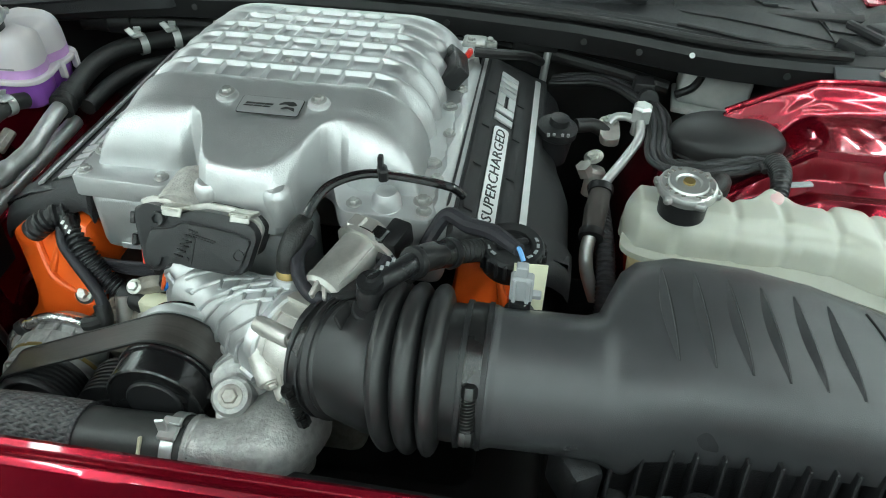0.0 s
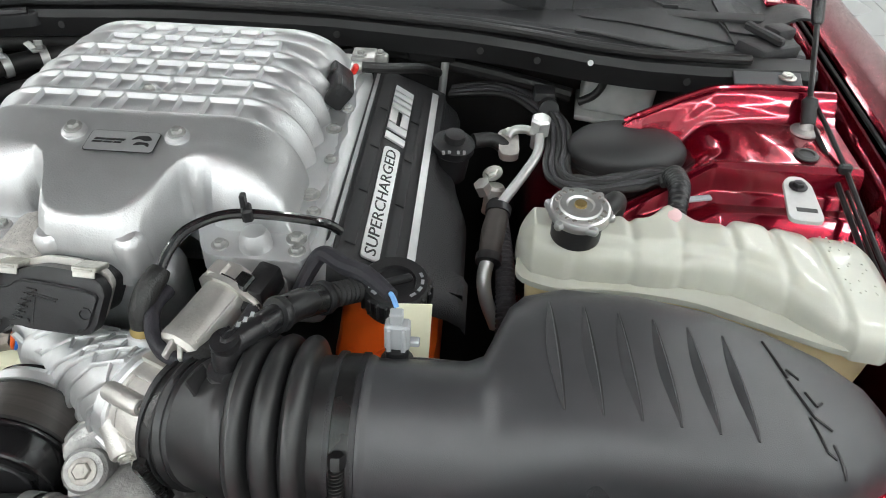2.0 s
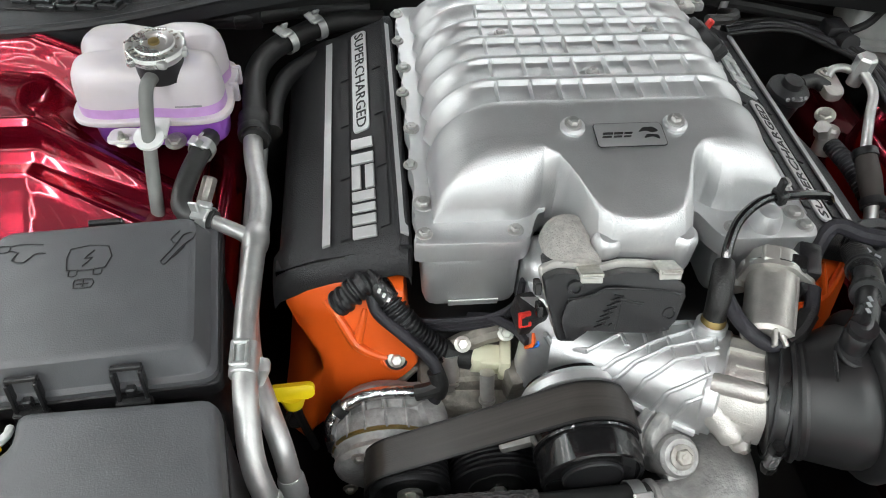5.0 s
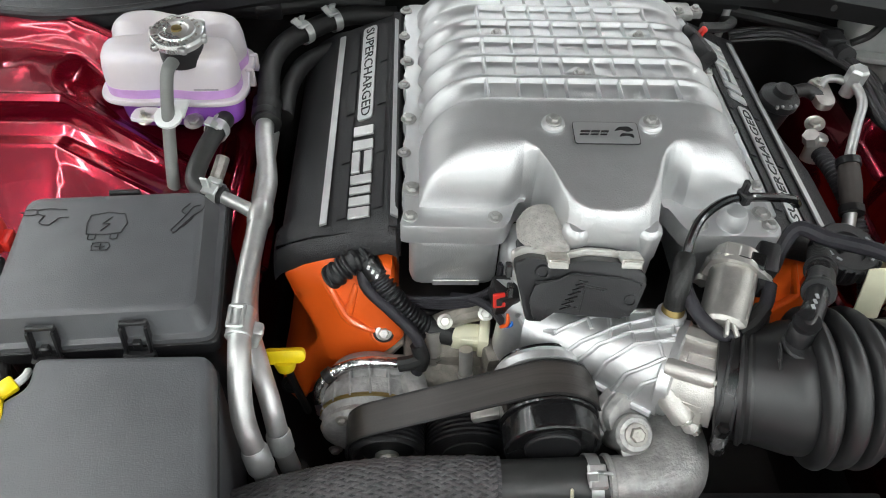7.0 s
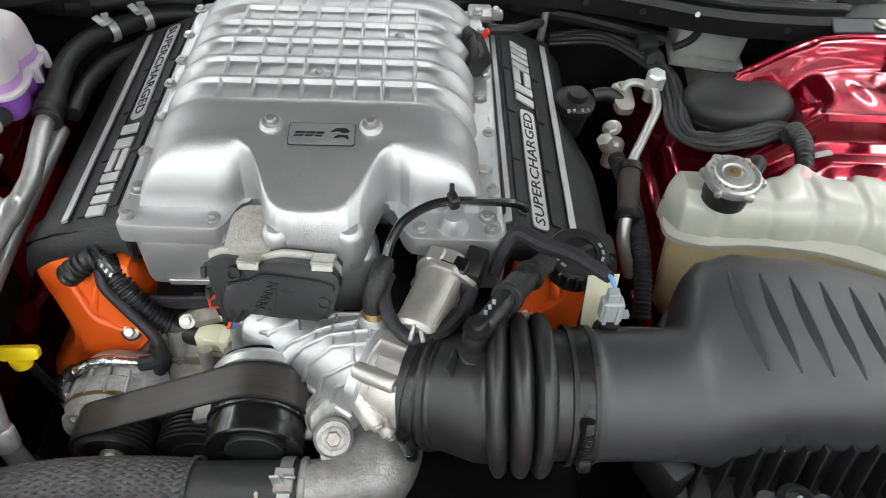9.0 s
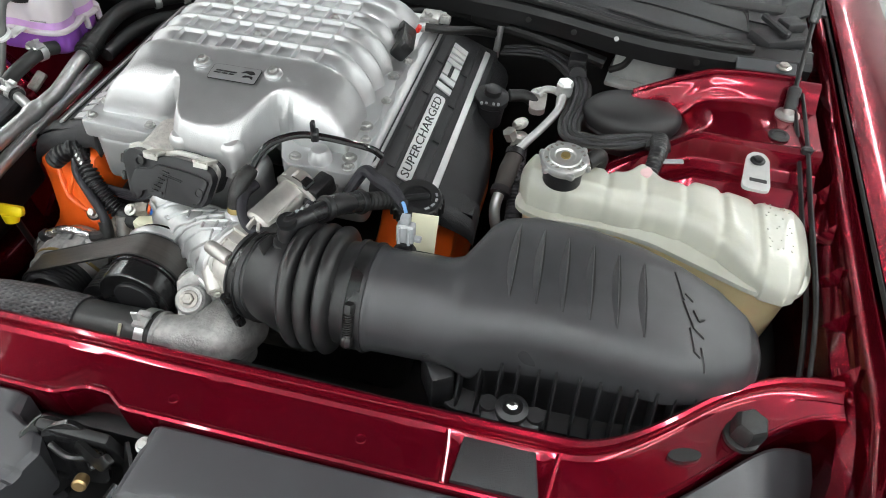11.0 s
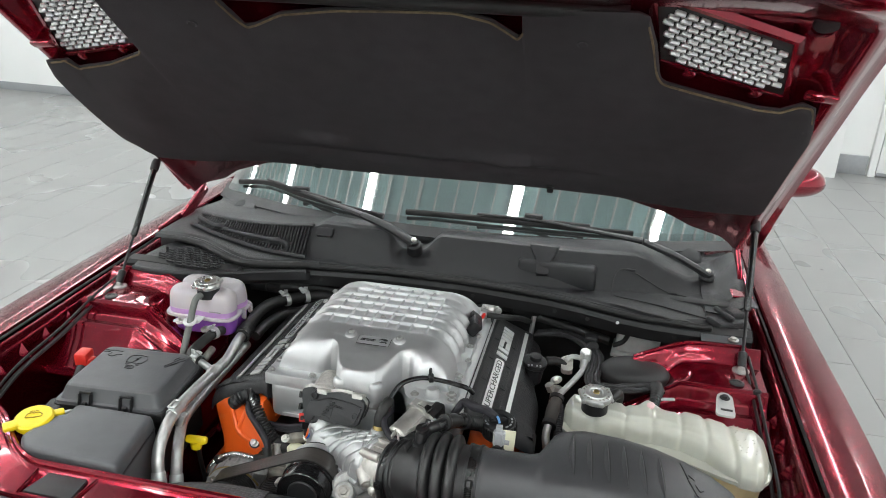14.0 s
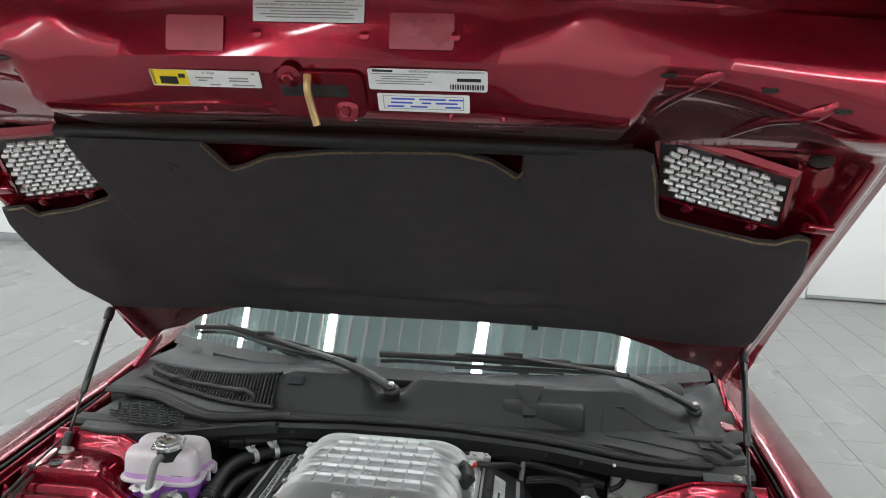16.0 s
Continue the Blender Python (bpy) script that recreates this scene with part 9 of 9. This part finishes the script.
# upper shell: cells that bulge between moulded grooves
GROOVES = (0.452, 0.510, 0.562, 0.615, 0.662, 0.708)
FRONT = ([0.392, 0.405, 0.44, 0.493, 0.536, 0.581, 0.626, 0.662, 0.692, 0.716, 0.744, 0.765, 0.777], [1.000, 0.990, 0.981, 0.980, 0.977, 0.979, 0.968, 0.946, 0.921, 0.902, 0.898, 0.912, 0.935])
def groove(x):
    return max(math.exp(-((x - g) / 0.0055) ** 2) for g in GROOVES)
def tank_pt(x, v):
    g = groove(x)
    end = min(1, max(0.0, (x - 0.392) / 0.016)) ** 0.5 * min(1, max(0.0, (0.777 - x) / 0.020)) ** 0.5
    yf = float(np.interp(x, *FRONT)) + 0.0024 * g
    yb = 1.052 + 0.010 * sstep(0.60, 0.63, x) - 0.006 * g + 0.018 * math.exp(-((x - 0.556) / 0.018) ** 2) - 0.03 * (1 - end)
    yf += 0.03 * (1 - end) * (1 if x < 0.5 else 1.6)
    w = abs(2 * v - 1)
    prof = (1 - w ** 5) ** 0.42
    h = 0.049 - 0.018 * sstep(0.62, 0.77, x) + 0.006 * sstep(0.55, 0.42, x)
    cell = 1 - g
    step_ = 0.010 * (1 - sstep(0.18, 0.30, v)) * sstep(0.70, 0.55, x)
    z = 0.857 + (h - step_) * prof * (0.35 + 0.65 * end) - 0.0022 * g * prof + 0.0015 * cell * math.sin(math.pi * v) + 0.010 * math.exp(-((x - 0.556) / 0.016) ** 2 - ((v - 0.86) / 0.14) ** 2)
    return (x, yf + (yb - yf) * v, z)
vs_ = (0.5 - 0.5 * np.cos(np.linspace(0, math.pi, 46))).tolist()
part("upper", grid(np.linspace(0.392, 0.777, 190), vs_, tank_pt, 0.850), WHITEPLASTIC, wt, "milky ribbed upper shell", 50)
# a pink stain on the shell, modelled as a low bump
part("pink_stain", lathe([(0.014, -0.006), (0.010, 0.002), (0.004, 0.0045)], (0.557, 1.046, 0.907), (0, -0.1, 1), 24), mat("pink_plastic", (0.66, 0.45, 0.45), 0.4, sss=0.3), wt, "soft pink stain on the tank, built as a low bump")
part("droplet", join(*[lathe([(0.0016, 0), (0.001, 0.0010)], (0.735 + 0.016 * math.sin(k * 2.4), 1.0 + 0.045 * math.sin(k * 1.7), tank_pt(0.735 + 0.016 * math.sin(k * 2.4), 0.6 + 0.27 * math.sin(k * 1.7))[2]), (0, 0, 1), 6) for k in range(26)]), WHITEPLASTIC, wt)
pressure_cap(wt, (0.449, 0.999, 0.942), (0, -0.06, 1), BLACK, 0.95)
part("bracket", prism(round_outline([(-0.019, -0.050), (0.019, -0.050), (0.015, 0.018), (0.0, 0.028), (-0.015, 0.018)], 0.010), -0.002, 0.003, 0.001, 1, pose(0.706, 1.098, 0.910, 6, 0, -4)), mat("pale_grey_bracket", (0.42, 0.42, 0.41), 0.45, 0.2), wt, "pale grey mounting ear")
part("ear_slot", rbox((0.706, 1.066, 0.9085), (0.024, 0.008, 0.003), 0.001, 1, (6, 0, -4)), INKSHADE, wt)
part("bolt", bolt((0.706, 1.104, 0.914), 0.0068), BLACK, wt)
part("neck_hose", tube([(0.478, 1.02, 0.925), (0.490, 1.035, 0.928), (0.495, 1.045, 0.915), (0.492, 1.05, 0.89)], 0.011, 12), RUBBER, wt)
# strut tower cap and cables round it
dm = thing("strut_cap", "satin black oval domed strut tower cap", "cap", (0.535, 1.22, 0.83))
def oval(prof, n=56):
    return loft([[(0.535 + 0.0765 * k * math.cos(a), 1.220 + 0.056 * k * math.sin(a) - 0.10 * h, 0.873 + h) for a in np.linspace(0, 2 * math.pi, n, endpoint=False)] for k, h in prof])
part("dome", oval([(0.97, -0.04), (0.985, -0.010), (1.0, 0.000), (0.995, 0.006), (0.965, 0.0125), (0.90, 0.0185), (0.78, 0.0240), (0.60, 0.0282), (0.38, 0.0305), (0.15, 0.0315), (0.03, 0.0317)]), DOMEBLACK, dm)
part("rim", oval([(0.99, -0.014), (1.022, -0.012), (1.026, -0.008), (1.0, -0.005)]), BLACK, dm)
bhs = thing("harness", "flat bundle of black ribbed cables sweeping round the strut cap", "wiring", (0.46, 1.2, 0.84))
RUN = smooth_path([(0.300, 1.405, 0.850), (0.367, 1.392, 0.866), (0.420, 1.350, 0.870), (0.448, 1.290, 0.874), (0.449, 1.225, 0.877), (0.443, 1.175, 0.878), (0.452, 1.140, 0.880), (0.485, 1.127, 0.886), (0.520, 1.131, 0.890), (0.553, 1.143, 0.892), (0.573, 1.137, 0.897), (0.574, 1.112, 0.902)], 6)
for k in range(5):
    line = []
    for i, q in enumerate(RUN):
        d = Vector(RUN[min(i + 1, len(RUN) - 1)]) - Vector(RUN[max(i - 1, 0)])
        side = Vector((d.y, -d.x, 0)).normalized()
        line.append(Vector(q) + side * (k - 2) * 0.0068 + Vector((0, 0, -0.0012 * abs(k - 2) + 0.0014 * math.sin(i * 0.7 + k * 1.9))))
    part("cable", tube(line, 0.0040, 9, 1), BRAID if k % 2 else RUBBER, bhs)
part("tail", tube([(0.574, 1.130, 0.901), (0.575, 1.105, 0.905), (0.570, 1.078, 0.905), (0.564, 1.05, 0.892)], [0.0135, 0.0125, 0.0105, 0.0095], 14, 6, ridges=(0.006, 0.0015)), SATINBLACK, bhs)
part("clip", rbox((0.594, 1.085, 0.903), (0.03, 0.008, 0.004), 0.001, 1, (0, 0, 15)), GREYPLASTIC, bhs)
# refrigerant line
rl = thing("refrigerant_line", "bent aluminium refrigerant line with a hexagon cap and foam sleeve", "pipe", (0.39, 1.15, 0.75))
part("pipe", tube([(0.424, 1.245, 0.880), (0.421, 1.205, 0.875), (0.405, 1.172, 0.865), (0.384, 1.132, 0.858), (0.368, 1.100, 0.852)], 0.0065, 12), TUBE, rl)
part("sleeve", tube([(0.374, 1.112, 0.853), (0.368, 1.078, 0.842), (0.364, 1.044, 0.826)], [0.0125, 0.0145, 0.0125], 16), mat("foam_sleeve", (0.05, 0.042, 0.038), 0.7, bump=0.5), rl)
for q in ((0.373, 1.108, 0.852), (0.364, 1.046, 0.827)):
    part("ring", lathe([(0.0155, -0.005), (0.0155, 0.005)], q, (0.1, 0.9, 0.35), 16), BLACK, rl)
part("pipe", tube([(0.363, 1.046, 0.826), (0.360, 1.030, 0.812), (0.364, 1.018, 0.790), (0.378, 1.010, 0.755)], 0.0085, 12), TUBE, rl)
part("service_cap", join(lathe([(0.014, 0.010), (0.014, 0.030), (0.011, 0.034), (0.004, 0.0345)], (0.424, 1.250, 0.868), (0.02, -0.05, 1), 6), lathe([(0.010, -0.012), (0.010, 0.012)], (0.424, 1.250, 0.868), (0.02, -0.05, 1), 16)), GALV, rl)
part("link", tube([(0.424, 1.252, 0.872), (0.408, 1.262, 0.874), (0.392, 1.262, 0.872), (0.384, 1.255, 0.865)], 0.006, 12), TUBE, rl)
part("flange", prism(round_outline([(-0.013, -0.026), (0.013, -0.026), (0.014, 0.026), (-0.014, 0.026)], 0.012), 0, 0.012, 0.002, 2, pose(0.385, 1.248, 0.852, 10, 0, 4)), CAST, rl)
part("bolt", bolt((0.386, 1.262, 0.867), 0.007), ZINC, rl)
part("bolt", bolt((0.366, 1.20, 0.842), 0.009, (-0.3, -0.2, 0.9)), ZINC, rl)
part("fitting", join(lathe([(0.013, -0.03), (0.013, 0.006), (0.010, 0.010)], (0.370, 1.182, 0.826), (0.1, 0.2, 1), 18), lathe([(0.011, 0.0), (0.011, 0.016)], (0.358, 1.178, 0.828), (-0.4, -0.1, 0.9), 6)), CAST, rl)
ah = thing("ribbed_hose", "black braided hose beside the engine cover", "hose", (0.37, 1.1, 0.72))
part("hose", tube([(0.372, 1.175, 0.815), (0.378, 1.12, 0.815), (0.385, 1.06, 0.80), (0.388, 1.00, 0.775), (0.385, 0.95, 0.74)], 0.0115, 14, ridges=(0.006, 0.0015)), BRAID, ah)
# cover-side canister
cn = thing("breather_canister", "black round breather canister with a toothed rim", "canister", (0.308, 1.225, 0.82))
part("can", lathe([(0.022, -0.06), (0.024, -0.02), (0.0275, -0.016), (0.0275, -0.006), (0.024, -0.004), (0.014, -0.001), (0.013, 0.008), (0.008, 0.010)], (0.314, 1.222, 0.878), (0.1, -0.1, 1), 30), BLACK, cn)
for k in range(4):
    part("mark", rbox((0.301 + 0.0075 * k + (0.004 if k > 1 else 0), 1.198 + 0.001 * k, 0.871), (0.004, 0.004, 0.005), 0.0008, 1), GREYINK, cn)
part("pipe", tube([(0.338, 1.24, 0.865), (0.365, 1.25, 0.862), (0.39, 1.24, 0.85)], 0.010, 12), RUBBER, cn)
# brake fluid reservoir under the cowl
br2 = thing("brake_reservoir", "translucent white brake fluid reservoir under the cowl", "reservoir", (0.545, 1.43, 0.80))
part("tank", rbox((0.550, 1.425, 0.858), (0.105, 0.075, 0.055), 0.008, 3, (0, 4, -6)), GREYNYLON, br2)
part("ledge", rbox((0.548, 1.412, 0.828), (0.118, 0.085, 0.010), 0.003, 2, (0, 4, -6)), GREYNYLON, br2)
part("cable", tube([(0.515, 1.37, 0.91), (0.522, 1.385, 0.89), (0.512, 1.388, 0.865), (0.49, 1.39, 0.85)], 0.006, 10), RUBBER, br2)
part("cylinder", lathe([(0.022, 0), (0.024, 0.06), (0.018, 0.09)], (0.55, 1.42, 0.80), (0, -1, -0.1), 20), CAST, br2)
rb = thing("rear_loom", "dark wiring and pipes along the firewall", "wiring", (0.3, 1.43, 0.80))
part("loom", tube([(0.12, 1.44, 0.88), (0.20, 1.435, 0.895), (0.27, 1.43, 0.885), (0.34, 1.435, 0.87), (0.42, 1.42, 0.86), (0.48, 1.41, 0.85)], 0.011, 10), RUBBER, rb)
part("pipe", tube([(0.285, 1.41, 0.83), (0.29, 1.42, 0.89), (0.295, 1.43, 0.93)], 0.006, 10), TUBE, rb)
part("bracket", rbox((0.27, 1.425, 0.905), (0.07, 0.03, 0.03), 0.005, 2), DEEP, rb)
part("plug", join(rbox((0.435, 1.355, 0.875), (0.03, 0.03, 0.025), 0.004, 2), lathe([(0.014, 0), (0.014, 0.02)], (0.44, 1.33, 0.872), (0, -1, 0.3), 16)), BLACK, rb)
# lower front clutter under the intake hose
fl2 = thing("fan_shroud", "black fan shroud behind the radiator", "fan shroud", (0.2, 0.66, 0.55))
part("frame", join(rbox((0.2, 0.648, 0.77), (0.55, 0.05, 0.03), 0.006, 2), lathe([(0.17, 0), (0.17, 0.03), (0.155, 0.03), (0.155, 0.0)], (0.2, 0.66, 0.60), (0, 1, 0), 40, cap=False)), BLACK, fl2)
part("motor", lathe([(0.05, 0), (0.05, 0.03), (0.03, 0.04)], (0.2, 0.665, 0.62), (0, 1, 0), 24), DEEP, fl2)
part("motor_arm", rbox((0.12, 0.68, 0.74), (0.05, 0.03, 0.06), 0.008, 2), CAST, fl2)
part("top_bar", rbox((0.16, 0.685, 0.765), (0.24, 0.03, 0.02), 0.004, 2, (0, 2, 0)), BLACK, fl2)

# ---- floor tiles: laid lengthwise, half-bonded ----
tile_mesh = rbox((0, 0, 0), (0.2975, 0.5975, 0.008), 0.0012, 1)
ft = piece("tile", tile_mesh, TILE, floor)
base = Matrix.Translation(-floor.location)
near, rest = [], []
for i in range(-25, 22):
    for j in range(-11, 13):
        x, y = 0.05 + 0.30 * i, 0.15 + 0.60 * j + (0.30 if i % 2 else 0)
        (near if (1.0 < abs(x) < 3.4 and 1.6 < y < 6.6) else rest).append((x, y))
near.sort(key=lambda p: (p[0] - 0.3) ** 2 + (p[1] - 2.5) ** 2)
rest += near[290:]
for k, (x, y) in enumerate(near[:290]):
    m = base @ pose(x, y, 0.0)
    if k == 0:
        ft.matrix_basis = m
    else:
        share(ft, m)
verts, faces = [], []
for x, y in rest:
    n = len(verts)
    for dz in (-0.004, 0.004):
        verts += [(x - 0.14875, y - 0.29875, dz), (x + 0.14875, y - 0.29875, dz), (x + 0.14875, y + 0.29875, dz), (x - 0.14875, y + 0.29875, dz)]
    faces += [(n + 4, n + 5, n + 6, n + 7), (n, n + 1, n + 5, n + 4), (n + 1, n + 2, n + 6, n + 5), (n + 2, n + 3, n + 7, n + 6), (n + 3, n, n + 4, n + 7)]
me = bpy.data.meshes.new("tile_field")
me.from_pydata(verts, [], faces)
me.materials.append(TILE)
tf = new("tile_field", me)
tf.parent = floor
tf.matrix_basis = base
tagged(tf, kind="stuff")
